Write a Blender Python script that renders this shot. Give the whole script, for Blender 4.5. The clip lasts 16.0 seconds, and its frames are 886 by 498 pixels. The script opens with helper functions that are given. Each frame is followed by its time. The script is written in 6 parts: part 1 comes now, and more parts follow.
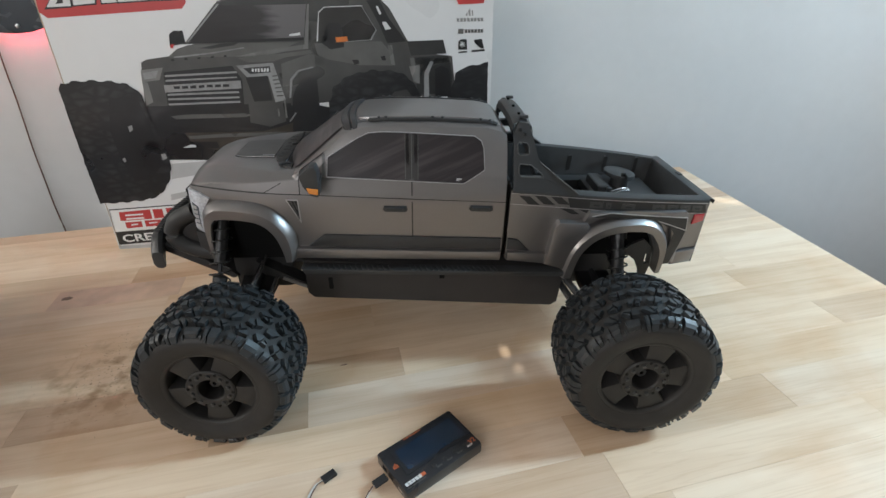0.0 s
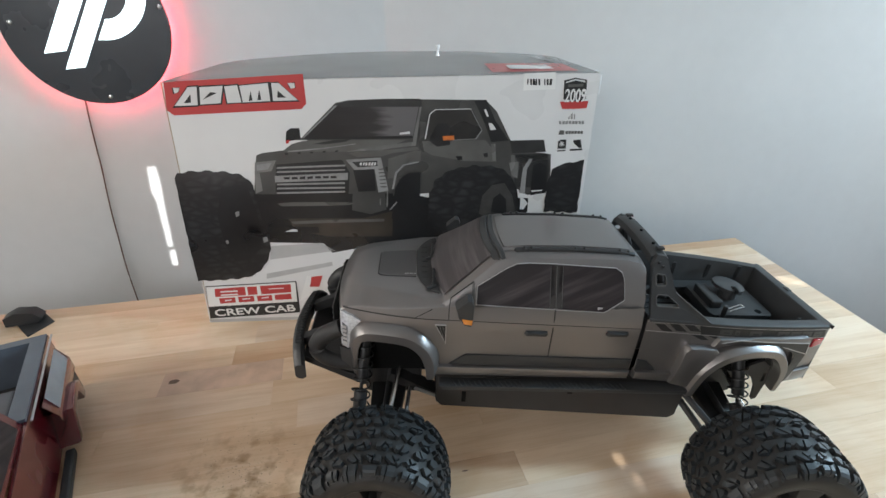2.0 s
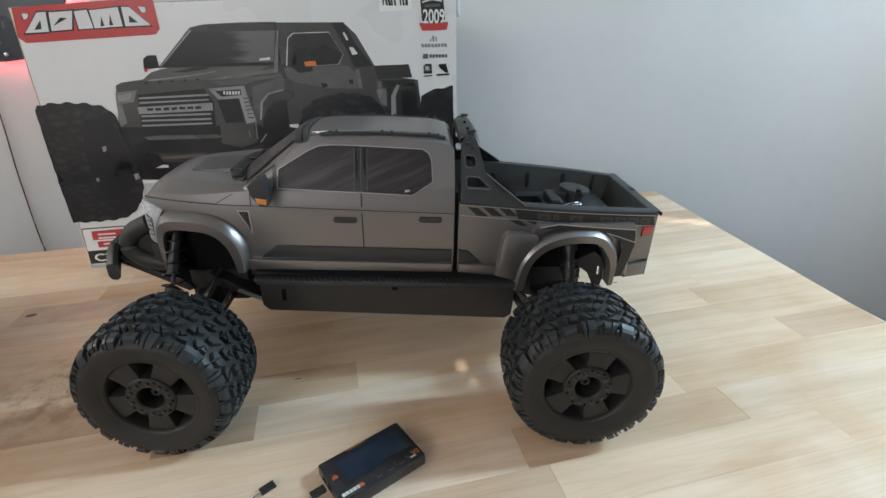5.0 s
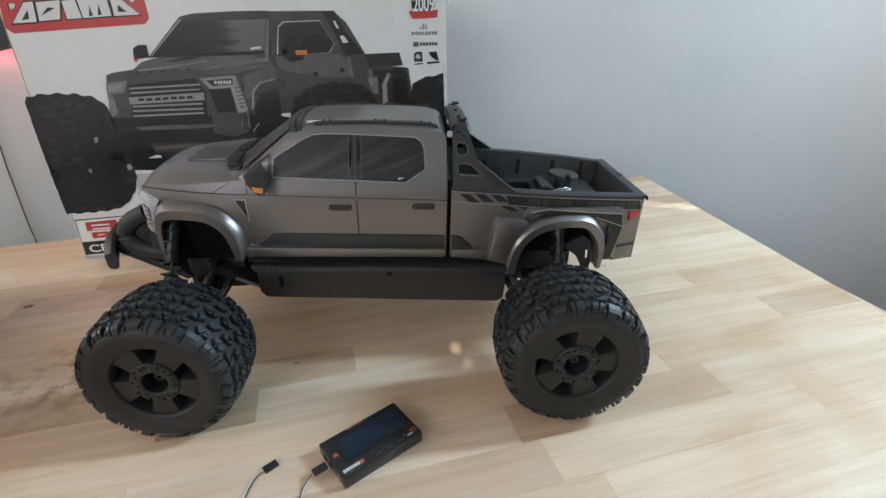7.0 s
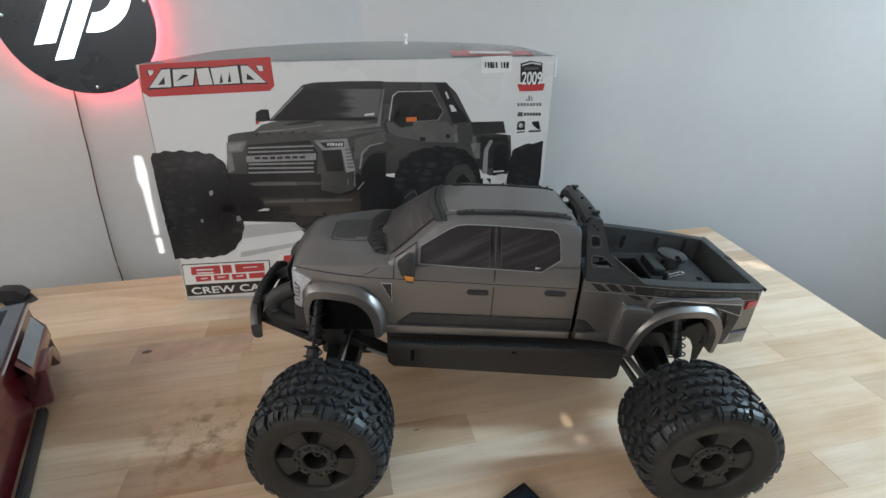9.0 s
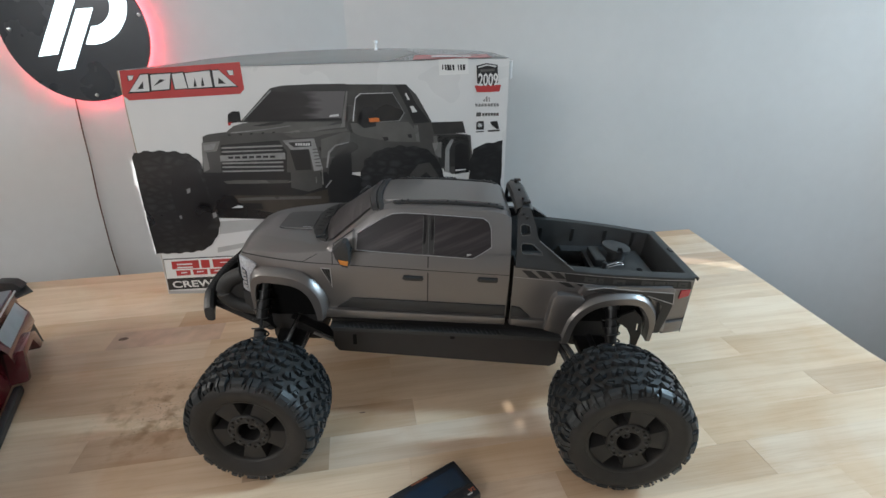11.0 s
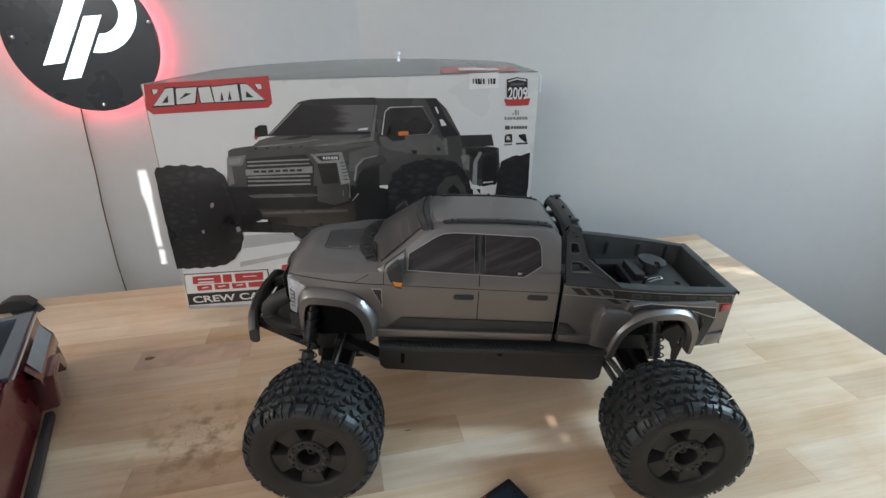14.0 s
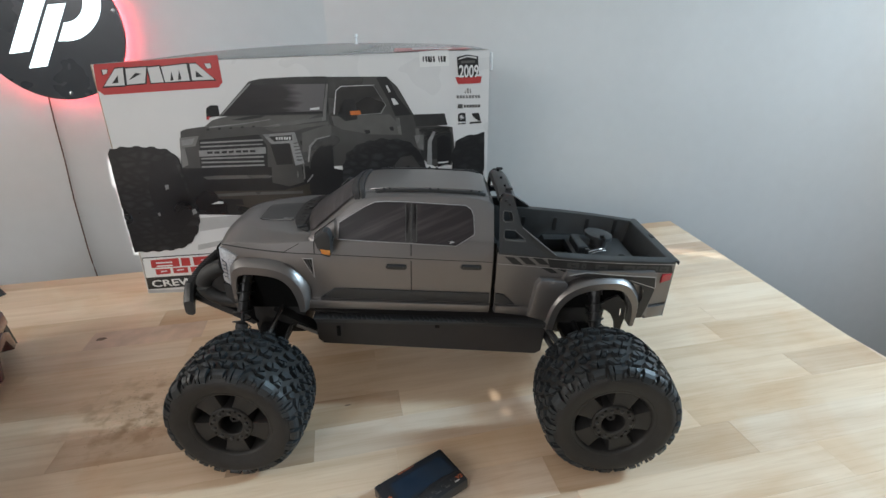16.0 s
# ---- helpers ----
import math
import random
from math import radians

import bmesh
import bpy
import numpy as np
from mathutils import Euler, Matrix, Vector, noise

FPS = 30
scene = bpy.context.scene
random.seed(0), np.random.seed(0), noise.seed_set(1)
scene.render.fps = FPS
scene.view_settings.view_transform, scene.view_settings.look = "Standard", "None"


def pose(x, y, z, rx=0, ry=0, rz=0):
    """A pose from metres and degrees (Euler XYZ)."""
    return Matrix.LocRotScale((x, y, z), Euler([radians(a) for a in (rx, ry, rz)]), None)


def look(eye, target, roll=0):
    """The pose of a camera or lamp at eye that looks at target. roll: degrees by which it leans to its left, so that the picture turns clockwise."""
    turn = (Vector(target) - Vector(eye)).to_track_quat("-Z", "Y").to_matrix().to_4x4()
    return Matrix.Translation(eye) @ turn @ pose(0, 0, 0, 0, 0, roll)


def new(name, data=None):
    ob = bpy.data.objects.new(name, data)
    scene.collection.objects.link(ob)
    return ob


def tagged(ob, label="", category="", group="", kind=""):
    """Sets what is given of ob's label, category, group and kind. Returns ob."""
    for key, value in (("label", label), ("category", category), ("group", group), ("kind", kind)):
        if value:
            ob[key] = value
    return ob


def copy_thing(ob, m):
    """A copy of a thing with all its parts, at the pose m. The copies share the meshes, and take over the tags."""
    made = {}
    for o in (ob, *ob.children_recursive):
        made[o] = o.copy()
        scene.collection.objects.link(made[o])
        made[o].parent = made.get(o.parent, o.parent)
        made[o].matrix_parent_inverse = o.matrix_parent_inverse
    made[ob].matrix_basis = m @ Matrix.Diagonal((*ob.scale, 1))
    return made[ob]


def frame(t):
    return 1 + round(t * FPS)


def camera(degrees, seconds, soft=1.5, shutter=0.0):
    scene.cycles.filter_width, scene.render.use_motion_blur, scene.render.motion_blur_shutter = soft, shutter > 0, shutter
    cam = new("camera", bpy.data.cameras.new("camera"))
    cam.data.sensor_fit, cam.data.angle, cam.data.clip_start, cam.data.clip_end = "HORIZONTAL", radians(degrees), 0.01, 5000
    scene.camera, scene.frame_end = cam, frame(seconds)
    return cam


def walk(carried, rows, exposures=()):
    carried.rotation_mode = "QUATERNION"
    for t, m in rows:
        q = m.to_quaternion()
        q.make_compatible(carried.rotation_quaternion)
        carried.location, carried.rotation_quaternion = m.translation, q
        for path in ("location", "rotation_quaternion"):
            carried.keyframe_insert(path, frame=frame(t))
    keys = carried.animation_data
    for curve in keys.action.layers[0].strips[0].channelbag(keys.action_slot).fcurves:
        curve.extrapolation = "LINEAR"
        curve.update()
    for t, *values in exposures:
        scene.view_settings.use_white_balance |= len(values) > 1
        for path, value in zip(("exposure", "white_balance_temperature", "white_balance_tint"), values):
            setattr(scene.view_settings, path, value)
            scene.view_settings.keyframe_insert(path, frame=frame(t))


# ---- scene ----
cam = camera(86.0, 16.0)
# seconds, eye, target, roll
PATH = [
    (0.0, (0.0126, -0.3646, 1.3133), (0.0199, 0.5104, 0.8293), -0.94),
    (0.5, (0.0134, -0.3655, 1.3153), (0.0205, 0.5113, 0.8344), -0.97),
    (1.0, (-0.0053, -0.3628, 1.3231), (0.0101, 0.5133, 0.8411), -0.56),
    (1.5, (-0.1020, -0.3355, 1.4088), (-0.0780, 0.5398, 0.9258), -0.03),
    (2.0, (-0.1461, -0.3270, 1.4311), (-0.1369, 0.5642, 0.9775), 0.61),
    (2.5, (-0.1003, -0.3307, 1.4031), (-0.1210, 0.5737, 0.9769), 0.38),
    (3.0, (0.0136, -0.3512, 1.3799), (-0.0354, 0.5589, 0.9683), -0.37),
    (3.5, (0.0697, -0.3724, 1.3469), (0.0277, 0.5413, 0.9425), -0.86),
    (4.0, (0.0612, -0.3769, 1.2932), (0.0416, 0.5388, 0.8920), -0.96),
    (4.2, (0.0681, -0.3786, 1.2935), (0.0562, 0.5356, 0.8883), -0.92),
    (6.5, (0.0686, -0.3900, 1.2962), (0.0899, 0.5061, 0.8527), -1.17),
    (7.0, (0.0666, -0.3964, 1.2985), (0.0910, 0.4977, 0.8512), -1.23),
    (7.5, (0.0486, -0.3947, 1.3041), (0.0804, 0.4983, 0.8551), -1.18),
    (8.0, (-0.0602, -0.3720, 1.3796), (-0.0151, 0.5127, 0.9157), -0.27),
    (8.2, (-0.1012, -0.3715, 1.4040), (-0.0601, 0.5156, 0.9441), -0.04),
    (10.3, (0.0020, -0.4140, 1.3834), (-0.0527, 0.4942, 0.9684), -0.17),
    (10.5, (0.0111, -0.4183, 1.3867), (-0.0395, 0.4905, 0.9724), -0.26),
    (11.0, (0.0277, -0.4170, 1.3817), (-0.0145, 0.4929, 0.9688), -0.46),
    (11.5, (0.0330, -0.4150, 1.3755), (-0.0028, 0.4957, 0.9640), -0.58),
    (12.0, (0.0331, -0.4141, 1.3784), (0.0042, 0.4966, 0.9665), -0.59),
    (12.5, (0.0366, -0.4142, 1.3803), (0.0110, 0.4965, 0.9682), -0.69),
    (13.0, (0.0319, -0.4150, 1.3748), (0.0112, 0.4963, 0.9637), -0.69),
    (13.5, (-0.0142, -0.4101, 1.4088), (-0.0220, 0.4977, 0.9893), -0.44),
    (14.0, (-0.0588, -0.4098, 1.4076), (-0.0623, 0.4990, 0.9903), -0.14),
    (14.5, (-0.0044, -0.4125, 1.3873), (-0.0231, 0.4984, 0.9752), -0.50),
    (15.0, (0.0257, -0.4193, 1.3691), (0.0021, 0.4935, 0.9613), -0.68),
    (15.5, (0.0338, -0.4210, 1.3675), (0.0132, 0.4917, 0.9594), -0.76),
    (16.0, (0.0318, -0.4228, 1.3640), (0.0183, 0.4901, 0.9560), -0.75),
]
EXPOSURES = [(0.0, 0.21), (1.0, 0.24), (1.5, 0.3), (2.0, 0.27), (3.0, 0.1), (4.0, 0.11), (6.5, 0.12), (8.0, 0.12), (10.3, 0.0), (12.0, 0.01), (14.0, 0.0), (16.0, 0.05)]
walk(cam, [(t, look(e, a, r)) for t, e, a, r in PATH], EXPOSURES)

# ---- light ----
world = bpy.data.worlds.new("World")
scene.world = world
world.use_nodes = True
wn = world.node_tree
sky = wn.nodes.new("ShaderNodeTexSky")
sky.sky_type, sky.sun_disc, sky.sun_elevation, sky.sun_rotation = "NISHITA", False, radians(20.8), radians(167.5)
wn.links.new(sky.outputs[0], wn.nodes["Background"].inputs[0])
wn.nodes["Background"].inputs[1].default_value = 0.08


def window_light(name, eye, target, width, height, watts, colour, spread=180):
    """Area lamp set in the opening of an assumed window, out of view."""
    lamp = bpy.data.lights.new(name, "AREA")
    lamp.shape, lamp.size, lamp.size_y, lamp.energy, lamp.color = "RECTANGLE", width, height, watts, colour
    lamp.spread = radians(spread)
    ob = new(name, lamp)
    ob.matrix_world = look(eye, target)
    return ob


window_light("window_gap_side", (1.67, 0.215, 2.08), (0.05, 0.00, 0.90), 0.09, 0.40, 9.0, (0.53, 0.80, 1.0), 100)
window_light("window_daylight_side", (1.66, 0.25, 1.62), (0.0, 0.05, 1.00), 0.65, 0.65, 8.2, (0.80, 0.925, 1.0))
# Left and rear lamps are added fill; their windows are assumed.
window_light("window_daylight_left", (-2.52, -0.60, 1.95), (-0.10, -0.10, 0.90), 1.40, 0.75, 22, (1.0, 0.94, 0.85))
window_light("window_daylight_rear", (-1.10, -2.42, 2.00), (-0.45, 0.0, 0.90), 1.0, 0.75, 27, (0.96, 0.97, 1.0))

sun = bpy.data.lights.new("sun", "SUN")
sun.energy, sun.angle, sun.color = 5.0, radians(0.12), (1.0, 0.99, 0.96)
SUNWARD = Vector((0.2, -0.9, 0.35))
sun_ob = new("sun", sun)
sun_ob.matrix_world = look(SUNWARD * 6, (0, 0, 0))


# ---- materials ----
def material(name, base, rough=0.5, metal=0.0, vary=0.12, scale=60.0, bump=0.0, bump_scale=400.0, coat=0.0, spec=0.5, shade=None, uneven=0.08):
    """Principled surface with two scales of colour variation, uneven gloss and fine relief; sizes in metres."""
    m = bpy.data.materials.new(name)
    m.use_nodes = True
    nt = m.node_tree
    b = nt.nodes["Principled BSDF"]
    b.inputs["Metallic"].default_value = metal
    b.inputs["Specular IOR Level"].default_value = spec
    b.inputs["Coat Weight"].default_value = coat
    b.inputs["Coat Roughness"].default_value = 0.12
    co = nt.nodes.new("ShaderNodeTexCoord")

    def noise_at(s, detail):
        n = nt.nodes.new("ShaderNodeTexNoise")
        n.inputs["Scale"].default_value, n.inputs["Detail"].default_value = s, detail
        nt.links.new(co.outputs["Object"], n.inputs["Vector"])
        return n

    big, fine = noise_at(scale * 0.15, 3), noise_at(scale, 5)
    mix = nt.nodes.new("ShaderNodeMath")
    mix.operation = "ADD"
    nt.links.new(big.outputs["Fac"], mix.inputs[0])
    nt.links.new(fine.outputs["Fac"], mix.inputs[1])
    ramp = nt.nodes.new("ShaderNodeMapRange")
    ramp.inputs["From Min"].default_value, ramp.inputs["From Max"].default_value = 0.6, 1.4
    nt.links.new(mix.outputs[0], ramp.inputs["Value"])
    col = nt.nodes.new("ShaderNodeMix")
    col.data_type = "RGBA"
    lo = [c * (1 - vary) for c in base]
    hi = shade or [min(1.0, c * (1 + vary)) for c in base]
    col.inputs[6].default_value, col.inputs[7].default_value = (*lo, 1), (*hi, 1)
    nt.links.new(ramp.outputs[0], col.inputs[0])
    nt.links.new(col.outputs[2], b.inputs["Base Color"])
    rr = nt.nodes.new("ShaderNodeMapRange")
    rr.inputs["From Min"].default_value, rr.inputs["From Max"].default_value = 0.3, 0.7
    rr.inputs["To Min"].default_value, rr.inputs["To Max"].default_value = max(0.02, rough - uneven), min(1, rough + uneven)
    nt.links.new(big.outputs["Fac"], rr.inputs["Value"])
    nt.links.new(rr.outputs[0], b.inputs["Roughness"])
    if bump:
        bn = noise_at(bump_scale, 3)
        bp = nt.nodes.new("ShaderNodeBump")
        bp.inputs["Strength"].default_value, bp.inputs["Distance"].default_value = bump, 0.001
        nt.links.new(bn.outputs["Fac"], bp.inputs["Height"])
        nt.links.new(bp.outputs[0], b.inputs["Normal"])
    return m


def wood_material(name="birch_stave", tint=(1.0, 1.0, 1.0)):
    m = bpy.data.materials.new(name)
    m.use_nodes = True
    nt = m.node_tree
    b = nt.nodes["Principled BSDF"]
    info = nt.nodes.new("ShaderNodeObjectInfo")
    co = nt.nodes.new("ShaderNodeTexCoord")
    shift = nt.nodes.new("ShaderNodeVectorMath")
    shift.operation = "MULTIPLY_ADD"
    comb = nt.nodes.new("ShaderNodeCombineXYZ")
    for i in range(3):
        nt.links.new(info.outputs["Random"], comb.inputs[i])
    shift.inputs[1].default_value = (37.0, 11.0, 5.0)
    nt.links.new(comb.outputs[0], shift.inputs[0])
    nt.links.new(co.outputs["Object"], shift.inputs[2])
    stretch = nt.nodes.new("ShaderNodeMapping")
    stretch.inputs["Scale"].default_value = (2.2, 26.0, 26.0)
    nt.links.new(shift.outputs[0], stretch.inputs["Vector"])
    grain = nt.nodes.new("ShaderNodeTexNoise")
    grain.inputs["Scale"].default_value, grain.inputs["Detail"].default_value, grain.inputs["Distortion"].default_value = 1.6, 7, 0.8
    nt.links.new(stretch.outputs[0], grain.inputs["Vector"])
    fibre = nt.nodes.new("ShaderNodeTexNoise")
    fibre.inputs["Scale"].default_value, fibre.inputs["Detail"].default_value = 9.0, 4
    nt.links.new(stretch.outputs[0], fibre.inputs["Vector"])
    stain = nt.nodes.new("ShaderNodeTexNoise")
    stain.inputs["Scale"].default_value, stain.inputs["Detail"].default_value = 5.0, 4
    nt.links.new(shift.outputs[0], stain.inputs["Vector"])
    tone = nt.nodes.new("ShaderNodeValToRGB")
    e = tone.color_ramp.elements
    e[0].position, e[0].color = 0.0, (0.660, 0.488, 0.335, 1)
    e[1].position, e[1].color = 1.0, (0.701, 0.557, 0.440, 1)
    for p, c in ((0.05, (0.588, 0.424, 0.308, 1)), (0.09, (0.651, 0.483, 0.340, 1)), (0.10, (0.713, 0.537, 0.378, 1)), (0.45, (0.766, 0.591, 0.430, 1)), (0.75, (0.806, 0.640, 0.482, 1))):
        k = e.new(p)
        k.color = c
    for k in e:
        k.color = [c * f for c, f in zip(k.color, (*tint, 1.0))]
    nt.links.new(info.outputs["Random"], tone.inputs[0])
    dark = nt.nodes.new("ShaderNodeMix")
    dark.data_type, dark.blend_type = "RGBA", "MULTIPLY"
    gr = nt.nodes.new("ShaderNodeValToRGB")
    gr.color_ramp.elements[0].position, gr.color_ramp.elements[0].color = 0.30, (0.84, 0.77, 0.69, 1)
    gr.color_ramp.elements[1].position, gr.color_ramp.elements[1].color = 0.60, (1, 1, 1, 1)
    nt.links.new(grain.outputs["Fac"], gr.inputs[0])
    dark.inputs[0].default_value = 0.85
    nt.links.new(tone.outputs[0], dark.inputs[6])
    nt.links.new(gr.outputs[0], dark.inputs[7])
    dk2 = nt.nodes.new("ShaderNodeMix")
    dk2.data_type, dk2.blend_type = "RGBA", "MULTIPLY"
    st = nt.nodes.new("ShaderNodeValToRGB")
    st.color_ramp.elements[0].position, st.color_ramp.elements[0].color = 0.28, (0.86, 0.82, 0.77, 1)
    st.color_ramp.elements[1].position, st.color_ramp.elements[1].color = 0.52, (1, 1, 1, 1)
    nt.links.new(stain.outputs["Fac"], st.inputs[0])
    dk2.inputs[0].default_value = 0.7
    nt.links.new(dark.outputs[2], dk2.inputs[6])
    nt.links.new(st.outputs[0], dk2.inputs[7])
    # spilt oil and dust, running across the staves
    geo = nt.nodes.new("ShaderNodeNewGeometry")
    spill = nt.nodes.new("ShaderNodeTexNoise")
    spill.inputs["Scale"].default_value, spill.inputs["Detail"].default_value, spill.inputs["Distortion"].default_value = 6.5, 5, 0.6
    nt.links.new(geo.outputs["Position"], spill.inputs["Vector"])
    sp = nt.nodes.new("ShaderNodeValToRGB")
    sp.color_ramp.elements[0].position, sp.color_ramp.elements[0].color = 0.34, (0.90, 0.78, 0.65, 1)
    sp.color_ramp.elements[1].position, sp.color_ramp.elements[1].color = 0.52, (1, 1, 1, 1)
    nt.links.new(spill.outputs["Fac"], sp.inputs[0])
    dk3 = nt.nodes.new("ShaderNodeMix")
    dk3.data_type, dk3.blend_type = "RGBA", "MULTIPLY"
    dk3.inputs[0].default_value = 0.6
    nt.links.new(dk2.outputs[2], dk3.inputs[6])
    nt.links.new(sp.outputs[0], dk3.inputs[7])
    # fine dark veins along the grain
    thin = nt.nodes.new("ShaderNodeMapping")
    thin.inputs["Scale"].default_value = (1.1, 30.0, 30.0)
    nt.links.new(shift.outputs[0], thin.inputs["Vector"])
    vein = nt.nodes.new("ShaderNodeTexNoise")
    vein.inputs["Scale"].default_value, vein.inputs["Detail"].default_value, vein.inputs["Distortion"].default_value = 2.4, 3, 1.6
    nt.links.new(thin.outputs[0], vein.inputs["Vector"])
    vr = nt.nodes.new("ShaderNodeValToRGB")
    ve = vr.color_ramp.elements
    ve[0].position, ve[0].color = 0.455, (1, 1, 1, 1)
    ve[1].position, ve[1].color = 0.545, (1, 1, 1, 1)
    mid = ve.new(0.50)
    mid.color = (0.84, 0.77, 0.70, 1)
    nt.links.new(vein.outputs["Fac"], vr.inputs[0])
    dk4 = nt.nodes.new("ShaderNodeMix")
    dk4.data_type, dk4.blend_type = "RGBA", "MULTIPLY"
    dk4.inputs[0].default_value = 0.34
    nt.links.new(dk3.outputs[2], dk4.inputs[6])
    nt.links.new(vr.outputs[0], dk4.inputs[7])
    # one dirty brown smudge where sawdust and rubber lie
    away = nt.nodes.new("ShaderNodeVectorMath")
    away.operation = "DISTANCE"
    away.inputs[1].default_value = (-0.395, 0.075, 0.90)
    nt.links.new(geo.outputs["Position"], away.inputs[0])
    near = nt.nodes.new("ShaderNodeMapRange")
    near.inputs["From Min"].default_value, near.inputs["From Max"].default_value = 0.015, 0.105
    near.inputs["To Min"].default_value, near.inputs["To Max"].default_value = 1.0, 0.0
    nt.links.new(away.outputs["Value"], near.inputs["Value"])
    speck = nt.nodes.new("ShaderNodeTexNoise")
    speck.inputs["Scale"].default_value, speck.inputs["Detail"].default_value = 55.0, 6
    nt.links.new(geo.outputs["Position"], speck.inputs["Vector"])
    cut = nt.nodes.new("ShaderNodeMapRange")
    cut.inputs["From Min"].default_value, cut.inputs["From Max"].default_value = 0.47, 0.66
    nt.links.new(speck.outputs["Fac"], cut.inputs["Value"])
    dirt = nt.nodes.new("ShaderNodeMath")
    dirt.operation = "MULTIPLY"
    nt.links.new(near.outputs[0], dirt.inputs[0])
    nt.links.new(cut.outputs[0], dirt.inputs[1])
    dk5 = nt.nodes.new("ShaderNodeMix")
    dk5.data_type = "RGBA"
    nt.links.new(dirt.outputs[0], dk5.inputs[0])
    nt.links.new(dk4.outputs[2], dk5.inputs[6])
    dk5.inputs[7].default_value = (0.31, 0.180, 0.085, 1)
    nt.links.new(dk5.outputs[2], b.inputs["Base Color"])
    rr = nt.nodes.new("ShaderNodeMapRange")
    rr.inputs["To Min"].default_value, rr.inputs["To Max"].default_value = 0.30, 0.52
    nt.links.new(fibre.outputs["Fac"], rr.inputs["Value"])
    nt.links.new(rr.outputs[0], b.inputs["Roughness"])
    bp = nt.nodes.new("ShaderNodeBump")
    bp.inputs["Strength"].default_value, bp.inputs["Distance"].default_value = 0.12, 0.001
    nt.links.new(fibre.outputs["Fac"], bp.inputs["Height"])
    nt.links.new(bp.outputs[0], b.inputs["Normal"])
    return m


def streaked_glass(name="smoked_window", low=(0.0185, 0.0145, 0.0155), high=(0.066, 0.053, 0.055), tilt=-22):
    """Smoked clear plastic; slanting pale streaks are put into its base colour."""
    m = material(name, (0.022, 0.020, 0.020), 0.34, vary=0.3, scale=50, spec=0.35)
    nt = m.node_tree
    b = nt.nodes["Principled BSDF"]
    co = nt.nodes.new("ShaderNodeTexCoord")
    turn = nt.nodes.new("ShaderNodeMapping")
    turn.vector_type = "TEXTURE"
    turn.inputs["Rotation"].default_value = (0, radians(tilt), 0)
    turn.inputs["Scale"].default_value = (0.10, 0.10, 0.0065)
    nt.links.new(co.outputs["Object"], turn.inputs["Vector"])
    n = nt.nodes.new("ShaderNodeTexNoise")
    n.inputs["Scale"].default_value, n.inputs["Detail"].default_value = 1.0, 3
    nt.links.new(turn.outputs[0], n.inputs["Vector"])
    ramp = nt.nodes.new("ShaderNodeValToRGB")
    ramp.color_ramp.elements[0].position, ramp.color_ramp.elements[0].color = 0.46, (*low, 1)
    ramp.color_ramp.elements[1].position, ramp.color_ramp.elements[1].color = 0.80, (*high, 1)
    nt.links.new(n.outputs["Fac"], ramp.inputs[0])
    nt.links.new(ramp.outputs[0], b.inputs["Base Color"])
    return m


def glow(name, colour, strength):
    m = bpy.data.materials.new(name)
    m.use_nodes = True
    b = m.node_tree.nodes["Principled BSDF"]
    b.inputs["Base Color"].default_value = (*colour, 1)
    b.inputs["Emission Color"].default_value = (*colour, 1)
    b.inputs["Emission Strength"].default_value = strength
    return m


def screen_print():
    """Printed windscreen: dark smoked glass that pales towards one side, with faint slanting streaks."""
    m = bpy.data.materials.new("ink_windscreen")
    m.use_nodes = True
    nt = m.node_tree
    b = nt.nodes["Principled BSDF"]
    b.inputs["Roughness"].default_value = 0.32
    co = nt.nodes.new("ShaderNodeTexCoord")
    axes = nt.nodes.new("ShaderNodeSeparateXYZ")
    nt.links.new(co.outputs["Object"], axes.inputs[0])
    across = nt.nodes.new("ShaderNodeMapRange")
    across.inputs["From Min"].default_value, across.inputs["From Max"].default_value = 0.235, 0.400
    nt.links.new(axes.outputs["X"], across.inputs["Value"])
    turn = nt.nodes.new("ShaderNodeMapping")
    turn.inputs["Rotation"].default_value = (0, radians(-24), 0)
    turn.inputs["Scale"].default_value = (8.0, 1.0, 60.0)
    nt.links.new(co.outputs["Object"], turn.inputs["Vector"])
    streak = nt.nodes.new("ShaderNodeTexNoise")
    streak.inputs["Scale"].default_value, streak.inputs["Detail"].default_value = 1.3, 3
    nt.links.new(turn.outputs[0], streak.inputs["Vector"])
    mixed = nt.nodes.new("ShaderNodeMath")
    mixed.operation, mixed.inputs[1].default_value = "MULTIPLY_ADD", 0.55
    nt.links.new(streak.outputs["Fac"], mixed.inputs[0])
    nt.links.new(across.outputs[0], mixed.inputs[2])
    ramp = nt.nodes.new("ShaderNodeValToRGB")
    e = ramp.color_ramp.elements
    e[0].position, e[0].color = 0.45, (0.017, 0.015, 0.016, 1)
    e[1].position, e[1].color = 1.0, (0.120, 0.113, 0.116, 1)
    k = e.new(0.85)
    k.color = (0.030, 0.027, 0.028, 1)
    nt.links.new(mixed.outputs[0], ramp.inputs[0])
    nt.links.new(ramp.outputs[0], b.inputs["Base Color"])
    return m


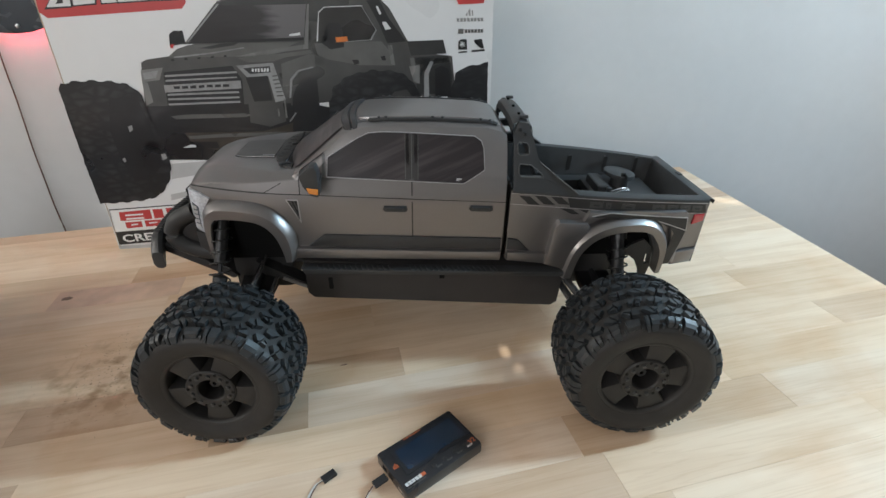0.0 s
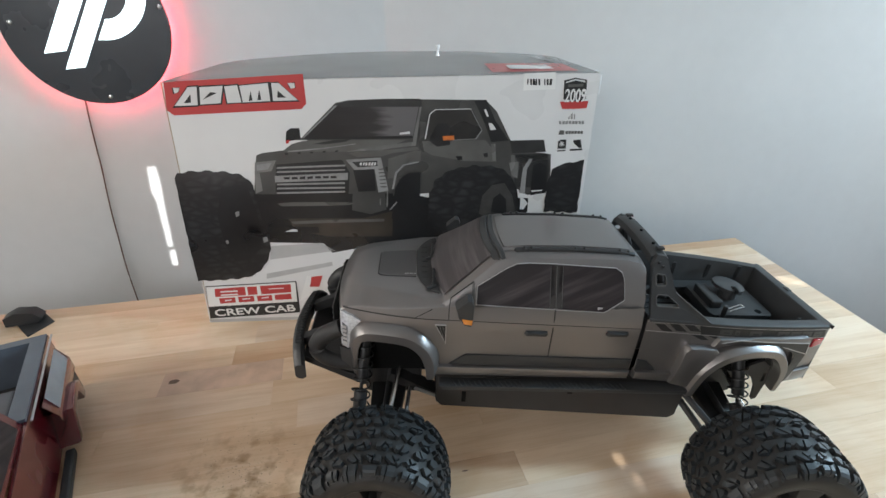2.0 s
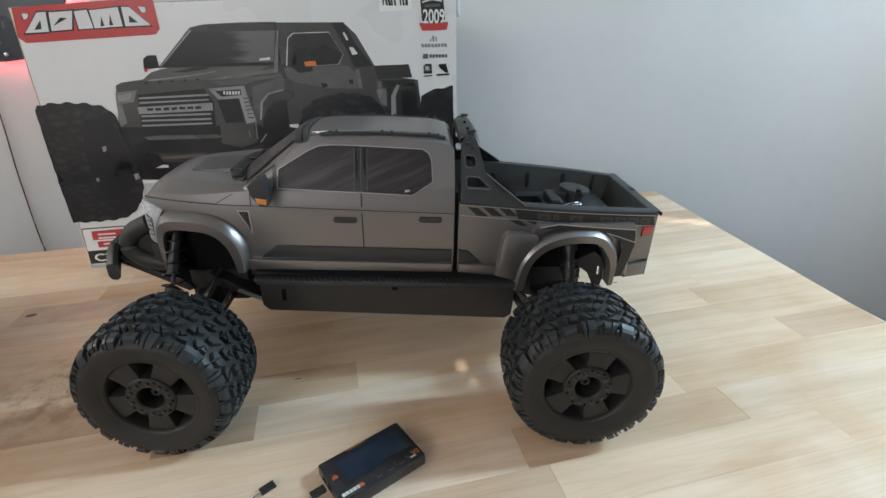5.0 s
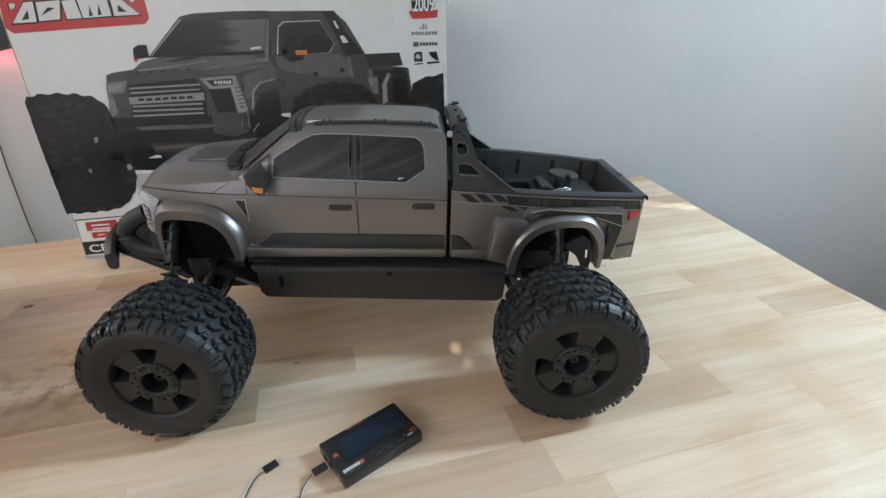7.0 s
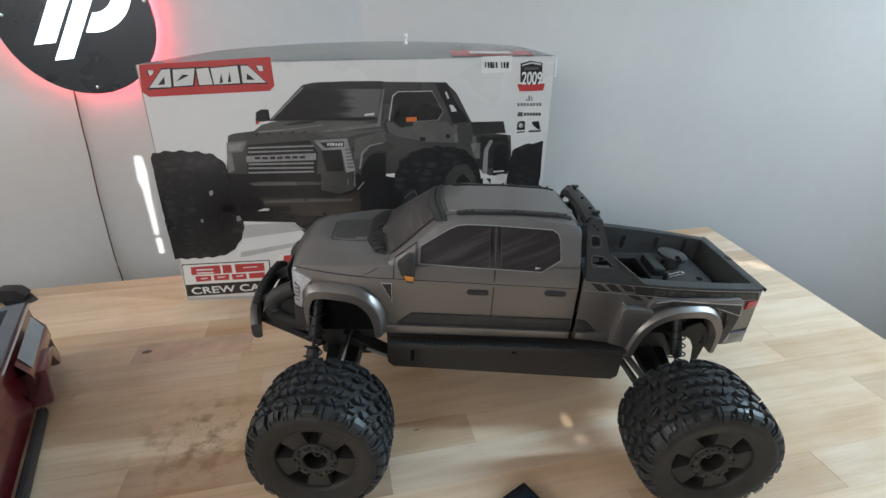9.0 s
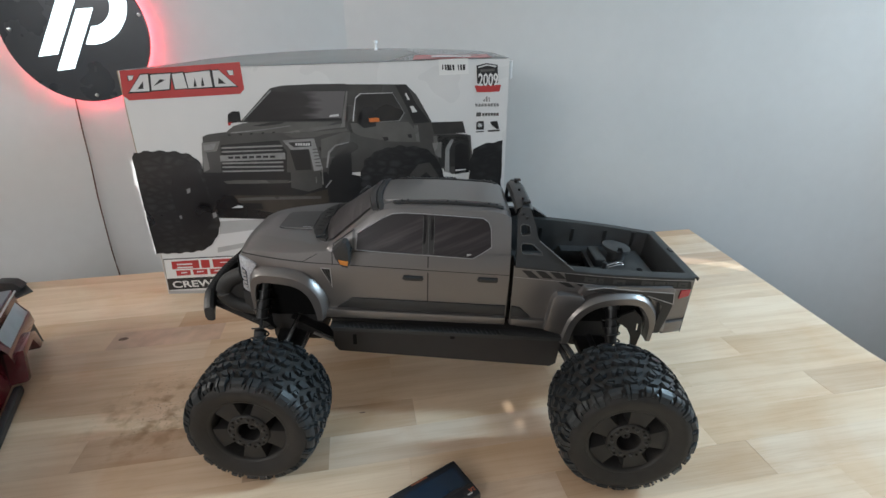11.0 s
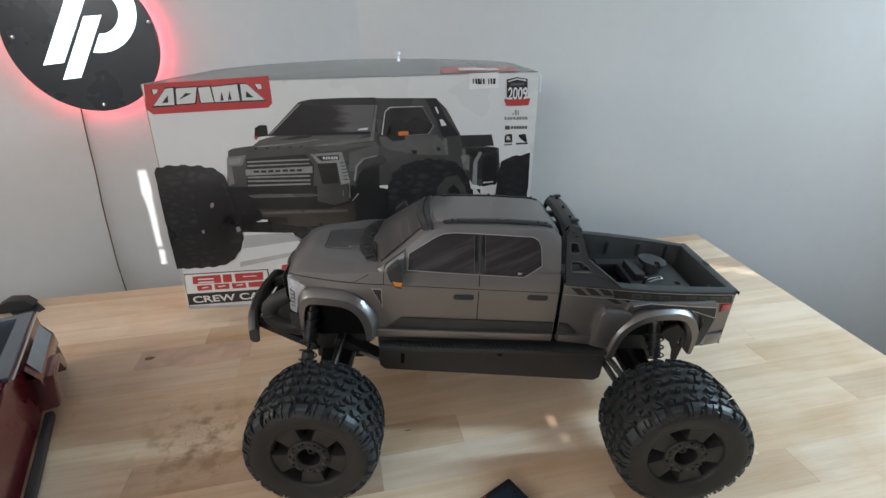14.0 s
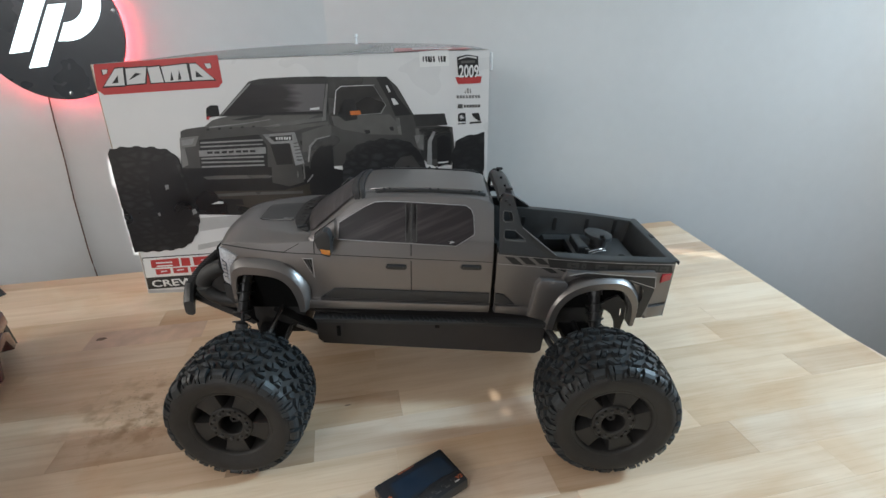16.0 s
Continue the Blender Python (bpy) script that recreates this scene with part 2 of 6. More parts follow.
def tread_print():
    """Printed photograph of a knobbly tyre: pale lugs, dark grooves."""
    m = material("ink_tyre", (0.020, 0.020, 0.021), 0.32, coat=0.15)
    nt = m.node_tree
    co = nt.nodes.new("ShaderNodeTexCoord")
    turn = nt.nodes.new("ShaderNodeMapping")
    turn.inputs["Rotation"].default_value, turn.inputs["Scale"].default_value = (0, radians(24), 0), (40.0, 1.0, 84.0)
    nt.links.new(co.outputs["Object"], turn.inputs["Vector"])
    cell = nt.nodes.new("ShaderNodeTexVoronoi")
    cell.feature = "DISTANCE_TO_EDGE"
    cell.inputs["Scale"].default_value, cell.inputs["Randomness"].default_value = 1.0, 0.75
    nt.links.new(turn.outputs[0], cell.inputs["Vector"])
    fade = nt.nodes.new("ShaderNodeTexNoise")
    fade.inputs["Scale"].default_value, fade.inputs["Detail"].default_value = 14.0, 4
    nt.links.new(co.outputs["Object"], fade.inputs["Vector"])
    lug = nt.nodes.new("ShaderNodeMapRange")
    lug.inputs["From Min"].default_value, lug.inputs["From Max"].default_value = 0.02, 0.38
    nt.links.new(cell.outputs["Distance"], lug.inputs["Value"])
    both_ = nt.nodes.new("ShaderNodeMath")
    both_.operation = "MULTIPLY"
    nt.links.new(lug.outputs[0], both_.inputs[0])
    nt.links.new(fade.outputs["Fac"], both_.inputs[1])
    ramp = nt.nodes.new("ShaderNodeValToRGB")
    ramp.color_ramp.elements[0].position, ramp.color_ramp.elements[0].color = 0.05, (0.017, 0.017, 0.018, 1)
    ramp.color_ramp.elements[1].position, ramp.color_ramp.elements[1].color = 0.55, (0.040, 0.040, 0.042, 1)
    nt.links.new(both_.outputs[0], ramp.inputs[0])
    nt.links.new(ramp.outputs[0], nt.nodes["Principled BSDF"].inputs["Base Color"])
    return m


WALL = material("wall_paint", (0.555, 0.562, 0.566), 0.42, vary=0.03, scale=30, bump=0.10, bump_scale=220)
CEIL = material("ceiling_paint", (0.70, 0.69, 0.67), 0.8, vary=0.03, scale=20)
FLOOR = material("floor_concrete", (0.36, 0.35, 0.34), 0.6, vary=0.2, scale=20, bump=0.1)
WOOD = wood_material()
HEARTWOOD = wood_material("birch_heartwood", (0.80, 0.71, 0.64))
GREYWOOD = wood_material("greyed_birch", (0.62, 0.57, 0.54))
KNOTTED = material("knotted_birch", (0.60, 0.425, 0.315), 0.42, vary=0.25, scale=40, bump=0.08)
KNOT = material("dark_knot", (0.15, 0.09, 0.06), 0.5, vary=0.4, scale=200)
STEEL = material("painted_steel", (0.08, 0.08, 0.085), 0.45, vary=0.1)
PAINT = material("gunmetal_paint", (0.212, 0.200, 0.198), 0.37, metal=0.78, vary=0.02, scale=300, coat=0.3, uneven=0.015)
HOODPAINT = material("satin_hood_paint", (0.115, 0.109, 0.108), 0.36, metal=0.75, vary=0.04, scale=600, uneven=0.02)
DECAL = material("dark_decal", (0.024, 0.024, 0.0245), 0.40, vary=0.1, spec=0.35)
DECALGREY = material("grey_decal", (0.085, 0.084, 0.082), 0.4, metal=0.3, vary=0.1)
LETTERGREY = material("faint_letter_grey", (0.052, 0.052, 0.051), 0.4, metal=0.2, vary=0.1)
SEAM = material("panel_gap", (0.008, 0.008, 0.008), 0.7)
TRIM = material("satin_black_trim", (0.0265, 0.0272, 0.0285), 0.40, vary=0.15, scale=80, bump=0.05, bump_scale=900)
PLASTIC = material("black_nylon", (0.0235, 0.0230, 0.0235), 0.5, spec=0.38, vary=0.2, scale=70, bump=0.08, bump_scale=700)
# Slightly lighter than the other black nylon, for the load bed.
LINER = material("liner_nylon", (0.028, 0.0285, 0.029), 0.48, spec=0.45, vary=0.25, scale=60, bump=0.08, bump_scale=600)
GUARD = material("guard_nylon", (0.0300, 0.0272, 0.0266), 0.52, spec=0.4, vary=0.12, scale=70, bump=0.06, bump_scale=700)
ANODISED = material("black_anodised", (0.011, 0.011, 0.0115), 0.38, spec=0.35, vary=0.2)
# Near-black that stands in for shade inside arches, holes and slots.
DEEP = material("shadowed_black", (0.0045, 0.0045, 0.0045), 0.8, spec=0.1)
RUBBER = material("tyre_rubber", (0.0225, 0.0210, 0.0202), 0.55, spec=0.3, vary=0.3, scale=90, bump=0.12, bump_scale=500)
# Lighter and bluer than the sidewall rubber: window sheen put into the colour.
LUG = material("tread_rubber_sheen", (0.0250, 0.0285, 0.0315), 0.42, spec=0.34, vary=0.35, scale=120, bump=0.10, bump_scale=600)
RIM = material("dark_rim_plastic", (0.0190, 0.0177, 0.0170), 0.48, spec=0.35, vary=0.15, scale=60, bump=0.05)
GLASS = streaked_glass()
# Paler than the side glass: the windscreen's reflections are put into its colour.
SCREENGLASS = streaked_glass("windscreen_reflection_tint", (0.050, 0.044, 0.046), (0.115, 0.103, 0.106), 40)
PINLINE = material("silver_pinstripe", (0.40, 0.39, 0.39), 0.35, metal=0.3, vary=0.05)
LENS = material("headlight_lens", (0.50, 0.52, 0.56), 0.16, metal=0.15, vary=0.45, scale=350, coat=0.8)
LENSDARK = material("headlight_bezel", (0.16, 0.17, 0.19), 0.2, coat=0.6)
AMBER = material("amber_lens", (0.62, 0.22, 0.03), 0.2, vary=0.15, coat=0.6)
TAIL = material("red_lens", (0.42, 0.035, 0.045), 0.2, vary=0.15, coat=0.7)
CHROME = material("bright_metal", (0.62, 0.62, 0.63), 0.22, metal=1.0, vary=0.08)
WIRE = material("spring_steel", (0.030, 0.030, 0.032), 0.40, metal=0.5, vary=0.1)
CARD = material("coated_white_card", (0.66, 0.66, 0.66), 0.33, vary=0.03, scale=25, coat=0.15, bump=0.02, bump_scale=60)
CARDTOP = material("box_top_card", (0.56, 0.56, 0.56), 0.22, vary=0.05, scale=14, coat=0.4)
CARDEDGE = material("raw_card_edge", (0.36, 0.29, 0.21), 0.8, vary=0.15)
PRINTS = {
    "print_black": material("ink_black", (0.015, 0.015, 0.016), 0.32, vary=0.2, coat=0.15),
    "print_dark": material("ink_dark", (0.0275, 0.0269, 0.0269), 0.32, vary=0.35, scale=40, coat=0.15),
    "print_grey": material("ink_grey", (0.0625, 0.0612, 0.0587), 0.32, vary=0.3, scale=25, coat=0.15),
    "print_mid": material("ink_mid", (0.0986, 0.0963, 0.0918), 0.32, vary=0.25, scale=40, coat=0.15),
    "print_light": material("ink_light", (0.1650, 0.1617, 0.1562), 0.32, vary=0.3, scale=30, coat=0.15),
    "print_silver": material("ink_silver", (0.24, 0.24, 0.24), 0.32, vary=0.25, scale=90, coat=0.15),
    "print_pale": material("ink_pale", (0.60, 0.60, 0.60), 0.32, vary=0.05, coat=0.15),
    "print_white": material("ink_white", (0.72, 0.72, 0.71), 0.32, vary=0.02, coat=0.15),
    "print_shade": material("ink_shade", (0.42, 0.42, 0.42), 0.32, vary=0.15, scale=30, coat=0.15),
    "print_window": material("ink_window", (0.030, 0.028, 0.027), 0.32, vary=0.4, scale=30, coat=0.15),
    "print_screen": screen_print(),
    "print_brown": material("ink_brown", (0.045, 0.037, 0.030), 0.32, vary=0.35, scale=30, coat=0.15),
    "print_tyre": tread_print(),
    "print_tyrelight": material("ink_tyre_side", (0.050, 0.048, 0.046), 0.32, vary=0.3, scale=60, coat=0.15),
    "print_red": material("ink_red", (0.44, 0.045, 0.045), 0.32, vary=0.08, coat=0.15),
    "print_orange": material("ink_orange", (0.60, 0.17, 0.04), 0.32, vary=0.2, coat=0.15),
}
CASE = material("programmer_case", (0.016, 0.018, 0.022), 0.28, vary=0.1, coat=0.3)
SCREEN = material("dark_blue_screen", (0.010, 0.026, 0.052), 0.12, vary=0.2, coat=0.9)
ORANGE = material("orange_ink", (0.55, 0.13, 0.05), 0.4)
WHITEINK = material("white_ink", (0.60, 0.60, 0.60), 0.4)
CABLEW = material("white_wire", (0.62, 0.60, 0.57), 0.45)
CABLEB = material("brown_wire", (0.11, 0.05, 0.035), 0.5)
SIGNFACE = material("sign_black_acrylic", (0.020, 0.024, 0.030), 0.30, vary=0.1, coat=0.3)
SIGNLIT = glow("lit_sign_white", (0.80, 0.95, 1.0), 2.6)
HALO = glow("red_led_strip", (1.0, 0.10, 0.12), 34.0)
REDPAINT = material("dark_red_paint", (0.115, 0.008, 0.012), 0.22, metal=0.3, vary=0.12, coat=0.8)
CLEAR = material("clear_plastic", (0.75, 0.78, 0.80), 0.08, vary=0.05, coat=1.0)


# ---- mesh helpers ----
def part(name, bm, mat, parent=None, label="", smooth=False, m=None, crease=38):
    """Links a bmesh as one mesh object under a thing or a part."""
    bmesh.ops.recalc_face_normals(bm, faces=bm.faces)
    me = bpy.data.meshes.new(name)
    bm.to_mesh(me)
    bm.free()
    me.materials.append(mat)
    if smooth:
        me.shade_smooth()
        me.set_sharp_from_angle(angle=radians(crease))
    ob = new(name, me)
    if parent:
        ob.parent = parent
    if m is not None:
        ob.matrix_local = m
    return tagged(ob, label) if label else ob


def thing(name, m, label, category, group="", kind=""):
    ob = new(name)
    ob.empty_display_size = 0.05
    ob.matrix_world = m
    return tagged(ob, label, category, group, kind)


def bevelled(bm, width, edges=None, segments=2):
    bmesh.ops.bevel(bm, geom=edges or bm.edges[:], offset=width, segments=segments, affect="EDGES", profile=0.6)
    return bm


def brick(size, centre=(0, 0, 0), bevel=0.0, bm=None, turn=None):
    b = bmesh.new()
    bmesh.ops.create_cube(b, size=1)
    bmesh.ops.scale(b, vec=size, verts=b.verts)
    if bevel:
        bevelled(b, bevel)
    if turn is not None:
        b.transform(turn)
    bmesh.ops.translate(b, vec=centre, verts=b.verts)
    return merge(bm, b)


def merge(bm, other):
    if bm is None:
        return other
    me = bpy.data.meshes.new("join")
    other.to_mesh(me)
    other.free()
    bm.from_mesh(me)
    bpy.data.meshes.remove(me)
    return bm


def prism(points, lift, depth, holes=(), bevel=0.0):
    """A plate: (a, b) outline, with holes; lift(a, b, d) gives its place at depth d."""
    b = bmesh.new()
    edges = []
    for loop in (points, *holes):
        vs = [b.verts.new(Vector((p[0], p[1], 0))) for p in loop]
        edges += [b.edges.new((vs[i], vs[(i + 1) % len(vs)])) for i in range(len(vs))]
    if holes:
        bmesh.ops.triangle_fill(b, edges=edges, use_beauty=True, use_dissolve=False)
    else:
        b.faces.new(b.verts[:])
    flat = b.faces[:]
    grown = bmesh.ops.extrude_face_region(b, geom=flat)
    for v in grown["geom"]:
        if isinstance(v, bmesh.types.BMVert):
            v.co.z = 1
    if not bevel:
        bmesh.ops.recalc_face_normals(b, faces=b.faces)
        bmesh.ops.triangulate(b, faces=[f for f in b.faces if len(f.verts) > 4])
    if bevel:
        bmesh.ops.recalc_face_normals(b, faces=b.faces)
        rim = [e for e in b.edges if all(v.co.z > 0.5 for v in e.verts) and any(abs(f.normal.z) < 0.5 for f in e.link_faces)]
        for v in b.verts:
            v.co.z *= depth
        bmesh.ops.bevel(b, geom=rim, offset=bevel, segments=2, affect="EDGES", profile=0.6)
        bmesh.ops.triangulate(b, faces=[f for f in b.faces if len(f.verts) > 4])
        for v in b.verts:
            v.co = Vector(lift(v.co.x, v.co.y, v.co.z))
        return b
    for v in b.verts:
        v.co = Vector(lift(v.co.x, v.co.y, v.co.z * depth))
    return b


def ring(points, width, lift, depth):
    """A thin raised line along an outline."""
    inner = inset(points, width)
    rows = [[lift(*p, 0.0) for p in points], [lift(*p, depth) for p in points], [lift(*p, depth) for p in inner], [lift(*p, 0.0) for p in inner]]
    return sheet(rows, closed=True)


def fine(points, step):
    """The outline with its long edges divided."""
    out = []
    for i, p in enumerate(points):
        q = points[(i + 1) % len(points)]
        n = max(1, int(math.dist(p, q) / step))
        out += [(p[0] + (q[0] - p[0]) * k / n, p[1] + (q[1] - p[1]) * k / n) for k in range(n)]
    return out


def pad(xs, reach, on, depth):
    """A raised pad over a curved surface: reach(x) is its half width, on(x, y, d) the surface."""
    rows = []
    for i, x in enumerate(xs):
        w = reach(x)
        d = -0.002 if i in (0, len(xs) - 1) else depth
        rows.append([on(x, -w - 0.001, -0.002)] + [on(x, y * w, d) for y in np.linspace(-1, 1, 15)] + [on(x, w + 0.001, -0.002)])
    return sheet(rows)


def sheet(rows, closed=False):
    """Quads over rows of points."""
    b = bmesh.new()
    vs = [[b.verts.new(Vector(p)) for p in row] for row in rows]
    for i in range(len(vs) - 1):
        n = len(vs[i])
        for j in range(n if closed else n - 1):
            b.faces.new((vs[i][j], vs[i][(j + 1) % n], vs[i + 1][(j + 1) % n], vs[i + 1][j]))
    return b


def lathe(profile, segments=48):
    """A turned solid: (radius, along) pairs round the y axis."""
    rows = []
    for r, d in profile:
        rows.append([(r * math.cos(2 * math.pi * k / segments), d, r * math.sin(2 * math.pi * k / segments)) for k in range(segments)])
    b = sheet(rows, closed=True)
    return b


def tube(points, radius, segments=8, bm=None):
    b = bmesh.new()
    pts = [Vector(p) for p in points]
    rings = []
    for i, p in enumerate(pts):
        d = (pts[min(i + 1, len(pts) - 1)] - pts[max(i - 1, 0)]).normalized()
        q = d.to_track_quat("Z", "Y")
        rings.append([b.verts.new(p + q @ Vector((radius * math.cos(a), radius * math.sin(a), 0))) for a in (2 * math.pi * k / segments for k in range(segments))])
    for r0, r1 in zip(rings, rings[1:]):
        for k in range(segments):
            b.faces.new((r0[k], r0[(k + 1) % segments], r1[(k + 1) % segments], r1[k]))
    b.faces.new(rings[0])
    b.faces.new(rings[-1][::-1])
    return merge(bm, b)


def smooth_line(points, n):
    """Points along a smooth curve through the given ones."""
    p = [points[0], *points, points[-1]]
    out = []
    for i in range(1, len(p) - 2):
        for k in range(n):
            t = k / n
            out.append(tuple(0.5 * (2 * b + (c - a) * t + (2 * a - 5 * b + 4 * c - d) * t * t + (3 * b - a - 3 * c + d) * t ** 3) for a, b, c, d in zip(p[i - 1], p[i], p[i + 1], p[i + 2])))
    return [*out, points[-1]]


def inset(points, d):
    """The outline moved inwards by d."""
    n = len(points)
    area = sum(points[i][0] * points[(i + 1) % n][1] - points[(i + 1) % n][0] * points[i][1] for i in range(n))
    s = 1 if area > 0 else -1
    out = []
    for i in range(n):
        a, b, c = (Vector(points[j % n]) for j in (i - 1, i, i + 1))
        u, v = (b - a).normalized(), (c - b).normalized()
        nu, nv = Vector((-u.y, u.x)) * s, Vector((-v.y, v.x)) * s
        k = (nu + nv)
        out.append(tuple(b + k * (d / max(0.3, 1 + nu.dot(nv)))))
    return out


def writing(text, size, mat, parent, m, name="lettering", label="", depth=0.0002, align="CENTER"):
    cu = bpy.data.curves.new(name, "FONT")
    cu.body, cu.size, cu.extrude, cu.align_x, cu.offset = text, size, depth, align, size * 0.018
    tmp = bpy.data.objects.new(name, cu)
    scene.collection.objects.link(tmp)
    me = bpy.data.meshes.new_from_object(tmp.evaluated_get(bpy.context.evaluated_depsgraph_get()))
    bpy.data.objects.remove(tmp)
    bpy.data.curves.remove(cu)
    me.name = name
    me.materials.clear()
    me.materials.append(mat)
    ob = new(name, me)
    ob.parent = parent
    ob.matrix_local = m
    return tagged(ob, label) if label else ob


# ---- the room ----
TABLE_TURN = 12.7
TABLE_Z = 0.90


def wall(name, a, b, height=2.5, thick=0.1, opening=None):
    """A wall from a to b (its room-side line), with thickness behind it and an optional opening (from, to, sill, head)."""
    a, b = Vector((*a, 0)), Vector((*b, 0))
    length = (b - a).length
    m = Matrix.Translation(a) @ Matrix.Rotation(math.atan2(b.y - a.y, b.x - a.x), 4, "Z")
    holes = []
    if opening:
        u0, u1, z0, z1 = opening
        holes = [[(u0, z0), (u1, z0), (u1, z1), (u0, z1)]]
    bm = prism([(0, 0), (length, 0), (length, height), (0, height)], lambda u, z, d: (u, d, z), thick, holes)
    ob = part(name, bm, WALL)
    ob.matrix_world = m
    return tagged(ob, "plain light grey painted wall", "wall", kind="structure")


CORNER = (-0.273, 0.884)
LEFT_END = (-2.6, 0.389)
wall("wall_left", LEFT_END, CORNER)
wall("wall_right", CORNER, (1.75, 0.866))
# Unseen walls, added to close the room and hold the lamps' openings.
wall("wall_side", (1.75, 0.866), (1.75, -2.5), opening=(0.02, 1.52, 0.95, 2.30))
wall("wall_rear", (1.75, -2.5), (-2.6, -2.5), opening=(0.30, 3.00, 1.05, 2.40))
wall("wall_far_side", (-2.6, -2.5), LEFT_END, opening=(1.05, 2.80, 1.10, 2.36))


def curtain():
    """Unseen panel added over the rear window; its gaps shape sunbeams for the bench."""
    def beam(*spots):
        """The hole whose sunlight falls on these spots."""
        hole = []
        for x, y, z in spots:
            k = (-2.5 - y) / SUNWARD.y
            hole.append((x + k * SUNWARD.x, z + k * SUNWARD.z))
        return hole

    def spot(x, y, wide, deep):
        """A soft spot: one hole with a rim of thin slots round it."""
        ring = [(x + r / 2 * wide * math.cos(a), y + r / 2 * deep * math.sin(a), TABLE_Z) for a, r in zip(np.linspace(0, 2 * math.pi, 24, endpoint=False), (0.55, 0.95) * 12)]
        return beam(*ring)

    def streak(x0, y0, x1, y1, deep):
        return beam((x0, y0, TABLE_Z), (x1, y1, TABLE_Z), (x1, y1 + deep, TABLE_Z), (x0, y0 + deep, TABLE_Z))

    gaps = [beam((-0.842, 0.762, 0.820), (-0.828, 0.765, 0.820), (-0.826, 0.766, 0.866), (-0.840, 0.763, 0.866)),
            beam((-0.841, 0.762, 0.874), (-0.828, 0.765, 0.874), (-0.822, 0.767, 1.000), (-0.818, 0.768, 1.040), (-0.819, 0.767, 1.086), (-0.838, 0.763, 1.086), (-0.844, 0.762, 1.020), (-0.838, 0.763, 1.006)),
            streak(0.525, 0.574, 0.606, 0.557, 0.036), streak(0.612, 0.552, 0.654, 0.537, 0.036),
            spot(0.094, 0.098, 0.026, 0.032), spot(0.107, 0.067, 0.022, 0.018)]
    ob = part("curtain", prism([(-1.35, 1.0), (1.55, 1.0), (1.55, 2.46), (-1.35, 2.46)], lambda u, v, d: (u, -2.490 - d, v), 0.004, gaps), CEIL)
    tagged(ob, "unseen panel added over the rear window to shape sunbeams", "curtain", kind="structure")


curtain()
part_floor = part("floor", brick((5.4, 3.8, 0.1), (-0.1, -0.75, -0.05)), FLOOR)
tagged(part_floor, "grey concrete floor under the workbench", "floor", kind="structure")
# Unseen ceiling, added; it bounces light down on to the bench.
part_ceiling = part("ceiling", brick((5.4, 3.8, 0.1), (-0.1, -0.75, 2.55)), CEIL)
tagged(part_ceiling, "plain white painted ceiling", "ceiling", kind="structure")


def workbench():
    """Butcher-block bench: steel legs and rails; the staves of its top come last in the file."""
    bench = thing("workbench", Matrix.Translation((0.60, 0.785, 0)) @ pose(0, 0, 0, 0, 0, TABLE_TURN), "butcher-block workbench top of pale birch staves, oil stained", "workbench")
    L, D = 2.4, 1.25
    part("top_core", brick((L - 0.004, D - 0.004, 0.028), (-L / 2, -D / 2, TABLE_Z - 0.026)), KNOTTED, bench)
    for x in (-0.10, -L + 0.10):
        for y in (-0.10, -D + 0.10):
            part("leg", brick((0.06, 0.06, 0.86), (x, y, 0.43), 0.004), STEEL, bench)
    for y in (-0.10, -D + 0.10):
        part("rail", brick((L - 0.26, 0.04, 0.07), (-L / 2, y, 0.78), 0.003), STEEL, bench)
    return bench


BENCH = workbench()


# ---- the model truck ----
TRUCK = thing("toy_truck", pose(-0.006, 0.2059, 0.8998, 1.76, 1.94, 2.3), "gunmetal grey radio-controlled monster truck with big knobbly tyres on the bench", "toy truck")
TRUCK_IN = TRUCK.matrix_world.inverted()

FRONT_ARCH = [(-0.2420, 0.140), (-0.2415, 0.160), (-0.2395, 0.180), (-0.230, 0.192), (-0.191, 0.192), (-0.173, 0.180), (-0.165, 0.160), (-0.163, 0.143)]
REAR_ARCH = [(0.167, 0.114), (0.172, 0.148), (0.187, 0.168), (0.212, 0.177), (0.245, 0.176), (0.259, 0.164), (0.268, 0.146), (0.272, 0.116)]


def half_width(x):
    """The body's half width, drawn in towards nose and tail."""
    w = 0.0885
    if x < -0.15:
        w -= 0.016 * ((-0.15 - x) / 0.106) ** 2
    if x > 0.18:
        w -= 0.014 * ((x - 0.18) / 0.145) ** 1.6
    return w


def foot(x):
    """The lower edge of the body side."""
    for arch in (FRONT_ARCH, REAR_ARCH):
        if arch[0][0] <= x <= arch[-1][0]:
            return float(np.interp(x, [p[0] for p in arch], [p[1] for p in arch]))
    return float(np.interp(x, [-0.262, -0.25, -0.163, 0.083, 0.168, 0.276, 0.292, 0.298, 0.33], [0.137, 0.136, 0.144, 0.138, 0.131, 0.122, 0.122, 0.119, 0.121]))


def rail(x):
    return float(np.interp(x, [0.083, 0.335], [0.2245, 0.2038]))


def brow(x):
    """The upper edge of the body side."""
    if x > 0.084:
        return rail(x)
    return float(np.interp(x, [-0.262, -0.2546, -0.235, -0.205, -0.157, -0.140, 0.084], [0.2190, 0.2245, 0.2285, 0.2300, 0.2345, 0.236, 0.236]))


def flank(x, z, out=0.0):
    """A point of the near body side; out: metres proud of it."""
    y = half_width(x) + out
    y -= 0.0030 * max(0.0, (0.160 - z) / 0.03) ** 1.5 if z < 0.160 else 0.0
    y -= 0.22 * max(0.0, z - 0.2155) if x < 0.084 else 0.06 * max(0.0, z - 0.2)
    return (x, -y, z)


